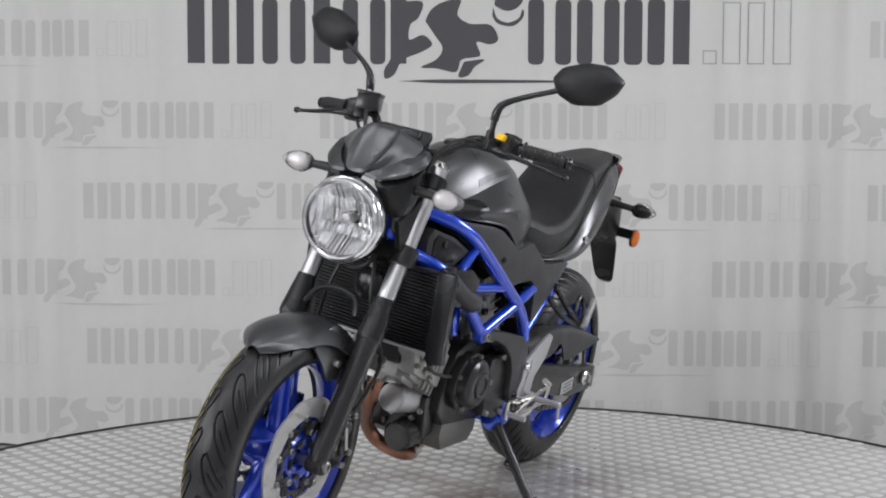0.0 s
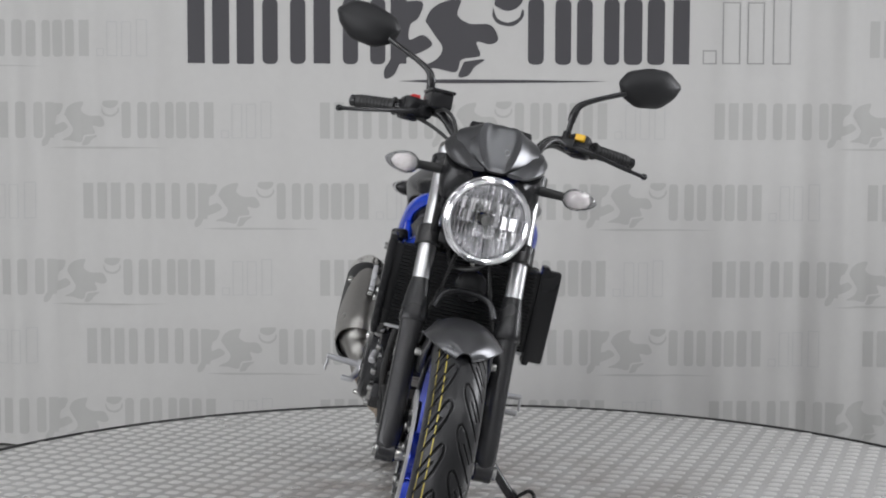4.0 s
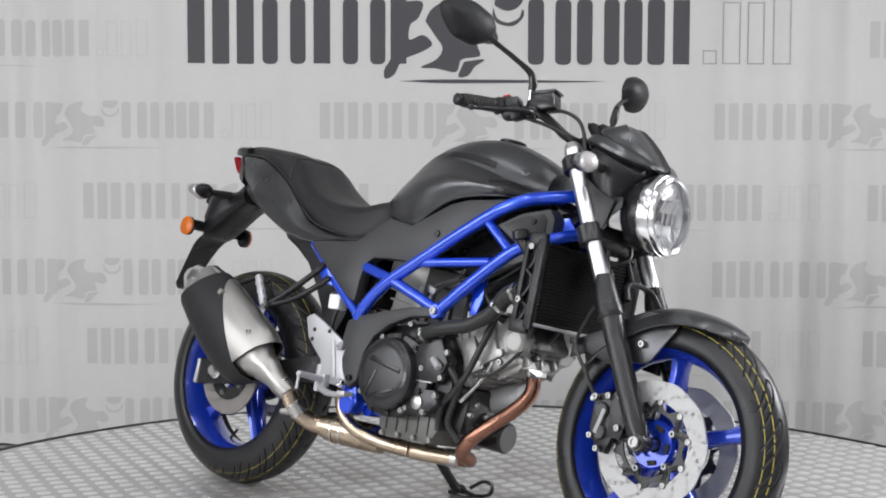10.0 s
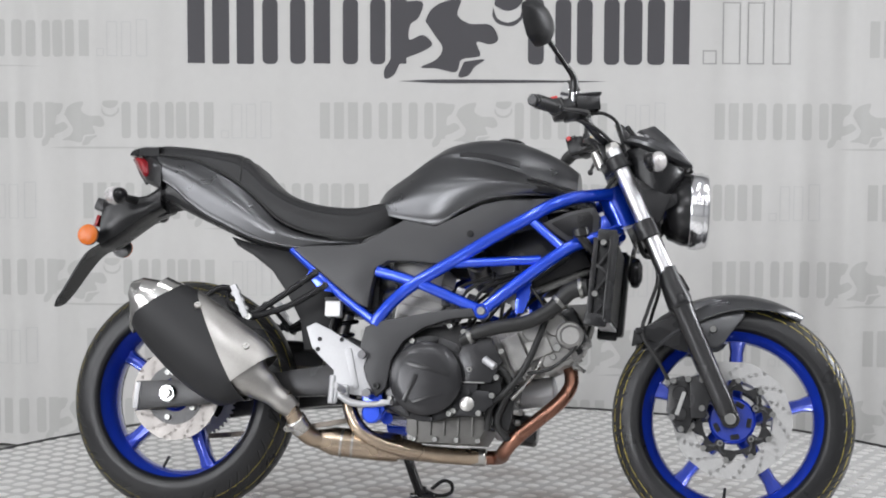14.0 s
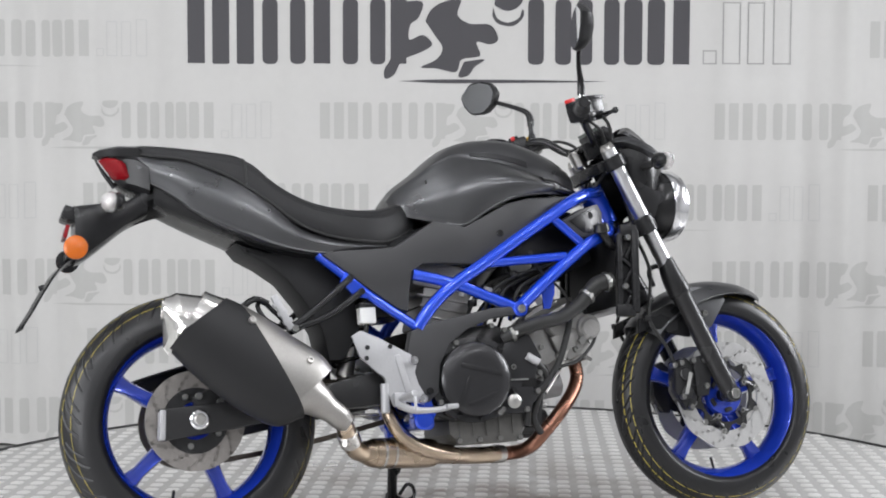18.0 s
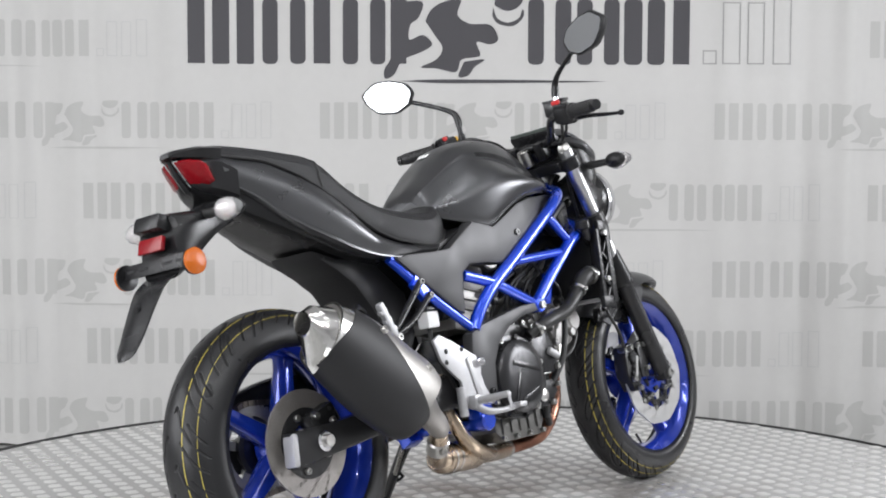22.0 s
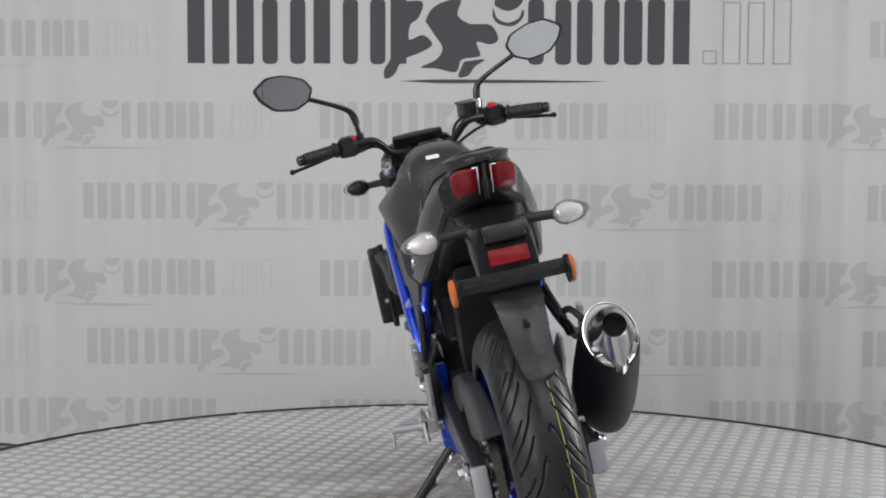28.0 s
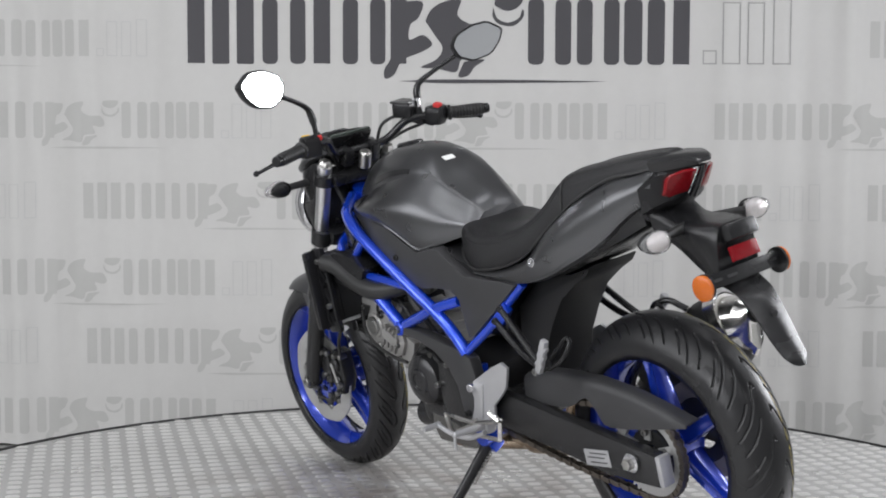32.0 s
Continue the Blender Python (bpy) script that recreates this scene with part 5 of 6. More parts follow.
for sy in (-1, 1):
    part("frame_joint", cyl((0.825, 0.140 * sy, 0.544), (0.825, 0.170 * sy, 0.544), 0.020, n=22, edge=0.004), FRAME_BLUE, bike)
    bolt((0.825, 0.172 * sy, 0.544), (0, sy, 0), 0.011, bike, ZINC, 0.006)
    part("frame_gusset", plate([(0.915, 0.625), (0.945, 0.640), (0.940, 0.585), (0.925, 0.545), (0.905, 0.545), (0.905, 0.60)], 0.128 * sy, 0.120 * sy, 0.002), FRAME_BLUE, bike)
    part("head_gusset", plate([(1.088, 0.800), (1.118, 0.812), (1.136, 0.782), (1.118, 0.752), (1.080, 0.742), (1.092, 0.770)], 0.075 * sy, 0.066 * sy, 0.002, lambda x, z, sy=sy: -sy * max(0, x - 1.06) * 0.3), FRAME_BLUE, bike)
    part("subframe_lug", plate([(0.375, 0.655), (0.425, 0.610), (0.430, 0.585), (0.395, 0.590), (0.360, 0.630)], 0.150 * sy, 0.132 * sy, 0.003), FRAME_BLUE, bike)
    bolt((0.385, 0.152 * sy, 0.637), (0, sy, 0), 0.009, bike, GLOSS_BLACK)
    bolt((0.412, 0.152 * sy, 0.603), (0, sy, 0), 0.009, bike, GLOSS_BLACK)
    # lower frame and pivot
    part("pivot_frame", plate([(0.528, 0.470), (0.560, 0.470), (0.572, 0.340), (0.585, 0.290), (0.570, 0.262), (0.530, 0.268), (0.522, 0.320), (0.545, 0.380)], 0.150 * sy, 0.110 * sy, 0.006), FRAME_BLUE, bike, "blue lower frame plate")
    part("pivot_knob", cyl((0.552, 0.105 * sy, 0.280), (0.552, 0.158 * sy, 0.280), 0.026, n=24, edge=0.005), FRAME_BLUE, bike)
    # cover of satin black plastic, its grazing sheen put into a greyer colour
    part("frame_cover", plate([(0.527, 0.497), (0.560, 0.512), (0.648, 0.530), (0.740, 0.548), (0.800, 0.552), (0.812, 0.530), (0.745, 0.522), (0.677, 0.498), (0.628, 0.462), (0.600, 0.415), (0.590, 0.345), (0.565, 0.322), (0.538, 0.335), (0.522, 0.400), (0.516, 0.450)], 0.168 * sy, 0.135 * sy, 0.006), SIDE_GREY, bike, "satin black frame cover round the engine, greyed for its sheen")
    bolt((0.566, 0.170 * sy, 0.348), (0, sy, 0), 0.009, bike, GLOSS_BLACK)
part("link_bar", tube([(0.58, -0.10, 0.27), (0.58, 0.10, 0.27)], 0.016, 14), FRAME_BLUE, bike)

# ---- engine ----
case = plate([(0.560, 0.300), (0.575, 0.440), (0.640, 0.500), (0.760, 0.515), (0.835, 0.485), (0.870, 0.430), (0.880, 0.330), (0.840, 0.285), (0.640, 0.270)], -0.120, 0.108, 0.012)
part("crankcase", case, ENGINE_BLACK, bike, "black engine crankcase")
sump = plate([(0.630, 0.300), (0.830, 0.300), (0.838, 0.250), (0.815, 0.212), (0.660, 0.212), (0.632, 0.240)], -0.105, 0.105, 0.008)
for k in range(5):
    box((0.66 + 0.036 * k, -0.106, 0.262), (0.006, 0.008, 0.060), 0.002, (0, 0, 0), sump)
part("oil_sump", sump, MOTTLED_ALLOY, bike, "dark mottled bare alloy oil sump")
for k in range(4):
    bolt((0.655 + 0.055 * k, -0.110, 0.222), (0, -1, 0), 0.007, bike)
rim_pts = [(0.692 + 0.118 * math.cos(a) * (1.0 if math.cos(a) < 0.4 else 1.10), 0.372 + 0.108 * math.sin(a)) for a in np.linspace(0, 2 * math.pi, 37)[:-1]]
part("clutch_flange", plate(rim_pts, -0.150, -0.115, 0.005), COVER_GREY, bike, "black engine side cover flange")
part("clutch_cover", lathe([(0.0008, -0.184), (0.060, -0.184), (0.082, -0.181), (0.092, -0.172), (0.096, -0.150), (0.096, -0.130), (0.0008, -0.130)], (0.690, 0, 0.372), 56), COVER_GREY, bike, "round dark grey clutch cover")
ribs = box((0.700, -0.1850, 0.395), (0.110, 0.003, 0.012), 0.001, (0, 14, 0))
box((0.655, -0.1850, 0.345), (0.012, 0.003, 0.075), 0.001, (0, 24, 0), ribs)
box((0.700, -0.1850, 0.322), (0.080, 0.003, 0.010), 0.001, (0, -18, 0), ribs)
part("cover_ribs", ribs, GLOSS_BLACK, bike)
for k in range(11):
    a = radians(15 + 32.7 * k)
    bolt((0.692 + 0.110 * math.cos(a), -0.152, 0.372 + 0.102 * math.sin(a)), (0, -1, 0), 0.0072, bike, ENGINE_BLACK if k % 3 else ZINC)
part("water_pump", plate([(0.775, 0.360), (0.855, 0.365), (0.880, 0.420), (0.850, 0.480), (0.790, 0.490), (0.765, 0.430)], -0.155, -0.110, 0.010), COVER_GREY, bike, "black water pump housing")
low = plate([(0.745, 0.350), (0.850, 0.348), (0.862, 0.315), (0.820, 0.280), (0.760, 0.282)], -0.150, -0.110, 0.008)
part("lower_cover", low, COVER_GREY, bike, "black lower engine cover")
part("cover_line", box((0.800, -0.1525, 0.366), (0.075, 0.004, 0.004), 0.001), ZINC, bike)
part("timing_plug", lathe([(0.0008, -0.156), (0.013, -0.156), (0.018, -0.153), (0.018, -0.145), (0.0008, -0.145)], (0.795, 0, 0.312), 28), STEEL, bike, "bright round timing plug")
for x, z in ((0.780, 0.492), (0.848, 0.488), (0.878, 0.445), (0.868, 0.380), (0.752, 0.286), (0.826, 0.290), (0.858, 0.335), (0.640, 0.505), (0.700, 0.512), (0.745, 0.505)):
    bolt((x, -0.156, z), (0, -1, 0), 0.0075, bike, ZINC if x > 0.74 else ENGINE_BLACK)
# left covers
flange = [(0.775 + 0.086 * math.cos(a), 0.402 + 0.080 * math.sin(a)) for a in np.linspace(0, 2 * math.pi, 31)[:-1]]
part("alternator_flange", plate(flange, 0.132, 0.104, 0.004), ENGINE_BLACK, bike, "black alternator cover flange")
part("alternator_cover", lathe([(0.0008, 0.166), (0.022, 0.166), (0.024, 0.170), (0.034, 0.170), (0.037, 0.164), (0.056, 0.161), (0.066, 0.152), (0.070, 0.130), (0.0008, 0.130)], (0.775, 0, 0.402), 48), COVER_GREY, bike, "round dark grey alternator cover")
for k in range(8):
    a = radians(20 + 45 * k)
    bolt((0.775 + 0.078 * math.cos(a), 0.134, 0.402 + 0.072 * math.sin(a)), (0, 1, 0), 0.0065, bike, ENGINE_BLACK if k % 2 else ZINC)
part("sprocket_cover", plate([(0.560, 0.300), (0.570, 0.420), (0.640, 0.470), (0.700, 0.460), (0.715, 0.380), (0.690, 0.300), (0.620, 0.280)], 0.150, 0.110, 0.012), ENGINE_BLACK, bike, "black sprocket cover")
for x, z in ((0.600, 0.300), (0.590, 0.420), (0.650, 0.462), (0.706, 0.400), (0.690, 0.310)):
    bolt((x, 0.154, z), (0, 1, 0), 0.008, bike)
# front cylinder, lying forward
CYL = Vector((0.90, 0, 0.42)).normalized()
turn_cyl = -math.degrees(math.atan2(CYL.z, CYL.x))


def lying(c, s, bm=None, edge=0.008):
    return box(c, s, edge, (0, turn_cyl, 0), bm)


front_cyl = lying((0.905, 0, 0.450), (0.110, 0.160, 0.135))
for k in range(4):
    lying((0.875 + 0.024 * k, 0, 0.436 + 0.0112 * k), (0.006, 0.172, 0.146), front_cyl, 0.002)
part("front_cylinder", front_cyl, CAST, bike, "bare alloy finned front cylinder")
head = lying((0.985, 0, 0.488), (0.080, 0.190, 0.140), None, 0.014)
lying((1.010, 0, 0.455), (0.060, 0.150, 0.080), head, 0.010)
cyl((1.040, -0.105, 0.497), (1.040, 0.105, 0.497), 0.034, n=28, edge=0.004, bm=head)
cyl((1.005, -0.098, 0.520), (1.005, 0.098, 0.520), 0.030, n=28, edge=0.004, bm=head)
for sy in (-1, 1):
    cyl((0.950, 0.085 * sy, 0.505), (0.950, 0.112 * sy, 0.505), 0.030, n=24, edge=0.004, bm=head)
    lying((0.965, 0.098 * sy, 0.462), (0.060, 0.022, 0.050), head, 0.006)
    lying((0.905, 0.090 * sy, 0.448), (0.050, 0.022, 0.090), head, 0.006)
part("front_cylinder_head", head, CAST, bike, "bare alloy cylinder head")
pair("head_cap", lathe([(0.0008, -0.110), (0.022, -0.110), (0.028, -0.105), (0.028, -0.100), (0.0008, -0.100)], (1.044, 0, 0.494), 24), CAST, bike)
side = plate([(1.075, 0.596), (1.020, 0.592), (0.963, 0.573), (0.905, 0.530), (0.895, 0.480), (0.918, 0.440), (0.990, 0.430), (1.062, 0.458), (1.085, 0.530)], 0.112, 0.060, 0.010)
cyl((1.020, 0.100, 0.520), (1.020, 0.120, 0.520), 0.036, n=28, edge=0.004, bm=side)
lying((0.955, 0.112, 0.490), (0.070, 0.018, 0.030), side, 0.005)
part("cylinder_side", side, CAST, bike, "bare alloy cylinder head flank")
for k in range(4):
    part("flank_rib", lying((0.932 + 0.016 * k, 0.114, 0.476 + 0.007 * k), (0.005, 0.010, 0.070), None, 0.002), CAST, bike)
part("cam_plug", lathe([(0.0008, 0.126), (0.016, 0.126), (0.018, 0.123), (0.026, 0.123), (0.028, 0.119), (0.0008, 0.119)], (1.020, 0, 0.520), 28), ZINC, bike, "dull round cam plug")
part("flank_bracket", plate([(1.030, 0.575), (1.070, 0.580), (1.082, 0.540), (1.060, 0.532)], 0.120, 0.110, 0.003), ENGINE_BLACK, bike, "black bracket on the cylinder head")
part("sensor_lead", tube([(1.060, 0.122, 0.560), (1.048, 0.130, 0.500), (1.000, 0.128, 0.462), (0.930, 0.128, 0.440), (0.880, 0.122, 0.430)], 0.0045, 8, 5), HOSE, bike)
for x, z in ((0.925, 0.470), (0.975, 0.560), (1.060, 0.570), (1.060, 0.480), (0.985, 0.440)):
    bolt((x, 0.115, z), (0, 1, 0), 0.0075, bike)
part("head_rail", box((0.735, 0.128, 0.522), (0.150, 0.020, 0.026), 0.006, (0, -9, 0)), ALLOY, bike, "bare alloy engine rail")
cover = lying((1.046, 0, 0.520), (0.044, 0.150, 0.105), None, 0.016)
part("front_cam_cover", cover, ENGINE_BLACK, bike, "black cam cover")
for sy in (-1, 1):
    for x, z in ((0.945, 0.425), (0.965, 0.530), (1.000, 0.440), (0.925, 0.515)):
        bolt((x, 0.096 * sy, z), (0, sy, 0), 0.0085, bike)
for y in (-0.066, -0.030, 0.034, 0.068):
    bolt((1.036, y, 0.428), (0.55, 0, -0.83), 0.0075, bike)
    part("head_rib", lying((1.004, y, 0.418), (0.066, 0.006, 0.020), None, 0.002), CAST, bike)
for sy in (-1, 1):
    part("spark_plug_cap", cyl((0.992, 0.078 * sy, 0.540), (0.984, 0.122 * sy, 0.556), 0.013, 0.010, n=16, edge=0.003), HOSE, bike, "black spark plug cap")
    part("plug_lead", tube([(0.984, 0.120 * sy, 0.556), (0.960, 0.132 * sy, 0.590), (0.920, 0.110 * sy, 0.640), (0.900, 0.070 * sy, 0.690)], 0.004, 8, 4), HOSE, bike)
    part("head_plug", cyl((1.012, 0.108 * sy, 0.462), (1.012, 0.122 * sy, 0.462), 0.012, n=6, edge=0.002), ZINC, bike)
for y in (-0.055, 0.0, 0.055):
    part("head_web", lying((1.036, y, 0.462), (0.030, 0.009, 0.058), None, 0.003), CAST, bike)
part("exhaust_flange", lying((1.046, -0.004, 0.430), (0.012, 0.082, 0.034), None, 0.005), ZINC, bike, "dull steel exhaust flange")
for y in (-0.038, 0.030):
    part("flange_stud", cyl((1.030, y, 0.436), (1.070, y, 0.414), 0.0052, n=10, edge=0.001), ZINC, bike, "zinc stud and nut")
part("sensor_lead", tube([(1.060, -0.060, 0.535), (1.068, -0.082, 0.500), (1.048, -0.104, 0.455), (0.998, -0.112, 0.410), (0.940, -0.118, 0.395)], 0.0045, 8, 5), HOSE, bike, "thin black sensor lead")
part("sensor_lead", tube([(1.082, 0.020, 0.540), (1.076, -0.016, 0.500), (1.062, -0.030, 0.470)], 0.0045, 8, 5), HOSE, bike)
part("lead_plug", box((1.058, -0.033, 0.464), (0.018, 0.016, 0.022), 0.003, (0, -25, 0)), SATIN_BLACK, bike)
part("cam_plug", cyl((1.062, -0.060, 0.503), (1.074, -0.060, 0.508), 0.013, n=18, edge=0.002), ZINC, bike)
part("oil_line", tube([(0.900, -0.108, 0.330), (0.935, -0.100, 0.372), (0.962, -0.096, 0.410), (0.975, -0.094, 0.440)], 0.006, 10, 4), STEEL, bike, "thin bare metal oil line")
rear_cyl = box((0.655, 0, 0.565), (0.130, 0.150, 0.130), 0.010, (0, 12, 0))
for k in range(4):
    box((0.660 - 0.006 * k, 0, 0.530 + 0.028 * k), (0.142, 0.162, 0.006), 0.002, (0, 12, 0), rear_cyl)
part("rear_cylinder", rear_cyl, CAST, bike, "bare alloy finned rear cylinder")
part("rear_cylinder_head", box((0.640, 0, 0.645), (0.140, 0.170, 0.070), 0.014, (0, 12, 0)), CAST, bike, "alloy rear cylinder head")
# block added only to keep the gap between the frame tubes dark
part("dark_gap_filler", box((0.945, 0, 0.700), (0.250, 0.130, 0.150), 0.014, (0, -22, 0)), SATIN_BLACK, bike, "black filler block behind the frame tubes")
part("air_box", box((0.800, 0, 0.770), (0.360, 0.200, 0.090), 0.020, (0, -16, 0)), SATIN_BLACK, bike, "black air box under the tank")
part("throttle_body", cyl((0.790, -0.05, 0.690), (0.790, 0.09, 0.650), 0.034, n=24, edge=0.004), ZINC, bike)
part("throttle_body", cyl((0.865, -0.09, 0.665), (0.885, 0.05, 0.640), 0.034, n=24, edge=0.004), ENGINE_BLACK, bike)
for k, (x, y, z) in enumerate(((0.72, -0.10, 0.57), (0.76, -0.11, 0.60), (0.87, -0.10, 0.60), (0.90, -0.11, 0.57), (0.84, -0.10, 0.64), (0.70, -0.09, 0.60))):
    part("connector", box((x, y, z), (0.022, 0.014, 0.018), 0.003, (10 * k, 20 * k, 0)), ALLOY if k % 2 else SATIN_BLACK, bike)
    part("connector", box((x - 0.01, -y, z + 0.01), (0.022, 0.014, 0.018), 0.003, (10 * k, 20 * k, 0)), ALLOY if k % 2 else SATIN_BLACK, bike)
for k in range(5):
    y = -0.09 - 0.012 * (k % 2)
    part("wiring", tube([(0.70 + 0.04 * k, y, 0.52), (0.74 + 0.035 * k, y - 0.01, 0.60), (0.83 + 0.03 * k, y, 0.64), (0.95 + 0.02 * k, y + 0.02, 0.66 + 0.01 * k)], 0.005, 8, 5), HOSE, bike)
    part("wiring", tube([(0.70 + 0.04 * k, -y, 0.52), (0.76 + 0.035 * k, -y + 0.01, 0.59), (0.86 + 0.03 * k, -y, 0.65), (1.00, -y - 0.02, 0.64 + 0.01 * k)], 0.005, 8, 5), HOSE, bike)
# coolant hoses
for c, way, r in (((0.800, -0.158, 0.482), (0.040, -0.010, 0.016), 0.0195), ((1.018, -0.156, 0.572), (0.030, 0, 0.030), 0.0215), ((1.072, -0.163, 0.607), (0.040, 0, 0.008), 0.0245)):
    c, way = Vector(c), Vector(way).normalized()
    part("hose_clamp", cyl(c - way * 0.005, c + way * 0.005, r + 0.0015, n=24, edge=0.001), ZINC, bike, "zinc hose clamp")
    bolt(c + Vector((0, -r - 0.004, 0)), (0, 0, 1), 0.006, bike)
part("coolant_hose", tube([(0.775, -0.150, 0.470), (0.815, -0.165, 0.490), (0.870, -0.168, 0.505), (0.940, -0.160, 0.520), (1.000, -0.155, 0.555), (1.045, -0.160, 0.600), (1.090, -0.165, 0.610)], [0.013, 0.017, 0.018, 0.018, 0.019, 0.022, 0.022], 16, 5), HOSE, bike, "thick black coolant hose")
part("oil_hose", tube([(0.985, -0.120, 0.545), (0.965, -0.130, 0.480), (0.930, -0.132, 0.400), (0.885, -0.125, 0.345), (0.850, -0.120, 0.310), (0.842, -0.110, 0.250)], 0.0085, 12, 5), HOSE, bike, "black hose down the engine")
part("oil_hose", tube([(0.860, -0.135, 0.420), (0.900, -0.125, 0.370), (0.880, -0.110, 0.320), (0.865, -0.100, 0.270), (0.890, -0.080, 0.230)], 0.009, 12, 5), HOSE, bike)
box_l = plate([(0.930, 0.700), (0.985, 0.735), (1.085, 0.742), (1.105, 0.700), (1.080, 0.650), (1.020, 0.640), (0.960, 0.655)], 0.178, 0.120, 0.012)
part("expansion_tank", box_l, SATIN_BLACK, bike, "black plastic coolant tank")
part("coolant_hose", tube([(0.830, 0.100, 0.650), (0.900, 0.150, 0.640), (0.960, 0.165, 0.650), (1.020, 0.165, 0.675), (1.080, 0.170, 0.704), (1.118, 0.180, 0.712)], 0.026, 16, 5), HOSE, bike, "thick black coolant hose")
part("hose_fitting", cyl((0.835, -0.158, 0.425), (0.865, -0.166, 0.405), 0.010, n=14, edge=0.002), ALLOY, bike)
part("oil_filter", cyl((0.865, 0.038, 0.262), (0.952, 0.040, 0.254), 0.040, n=32, edge=0.006), GLOSS_BLACK, bike, "black oil filter canister")
part("oil_cooler", cyl((0.850, 0.034, 0.340), (0.996, 0.026, 0.362), 0.037, n=36, edge=0.004), ALLOY, bike, "bare alloy cooler drum")
part("cooler_base", cyl((0.850, 0.030, 0.275), (0.880, 0.030, 0.270), 0.046, n=32, edge=0.004), ALLOY, bike)
part("engine_front", box((0.875, 0, 0.310), (0.060, 0.170, 0.120), 0.014, (0, 10, 0)), ENGINE_BLACK, bike)
for k in range(8):
    a = k * 0.8
    bolt((0.908, -0.07 + 0.02 * k, 0.300 + 0.03 * math.sin(k * 2.1)), (1, 0, 0), 0.0075, bike)

# ---- radiator ----
LEAN = 4.0


def slanted(c, s, edge=0.004, bm=None):
    return box(c, s, edge, (0, LEAN, 0), bm)


radiator = part("radiator", slanted((1.126, 0.004, 0.638), (0.030, 0.330, 0.196), 0.004), NEAR_BLACK, bike, "black finned radiator behind the fork")
for k in range(23):
    d = -0.092 + 0.0084 * k
    c = (1.144 + d * math.tan(radians(LEAN)), 0.004, 0.638 + d)
    bm = slanted(c, (0.008, 0.322, 0.0032), 0)
    part("radiator_fin", bm, FIN, radiator)
part("radiator_edge", slanted((1.116, 0.004, 0.537), (0.042, 0.335, 0.008), 0.002), ALLOY, radiator, "bare metal lower edge")
for sy in (-1, 1):
    shroud = bmesh.new()
    for c, s in (((1.148, 0.186 * sy, 0.630), (0.018, 0.016, 0.220)), ((1.102, 0.186 * sy, 0.632), (0.014, 0.012, 0.200))):
        slanted(c, s, 0.004, shroud)
    for k in range(6):
        z = 0.548 + 0.034 * k
        box((1.126 + (z - 0.63) * 0.13, 0.186 * sy, z), (0.046, 0.010, 0.008), 0.002, (0, 40 if k % 2 else -55, 0), shroud)
    slanted((1.136, 0.184 * sy, 0.738), (0.048, 0.018, 0.030), 0.005, shroud)
    slanted((1.112, 0.184 * sy, 0.528), (0.056, 0.018, 0.034), 0.008, shroud)
    slanted((1.140, 0.184 * sy, 0.632), (0.010, 0.022, 0.210), 0.004, shroud)
    part("radiator_shroud", shroud, SATIN_BLACK, bike, "black radiator side shroud")
    part("radiator_tank", slanted((1.124, 0.168 * sy + 0.002, 0.636), (0.040, 0.026, 0.200), 0.008), SATIN_BLACK, bike)
    bolt((1.128, 0.196 * sy, 0.718), (0, sy, 0), 0.008, bike)
    bolt((1.110, 0.196 * sy, 0.590), (0, sy, 0), 0.008, bike)
part("radiator_side_cover", slanted((1.150, 0.197, 0.634), (0.024, 0.050, 0.226), 0.010), SATIN_BLACK, bike, "black radiator side cover")
part("radiator_cap", cyl((1.070, -0.170, 0.735), (1.066, -0.174, 0.760), 0.022, 0.020, n=16, edge=0.004), SATIN_BLACK, bike, "black radiator cap")
part("cap_neck", tube([(1.068, -0.172, 0.738), (1.09, -0.165, 0.71), (1.115, -0.15, 0.70)], 0.012, 12, 3), SATIN_BLACK, bike)
part("horn", lathe([(0.001, 0.022), (0.020, 0.022), (0.036, 0.014), (0.040, 0.004), (0.036, -0.006), (0.012, -0.016), (0.001, -0.016)], (1.190, 0.012, 0.672), 32, (1, 0, 0)), GLOSS_BLACK, bike, "black horn disc")
part("horn_stay", tube([(1.185, 0.012, 0.69), (1.19, 0.005, 0.73), (1.205, 0, 0.76)], 0.006, 8, 3), STEEL, bike)

# ---- exhaust ----
part("front_header_pipe", tube([(1.018, 0.0, 0.455), (1.034, 0.0, 0.420), (1.038, -0.006, 0.375), (1.012, -0.026, 0.330), (0.960, -0.054, 0.280), (0.910, -0.064, 0.235), (0.880, -0.046, 0.202), (0.866, 0.000, 0.188), (0.846, 0.024, 0.184), (0.815, 0.020, 0.183)], 0.0185, 20, 5), COPPER_PIPE, bike, "heat-reddened front exhaust header")
part("header_flange", cyl((1.016, 0, 0.462), (1.030, 0, 0.432), 0.028, n=20, edge=0.004), STEEL, bike)
part("header_collar", cyl((0.822, 0.020, 0.183), (0.780, 0.010, 0.183), 0.0235, n=24, edge=0.004), STEEL, bike)
part("collector_pipe", tube([(0.800, 0.012, 0.183), (0.740, -0.006, 0.183), (0.680, -0.026, 0.186), (0.620, -0.040, 0.190)], 0.0215, 20, 4), PIPE, bike, "straw-tinted exhaust collector pipe")
part("rear_header_pipe", tube([(0.500, -0.062, 0.400), (0.478, -0.082, 0.345), (0.480, -0.098, 0.298), (0.505, -0.104, 0.248), (0.550, -0.096, 0.214), (0.620, -0.070, 0.194), (0.690, -0.036, 0.186)], 0.0190, 20, 5), PIPE, bike, "straw-tinted rear exhaust header")
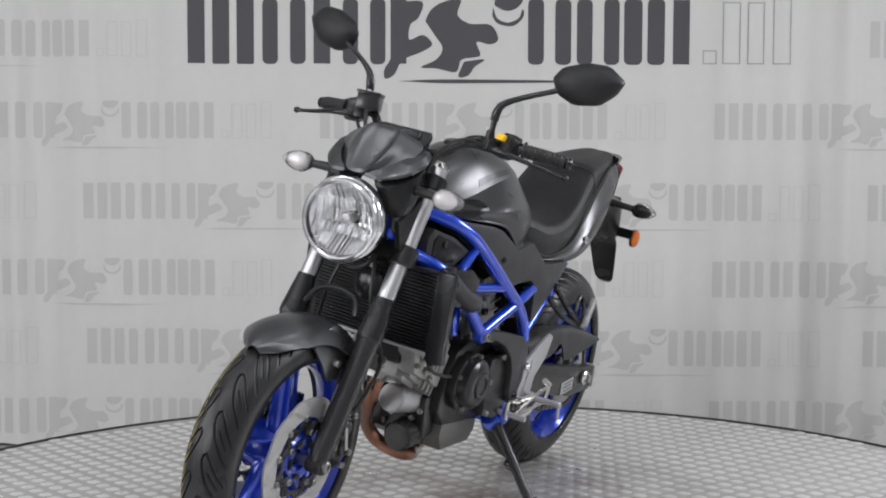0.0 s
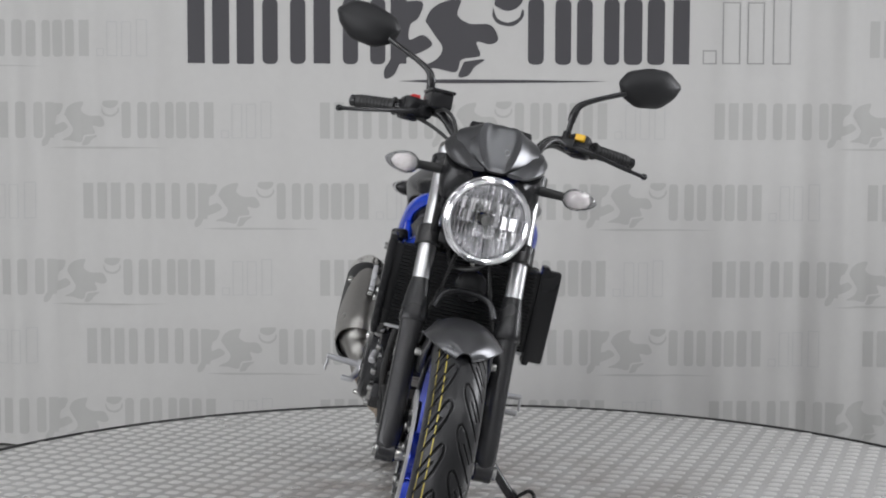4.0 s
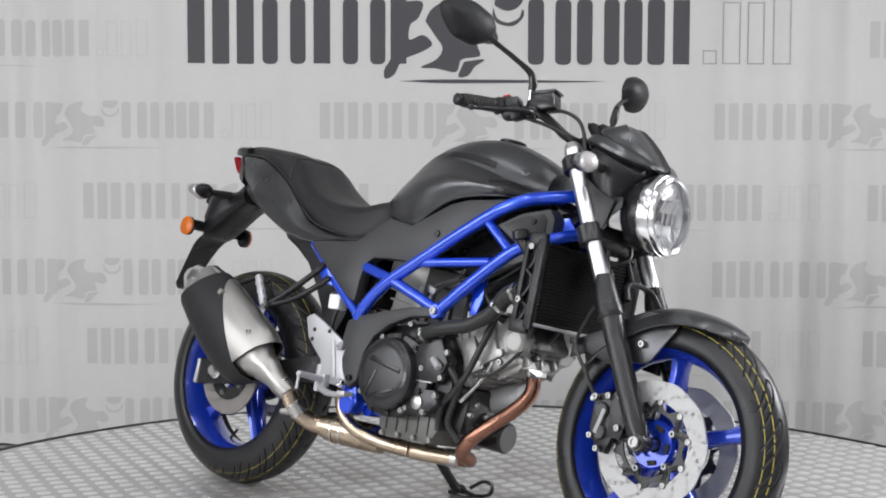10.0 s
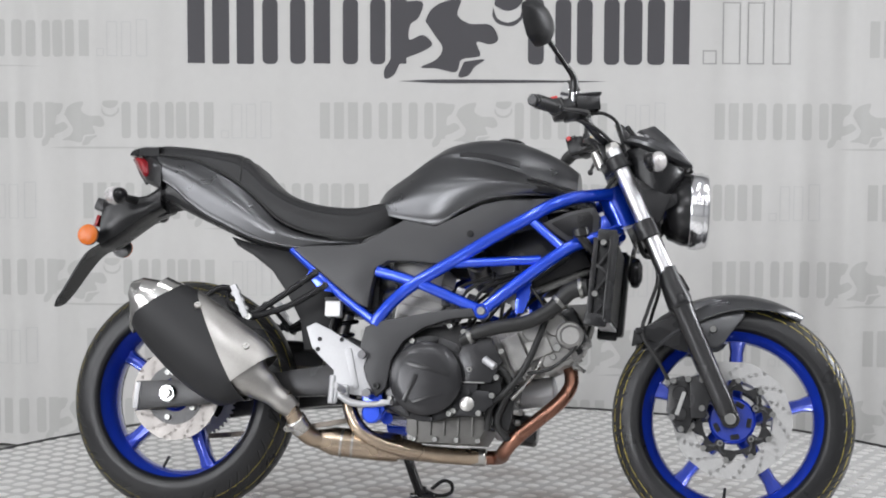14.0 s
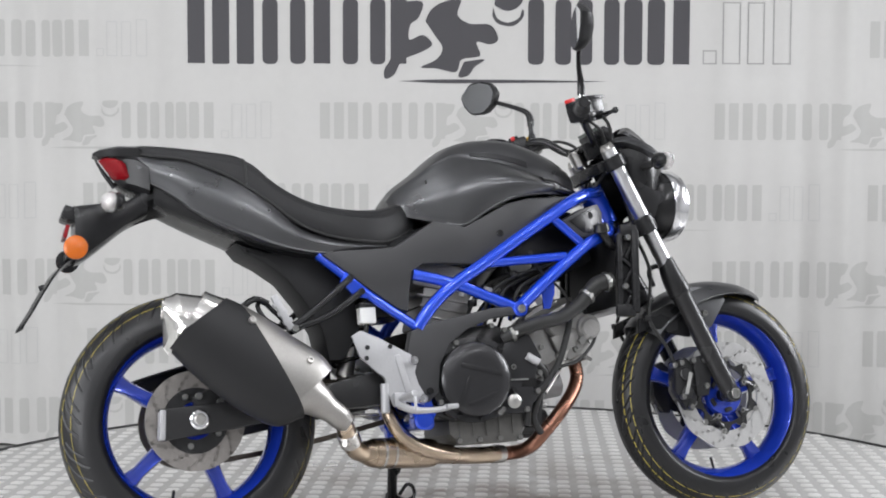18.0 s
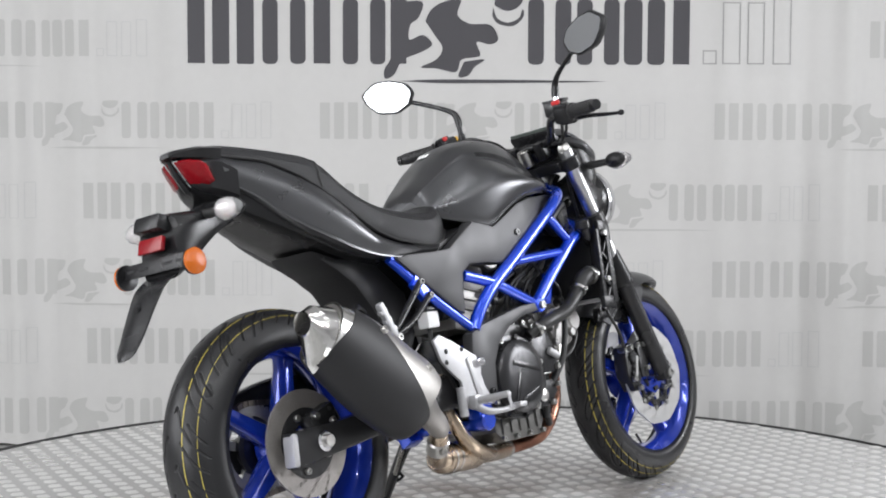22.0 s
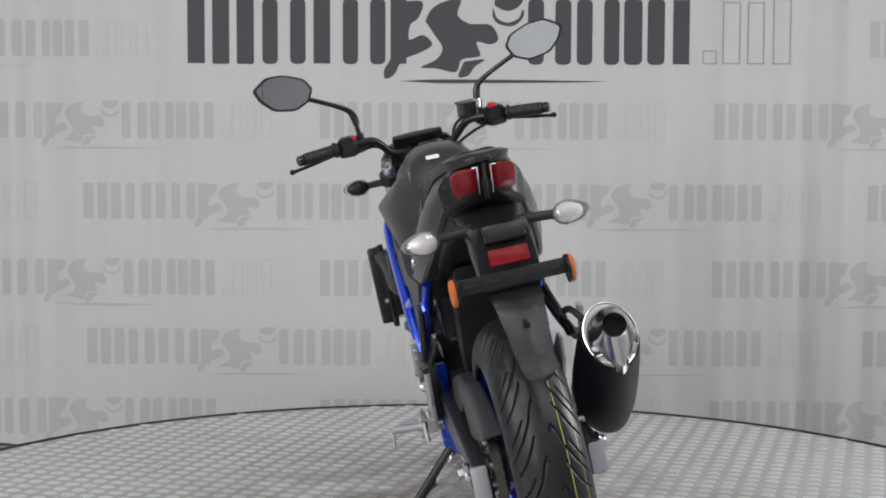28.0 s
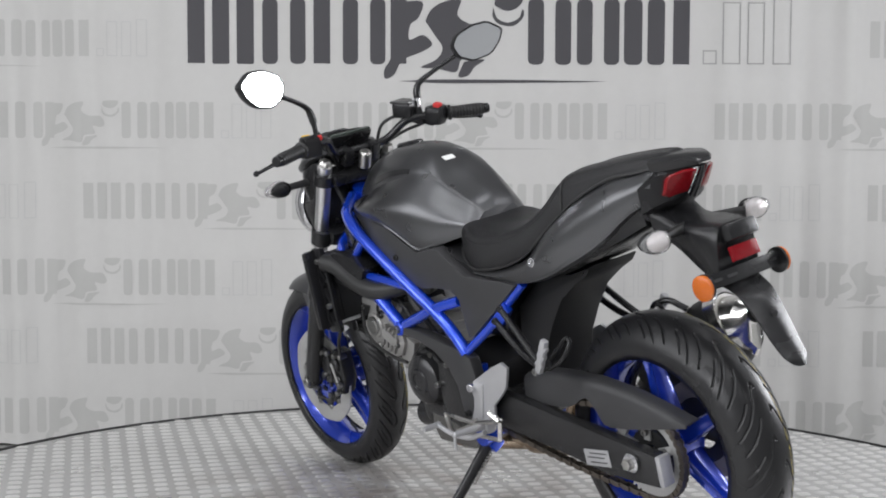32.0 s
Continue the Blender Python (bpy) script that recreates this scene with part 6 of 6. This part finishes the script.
part("catalyst", tube([(0.660, -0.034, 0.192), (0.610, -0.044, 0.196), (0.590, -0.048, 0.198), (0.450, -0.076, 0.206), (0.425, -0.084, 0.208), (0.400, -0.096, 0.212)], [0.022, 0.028, 0.037, 0.037, 0.032, 0.024], 24, 3), PIPE, bike, "tinted steel catalyst drum")
for x, y in ((0.490, -0.068), (0.462, -0.074)):
    part("weld_ring", cyl((x, y, 0.2035), (x - 0.006, y - 0.001, 0.2040), 0.0385, n=28), STEEL, bike)
part("link_pipe", tube([(0.420, -0.086, 0.208), (0.385, -0.112, 0.216), (0.362, -0.142, 0.240), (0.345, -0.166, 0.276), (0.325, -0.182, 0.315)], [0.024, 0.0235, 0.0225, 0.0225, 0.0225], 20, 5), PIPE, bike)
part("exhaust_clamp", cyl((0.368, -0.132, 0.232), (0.352, -0.156, 0.260), 0.027, n=24, edge=0.003), STEEL, bike, "steel exhaust clamp")
bolt((0.345, -0.170, 0.232), (-0.5, -0.8, 0), 0.008, bike, STEEL, 0.014)

def along(s, n, y):
    """A point of the muffler from its way along and above the axis."""
    return (0.83 * s + 0.56 * n, y, -0.56 * s + 0.83 * n)


MUF = [(along(0.1365, 0.428, -0.170), 0.0235, 0.0235), (along(0.108, 0.430, -0.179), 0.029, 0.028), (along(0.076, 0.434, -0.188), 0.034, 0.032), (along(0.046, 0.438, -0.196), 0.041, 0.037), (along(0.020, 0.440, -0.202), 0.059, 0.045),
       (along(-0.020, 0.427, -0.207), 0.092, 0.056), (along(-0.090, 0.423, -0.210), 0.099, 0.060), (along(-0.170, 0.425, -0.212), 0.099, 0.059), (along(-0.250, 0.429, -0.213), 0.091, 0.057), (along(-0.310, 0.430, -0.213), 0.078, 0.055), (along(-0.328, 0.431, -0.2135), 0.074, 0.054)]
UPW = Vector((0.56, 0, 0.83)).normalized()


def oval_ring(c, a, b, n=40, grow=0.0):
    c = Vector(c)
    return [c + UPW * math.cos(t) * (a + grow) + Vector((0, -1, 0)) * math.sin(t) * (b + grow) for t in (2 * math.pi * k / n for k in range(n))]


CAN = MUF[:2] + [(along(0.076, 0.432, -0.186), 0.030, 0.029), (along(0.046, 0.434, -0.193), 0.039, 0.035), (along(0.020, 0.432, -0.200), 0.047, 0.040), (along(-0.020, 0.425, -0.206), 0.082, 0.050)] + MUF[6:]
COVER = MUF[:3] + [(along(0.046, 0.440, -0.198), 0.056, 0.047), (along(0.020, 0.438, -0.204), 0.072, 0.051), (along(-0.020, 0.428, -0.208), 0.094, 0.055)] + MUF[6:]


def muffler_skin(grow, shield, run=MUF):
    centres = glide([c for c, a, b in run], 6)
    sizes = glide([(a, b, 0) for c, a, b in run], 6)
    bm = skin([oval_ring(c, s[0], s[1], 48, grow) for c, s in zip(centres, sizes)], cap=not shield)
    if shield:
        # its front edge runs aslant across the can
        bmesh.ops.bisect_plane(bm, geom=list(bm.verts) + list(bm.edges) + list(bm.faces), plane_co=(0.088, 0, 0.583), plane_no=(0.887, 0.0, 0.461), clear_outer=True)
        bmesh.ops.bisect_plane(bm, geom=list(bm.verts) + list(bm.edges) + list(bm.faces), plane_co=(0.212, 0, 0.284), plane_no=(0.66, 0.0, -0.75), clear_outer=True)
        bmesh.ops.bisect_plane(bm, geom=list(bm.verts) + list(bm.edges) + list(bm.faces), plane_co=CAP_LINE, plane_no=CAP_NORMAL, clear_inner=True)
        bmesh.ops.solidify(bm, geom=list(bm.faces), thickness=0.003)
    return bm


CAP_LINE, CAP_NORMAL = (0.022, 0, 0.560), (0.56, 0.0, -0.83)
muffler = part("muffler", muffler_skin(0.0, False, CAN), MUFFLER_STEEL, bike, "brushed steel muffler with a black heat shield")
part("heat_shield", muffler_skin(0.0045, True), SHIELD, muffler, "matt black heat shield")
UP_CAP = Vector((0.14, 0, 0.99)).normalized()


def cap_ring(c, a, b, n=40, point=0.0, back=0.0):
    ring = []
    for t in (2 * math.pi * k / n for k in range(n)):
        low = max(0.0, -math.cos(t))
        ring.append(Vector(c) + UP_CAP * math.cos(t) * a * (1 + point * low ** 2) + Vector((0, -1, 0)) * math.sin(t) * b * (1 - point * 1.6 * low) + Vector((1, 0, 0)) * back * abs(math.sin(t)))
    return ring


HOLE = (-0.083, -0.2155, 0.568)
cap_rings = [oval_ring((-0.024, -0.2133, 0.533), 0.0735, 0.0545), oval_ring((-0.034, -0.2135, 0.536), 0.0725, 0.0530), cap_ring((-0.066, -0.2145, 0.540), 0.066, 0.047, 40, 0.24, 0.012), cap_ring((-0.080, -0.2150, 0.545), 0.054, 0.038, 40, 0.26, 0.012),
             cap_ring(HOLE, 0.0285, 0.0285), cap_ring((-0.086, -0.2155, 0.569), 0.0265, 0.0265), cap_ring((-0.080, -0.2155, 0.566), 0.0245, 0.0245), cap_ring((-0.045, -0.2145, 0.552), 0.0240, 0.0240)]
part("muffler_end_cap", skin(cap_rings), POLISHED, muffler, "polished muffler end cap", 20)
sleeve = muffler_skin(0.0030, False)
bmesh.ops.delete(sleeve, geom=[f for f in sleeve.faces if len(f.verts) > 4], context="FACES")
bmesh.ops.bisect_plane(sleeve, geom=list(sleeve.verts) + list(sleeve.edges) + list(sleeve.faces), plane_co=CAP_LINE, plane_no=CAP_NORMAL, clear_outer=True)
bmesh.ops.solidify(sleeve, geom=list(sleeve.faces), thickness=0.002)
part("cap_sleeve", sleeve, POLISHED, muffler, "polished sleeve behind the end cap")
flare = muffler_skin(0.0050, False, COVER)
for co, no in (((0.088, 0, 0.583), (-0.887, 0.0, -0.461)), ((0.245, 0, 0.366), (0.60, 0.0, -0.80))):
    bmesh.ops.bisect_plane(flare, geom=list(flare.verts) + list(flare.edges) + list(flare.faces), plane_co=co, plane_no=no, clear_outer=True)
rolled = [e for e in flare.edges if e.is_boundary and all(0.60 * (v.co.x - 0.245) - 0.80 * (v.co.z - 0.366) > -0.002 for v in e.verts)]
bmesh.ops.holes_fill(flare, edges=rolled, sides=0)
bmesh.ops.solidify(flare, geom=list(flare.faces), thickness=0.003)
part("muffler_cover", flare, MUFFLER_STEEL, muffler, "satin steel cover with a flared lower edge")
# black disc over the pipe's closed end, for the darkness inside
part("tail_pipe_shade", skin([cap_ring((-0.0465, -0.2145, 0.5525), 0.0238, 0.0238), cap_ring((-0.0485, -0.2145, 0.5533), 0.0238, 0.0238)]), NEAR_BLACK, muffler)
for p in ((0.112, -0.262, 0.530), (0.245, -0.256, 0.430)):
    bolt(p, (0.2, -0.8, 0.35), 0.009, muffler, STEEL)
part("muffler_stay", tube([(0.100, -0.185, 0.565), (0.140, -0.165, 0.590), (0.175, -0.150, 0.580)], 0.008, 10, 3), SATIN_BLACK, bike)

# ---- swing arm, chain, rear suspension ----
arm_r = plate([(-0.092, 0.342), (-0.088, 0.266), (0.080, 0.285), (0.270, 0.310), (0.480, 0.325), (0.560, 0.340), (0.560, 0.400), (0.470, 0.410), (0.270, 0.372), (0.080, 0.352)], -0.135, -0.100, 0.006)
part("swing_arm", arm_r, ENGINE_BLACK, bike, "black box-section swing arm")
arm_l = plate([(-0.080, 0.335), (-0.072, 0.262), (0.090, 0.262), (0.250, 0.290), (0.480, 0.320), (0.560, 0.340), (0.560, 0.400), (0.450, 0.412), (0.270, 0.385), (0.050, 0.352)], 0.145, 0.108, 0.006)
part("swing_arm", arm_l, ENGINE_BLACK, bike, "black box-section swing arm")
part("swing_bridge", box((0.440, 0, 0.365), (0.090, 0.220, 0.080), 0.012), ENGINE_BLACK, bike)
pl = box((0.120, 0.1465, 0.300), (0.085, 0.002, 0.040), 0.0005, (0, 6, 0))
part("data_plate", pl, ALLOY, bike, "small metal data label")
for k in range(3):
    part("print_bar", box((0.115 + 0.008 * (k % 2), 0.1482, 0.312 - 0.011 * k), (0.058, 0.001, 0.0024), 0, (0, 6, 0)), NEAR_BLACK, bike)
for sy, y in ((-1, -0.138), (1, 0.149)):
    part("axle_nut", cyl((0, y - 0.004 * sy, 0.312), (0, y + 0.010 * sy, 0.312), 0.023, n=28, edge=0.004), CHROME, bike, "bright rear axle nut")
    part("axle_end", cyl((0, y, 0.312), (0, y + 0.022 * sy, 0.312), 0.014, n=6 if sy > 0 else 20, edge=0.002), STEEL, bike)
    part("chain_adjuster", box((-0.086, y - 0.016 * sy, 0.304), (0.016, 0.036, 0.072), 0.006, (0, 4, 0)), ALLOY, bike, "bare alloy chain adjuster block")
part("rear_axle", cyl((0, -0.14, 0.312), (0, 0.15, 0.312), 0.011, n=20), STEEL, bike)
part("rear_caliper", box((0.035, -0.098, 0.360), (0.085, 0.036, 0.050), 0.012, (0, -20, 0)), ENGINE_BLACK, bike, "black rear brake caliper")
bolt((0.005, -0.118, 0.368), (0, -1, 0), 0.009, bike)
bolt((0.055, -0.118, 0.352), (0, -1, 0), 0.009, bike)


rear_gear = star((0, 0.092, 0.312), 0.104, 46, 0.007, 0.078, 0.004)
for k in range(5):
    a = radians(72 * k + 20)
    box((0.060 * math.cos(a), 0.092, 0.312 + 0.060 * math.sin(a)), (0.052, 0.007, 0.020), 0.002, (0, -math.degrees(a), 0), rear_gear)
part("rear_sprocket", rear_gear, DISC_STEEL, bike, "bright zinc-plated rear sprocket")
part("sprocket_carrier", lathe([(0.022, 0.060), (0.060, 0.060), (0.066, 0.070), (0.060, 0.088), (0.022, 0.088)], R_AXLE, 40), ENGINE_BLACK, bike)
for k in range(5):
    a = radians(72 * k + 20)
    bolt((0.055 * math.cos(a), 0.098, 0.312 + 0.055 * math.sin(a)), (0, 1, 0), 0.009, bike)


def chain():
    c0, r0, c1, r1 = Vector((0, 0, 0.312)), 0.106, Vector((0.585, 0, 0.345)), 0.042
    path = []
    d = (c1 - c0).normalized()
    up = Vector((-d.z, 0, d.x))
    lift = math.asin((r0 - r1) / (c1 - c0).length)
    for k in range(41):
        a = math.pi / 2 - lift + (math.pi + 2 * lift) * k / 40
        path.append(c0 + (d * math.cos(a) + up * math.sin(a)) * r0)
    for k in range(1, 35):
        path.append((c0 + (d * math.cos(-math.pi / 2 + lift) + up * math.sin(-math.pi / 2 + lift)) * r0).lerp(c1 + (d * math.cos(-math.pi / 2 + lift) + up * math.sin(-math.pi / 2 + lift)) * r1, k / 35) - Vector((0, 0, 0.012 * math.sin(math.pi * k / 35))))
    for k in range(13):
        a = -math.pi / 2 + lift + (math.pi - 2 * lift) * k / 12
        path.append(c1 + (d * math.cos(a) + up * math.sin(a)) * r1)
    for k in range(1, 35):
        path.append((c1 + (d * math.cos(math.pi / 2 - lift) + up * math.sin(math.pi / 2 - lift)) * r1).lerp(c0 + (d * math.cos(math.pi / 2 - lift) + up * math.sin(math.pi / 2 - lift)) * r0, k / 35))
    bm = bmesh.new()
    for i, p in enumerate(path):
        q = path[(i + 1) % len(path)]
        mid, way = (p + q) / 2, q - p
        a = -math.degrees(math.atan2(way.z, way.x))
        for y in ((0.086, 0.098) if i % 2 else (0.083, 0.101)):
            box((mid.x, y, mid.z), (way.length * 1.25, 0.0022, 0.013), 0, (0, a, 0), bm)
        box((p.x, 0.092, p.z), (0.009, 0.016, 0.009), 0, (0, a, 0), bm)
    return bm


part("drive_chain", chain(), CHAIN, bike, "oiled roller chain")
rings = []
for x, zt, zb in glide([(0.390, 0.456, 0.404), (0.300, 0.472, 0.392), (0.220, 0.475, 0.402), (0.168, 0.475, 0.430), (0.138, 0.473, 0.408), (0.110, 0.470, 0.372), (0.050, 0.462, 0.372), (0.000, 0.453, 0.379), (-0.080, 0.433, 0.392), (-0.152, 0.412, 0.405)], 3):
    h = zt - zb
    outer = [(0.074, zt + 0.003), (0.098, zt + 0.002), (0.108, zt - 0.06 * h), (0.113, zt - 0.20 * h), (0.116, zt - 0.60 * h), (0.117, zb)]
    rings.append([(x, y, z) for y, z in outer] + [(x, y - 0.005, z - (0.004 if k < 3 else 0)) for k, (y, z) in list(enumerate(outer))[::-1]])
guard = skin(rings)
part("chain_guard", guard, SIDE_GREY, bike, "dark grey plastic chain guard")
spring = []
for k in range(100):
    a = 2 * math.pi * 6 * k / 99
    p = Vector((0.400, 0.0, 0.420)).lerp(Vector((0.455, 0.0, 0.630)), k / 99)
    spring.append(p + Vector((math.cos(a) * 0.034, math.sin(a) * 0.034, 0)))
part("shock_spring", tube(spring, 0.0055, 8, 1), GLOSS_BLACK, bike, "black coil spring")
part("shock_body", cyl((0.395, 0, 0.400), (0.460, 0, 0.650), 0.022, n=20, edge=0.004), STEEL, bike)
part("rear_brake_reservoir", box((0.430, -0.118, 0.545), (0.042, 0.036, 0.042), 0.006), WHITE, bike, "milky plastic brake fluid bottle")
part("reservoir_lid", box((0.430, -0.118, 0.570), (0.046, 0.040, 0.012), 0.004), SATIN_BLACK, bike)
part("reservoir_hose", tube([(0.430, -0.118, 0.525), (0.425, -0.122, 0.49), (0.440, -0.130, 0.43), (0.470, -0.135, 0.37)], 0.006, 8, 4), HOSE, bike)
part("battery_box", box((0.490, 0, 0.600), (0.110, 0.200, 0.120), 0.012), SATIN_BLACK, bike, "black battery box")

# rider and pillion rests
for sy in (-1, 1):
    heel = plate([(0.374, 0.492), (0.398, 0.504), (0.440, 0.486), (0.490, 0.458), (0.520, 0.442), (0.538, 0.424), (0.530, 0.395), (0.538, 0.365), (0.556, 0.334), (0.548, 0.316), (0.526, 0.322), (0.492, 0.326), (0.470, 0.318), (0.456, 0.350), (0.452, 0.385), (0.420, 0.412), (0.392, 0.440)], 0.172 * sy, 0.163 * sy, 0.002)
    box((0.500, 0.170 * sy, 0.390), (0.018, 0.014, 0.105), 0.005, (0, -14, 0), heel)
    hanger = part("foot_peg_hanger", heel, ALLOY, bike, "bare alloy foot peg hanger")
    # holes shown by black discs on the plate, as dark as their inside
    for x, z in ((0.412, 0.462), (0.408, 0.436), (0.470, 0.462)) if sy < 0 else ():
        part("hanger_hole_shade", cyl((x, 0.1715 * sy, z), (x, 0.1735 * sy, z), 0.006, n=12), NEAR_BLACK, hanger)
    bolt((0.526, 0.176 * sy, 0.425), (0, sy, 0), 0.012, hanger, CHROME)
    bolt((0.544, 0.176 * sy, 0.330), (0, sy, 0), 0.012, hanger, CHROME)
    peg = cyl((0.484, 0.172 * sy, 0.332), (0.490, 0.282 * sy, 0.340), 0.0095, 0.0080, n=14, edge=0.003)
    tube([(0.490, 0.276 * sy, 0.338), (0.491, 0.279 * sy, 0.318), (0.491, 0.280 * sy, 0.300)], 0.004, 8, 2, peg)
    box((0.482, 0.180 * sy, 0.331), (0.030, 0.024, 0.034), 0.006, (0, 0, 0), peg)
    part("foot_peg", peg, ALLOY, bike, "ribbed alloy foot peg")
    # folded pillion rest on its tubular bracket
    part("pillion_bracket", tube([(0.386, 0.150 * sy, 0.636), (0.300, 0.165 * sy, 0.570), (0.225, 0.180 * sy, 0.520), (0.195, 0.182 * sy, 0.530)], 0.0085, 12, 4), SATIN_BLACK, bike, "black tubular pillion peg bracket")
    part("pillion_bracket", tube([(0.412, 0.150 * sy, 0.602), (0.320, 0.165 * sy, 0.545), (0.225, 0.180 * sy, 0.512)], 0.0085, 12, 4), SATIN_BLACK, bike)
    part("pillion_hoop", tube([(0.225, 0.165 * sy, 0.520), (0.190, 0.150 * sy, 0.560), (0.165, 0.145 * sy, 0.585), (0.150, 0.150 * sy, 0.575), (0.165, 0.165 * sy, 0.540), (0.205, 0.175 * sy, 0.515)], 0.006, 10, 4), SATIN_BLACK, bike)
    rest = box((0.200, 0.196 * sy, 0.552), (0.018, 0.016, 0.092), 0.005, (0, -26, 0))
    for z in (-0.024, 0.0, 0.024):
        box((0.200 - 0.49 * z, 0.196 * sy, 0.552 + 0.88 * z), (0.024, 0.012, 0.010), 0.002, (0, -26, 0), rest)
    part("pillion_peg", rest, ALLOY, bike, "folded alloy pillion peg")
    bolt((0.228, 0.198 * sy, 0.512), (0, sy, 0), 0.009, bike)
pedal = tube([(0.478, -0.185, 0.320), (0.510, -0.195, 0.303), (0.560, -0.205, 0.300), (0.600, -0.210, 0.304)], [0.010, 0.009, 0.007, 0.007], 12, 4)
box((0.603, -0.214, 0.306), (0.028, 0.034, 0.012), 0.003, (0, 0, 0), pedal)
part("brake_pedal", pedal, ALLOY, bike, "bare alloy brake pedal")
part("brake_cylinder", cyl((0.450, -0.165, 0.300), (0.452, -0.165, 0.372), 0.011, n=14, edge=0.002), ALLOY, bike)
shift = tube([(0.470, 0.200, 0.322), (0.530, 0.205, 0.300), (0.600, 0.208, 0.300), (0.655, 0.212, 0.318)], 0.0065, 10, 4)
tube([(0.655, 0.205, 0.318), (0.655, 0.255, 0.318)], 0.0075, 10, 1, shift)
part("shift_lever", shift, ALLOY, bike, "bare alloy gear lever")
rod = tube([(0.640, 0.190, 0.345), (0.560, 0.195, 0.338), (0.500, 0.195, 0.350)], 0.0045, 8, 3)
tube([(0.640, 0.190, 0.345), (0.632, 0.188, 0.295)], 0.006, 8, 1, rod)
part("shift_linkage", rod, STEEL, bike)
PEG = [(x, 0.200, z) for x, z in ((0.588, 0.308), (0.400, 0.362), (0.412, 0.312), (0.436, 0.378), (0.584, 0.348), (0.493, 0.343))]
brace = tube([PEG[0], PEG[5], PEG[1]], 0.0065, 10, 2)
tube([PEG[1], PEG[2]], 0.0065, 10, 1, brace)
tube([PEG[0], PEG[2]], 0.0055, 10, 1, brace)
tube([PEG[4], PEG[5]], 0.0050, 10, 1, brace)
tube([PEG[3], PEG[1]], 0.0090, 10, 1, brace)
part("peg_bracket", brace, POLISHED, bike, "bare alloy peg and lever bracket")

# side stand, resting on the deck
stand = tube([(0.560, 0.130, 0.255), (0.566, 0.170, 0.215), (0.582, 0.250, 0.130), (0.594, 0.302, 0.078)], [0.017, 0.0145, 0.0135, 0.014], 14, 4)
box((0.600, 0.316, 0.0690), (0.070, 0.050, 0.011), 0.003, (-12.5, 0, 0), stand)
box((0.594, 0.306, 0.082), (0.034, 0.030, 0.026), 0.006, (-40, 0, 0), stand)
tube([(0.604, 0.300, 0.088), (0.640, 0.322, 0.074), (0.672, 0.345, 0.083), (0.672, 0.352, 0.108), (0.650, 0.338, 0.116), (0.622, 0.318, 0.092)], 0.0055, 8, 3, stand)
tube([(0.572, 0.205, 0.180), (0.588, 0.196, 0.160), (0.586, 0.226, 0.148)], 0.0045, 8, 2, stand)
part("side_stand", stand, GLOSS_BLACK, bike, "black side stand folded out")
part("stand_bracket", box((0.560, 0.125, 0.262), (0.055, 0.040, 0.050), 0.008, (-30, 0, 0)), FRAME_BLUE, bike, "blue side stand bracket")
coil = []
for k in range(60):
    a = 2 * math.pi * 10 * k / 59
    p = Vector((0.545, 0.140, 0.236)).lerp(Vector((0.560, 0.196, 0.172)), k / 59)
    coil.append(p + Vector((math.cos(a) * 0.006, 0, math.sin(a) * 0.006)))
part("stand_spring", tube(coil, 0.002, 6, 1), STEEL, bike)


# ---- what moves ----


def motions():
    steps = [k * 0.5 for k in range(65)]
    walk(platform, [(t, pose(0, 0, 0, 0, 0, TURN_START + TURN_RATE * t)) for t in steps])
    walk(bike, [(t, pose(0, 0, 0, 0, 0, TURN_START + TURN_RATE * t) @ STAND) for t in steps])


motions()
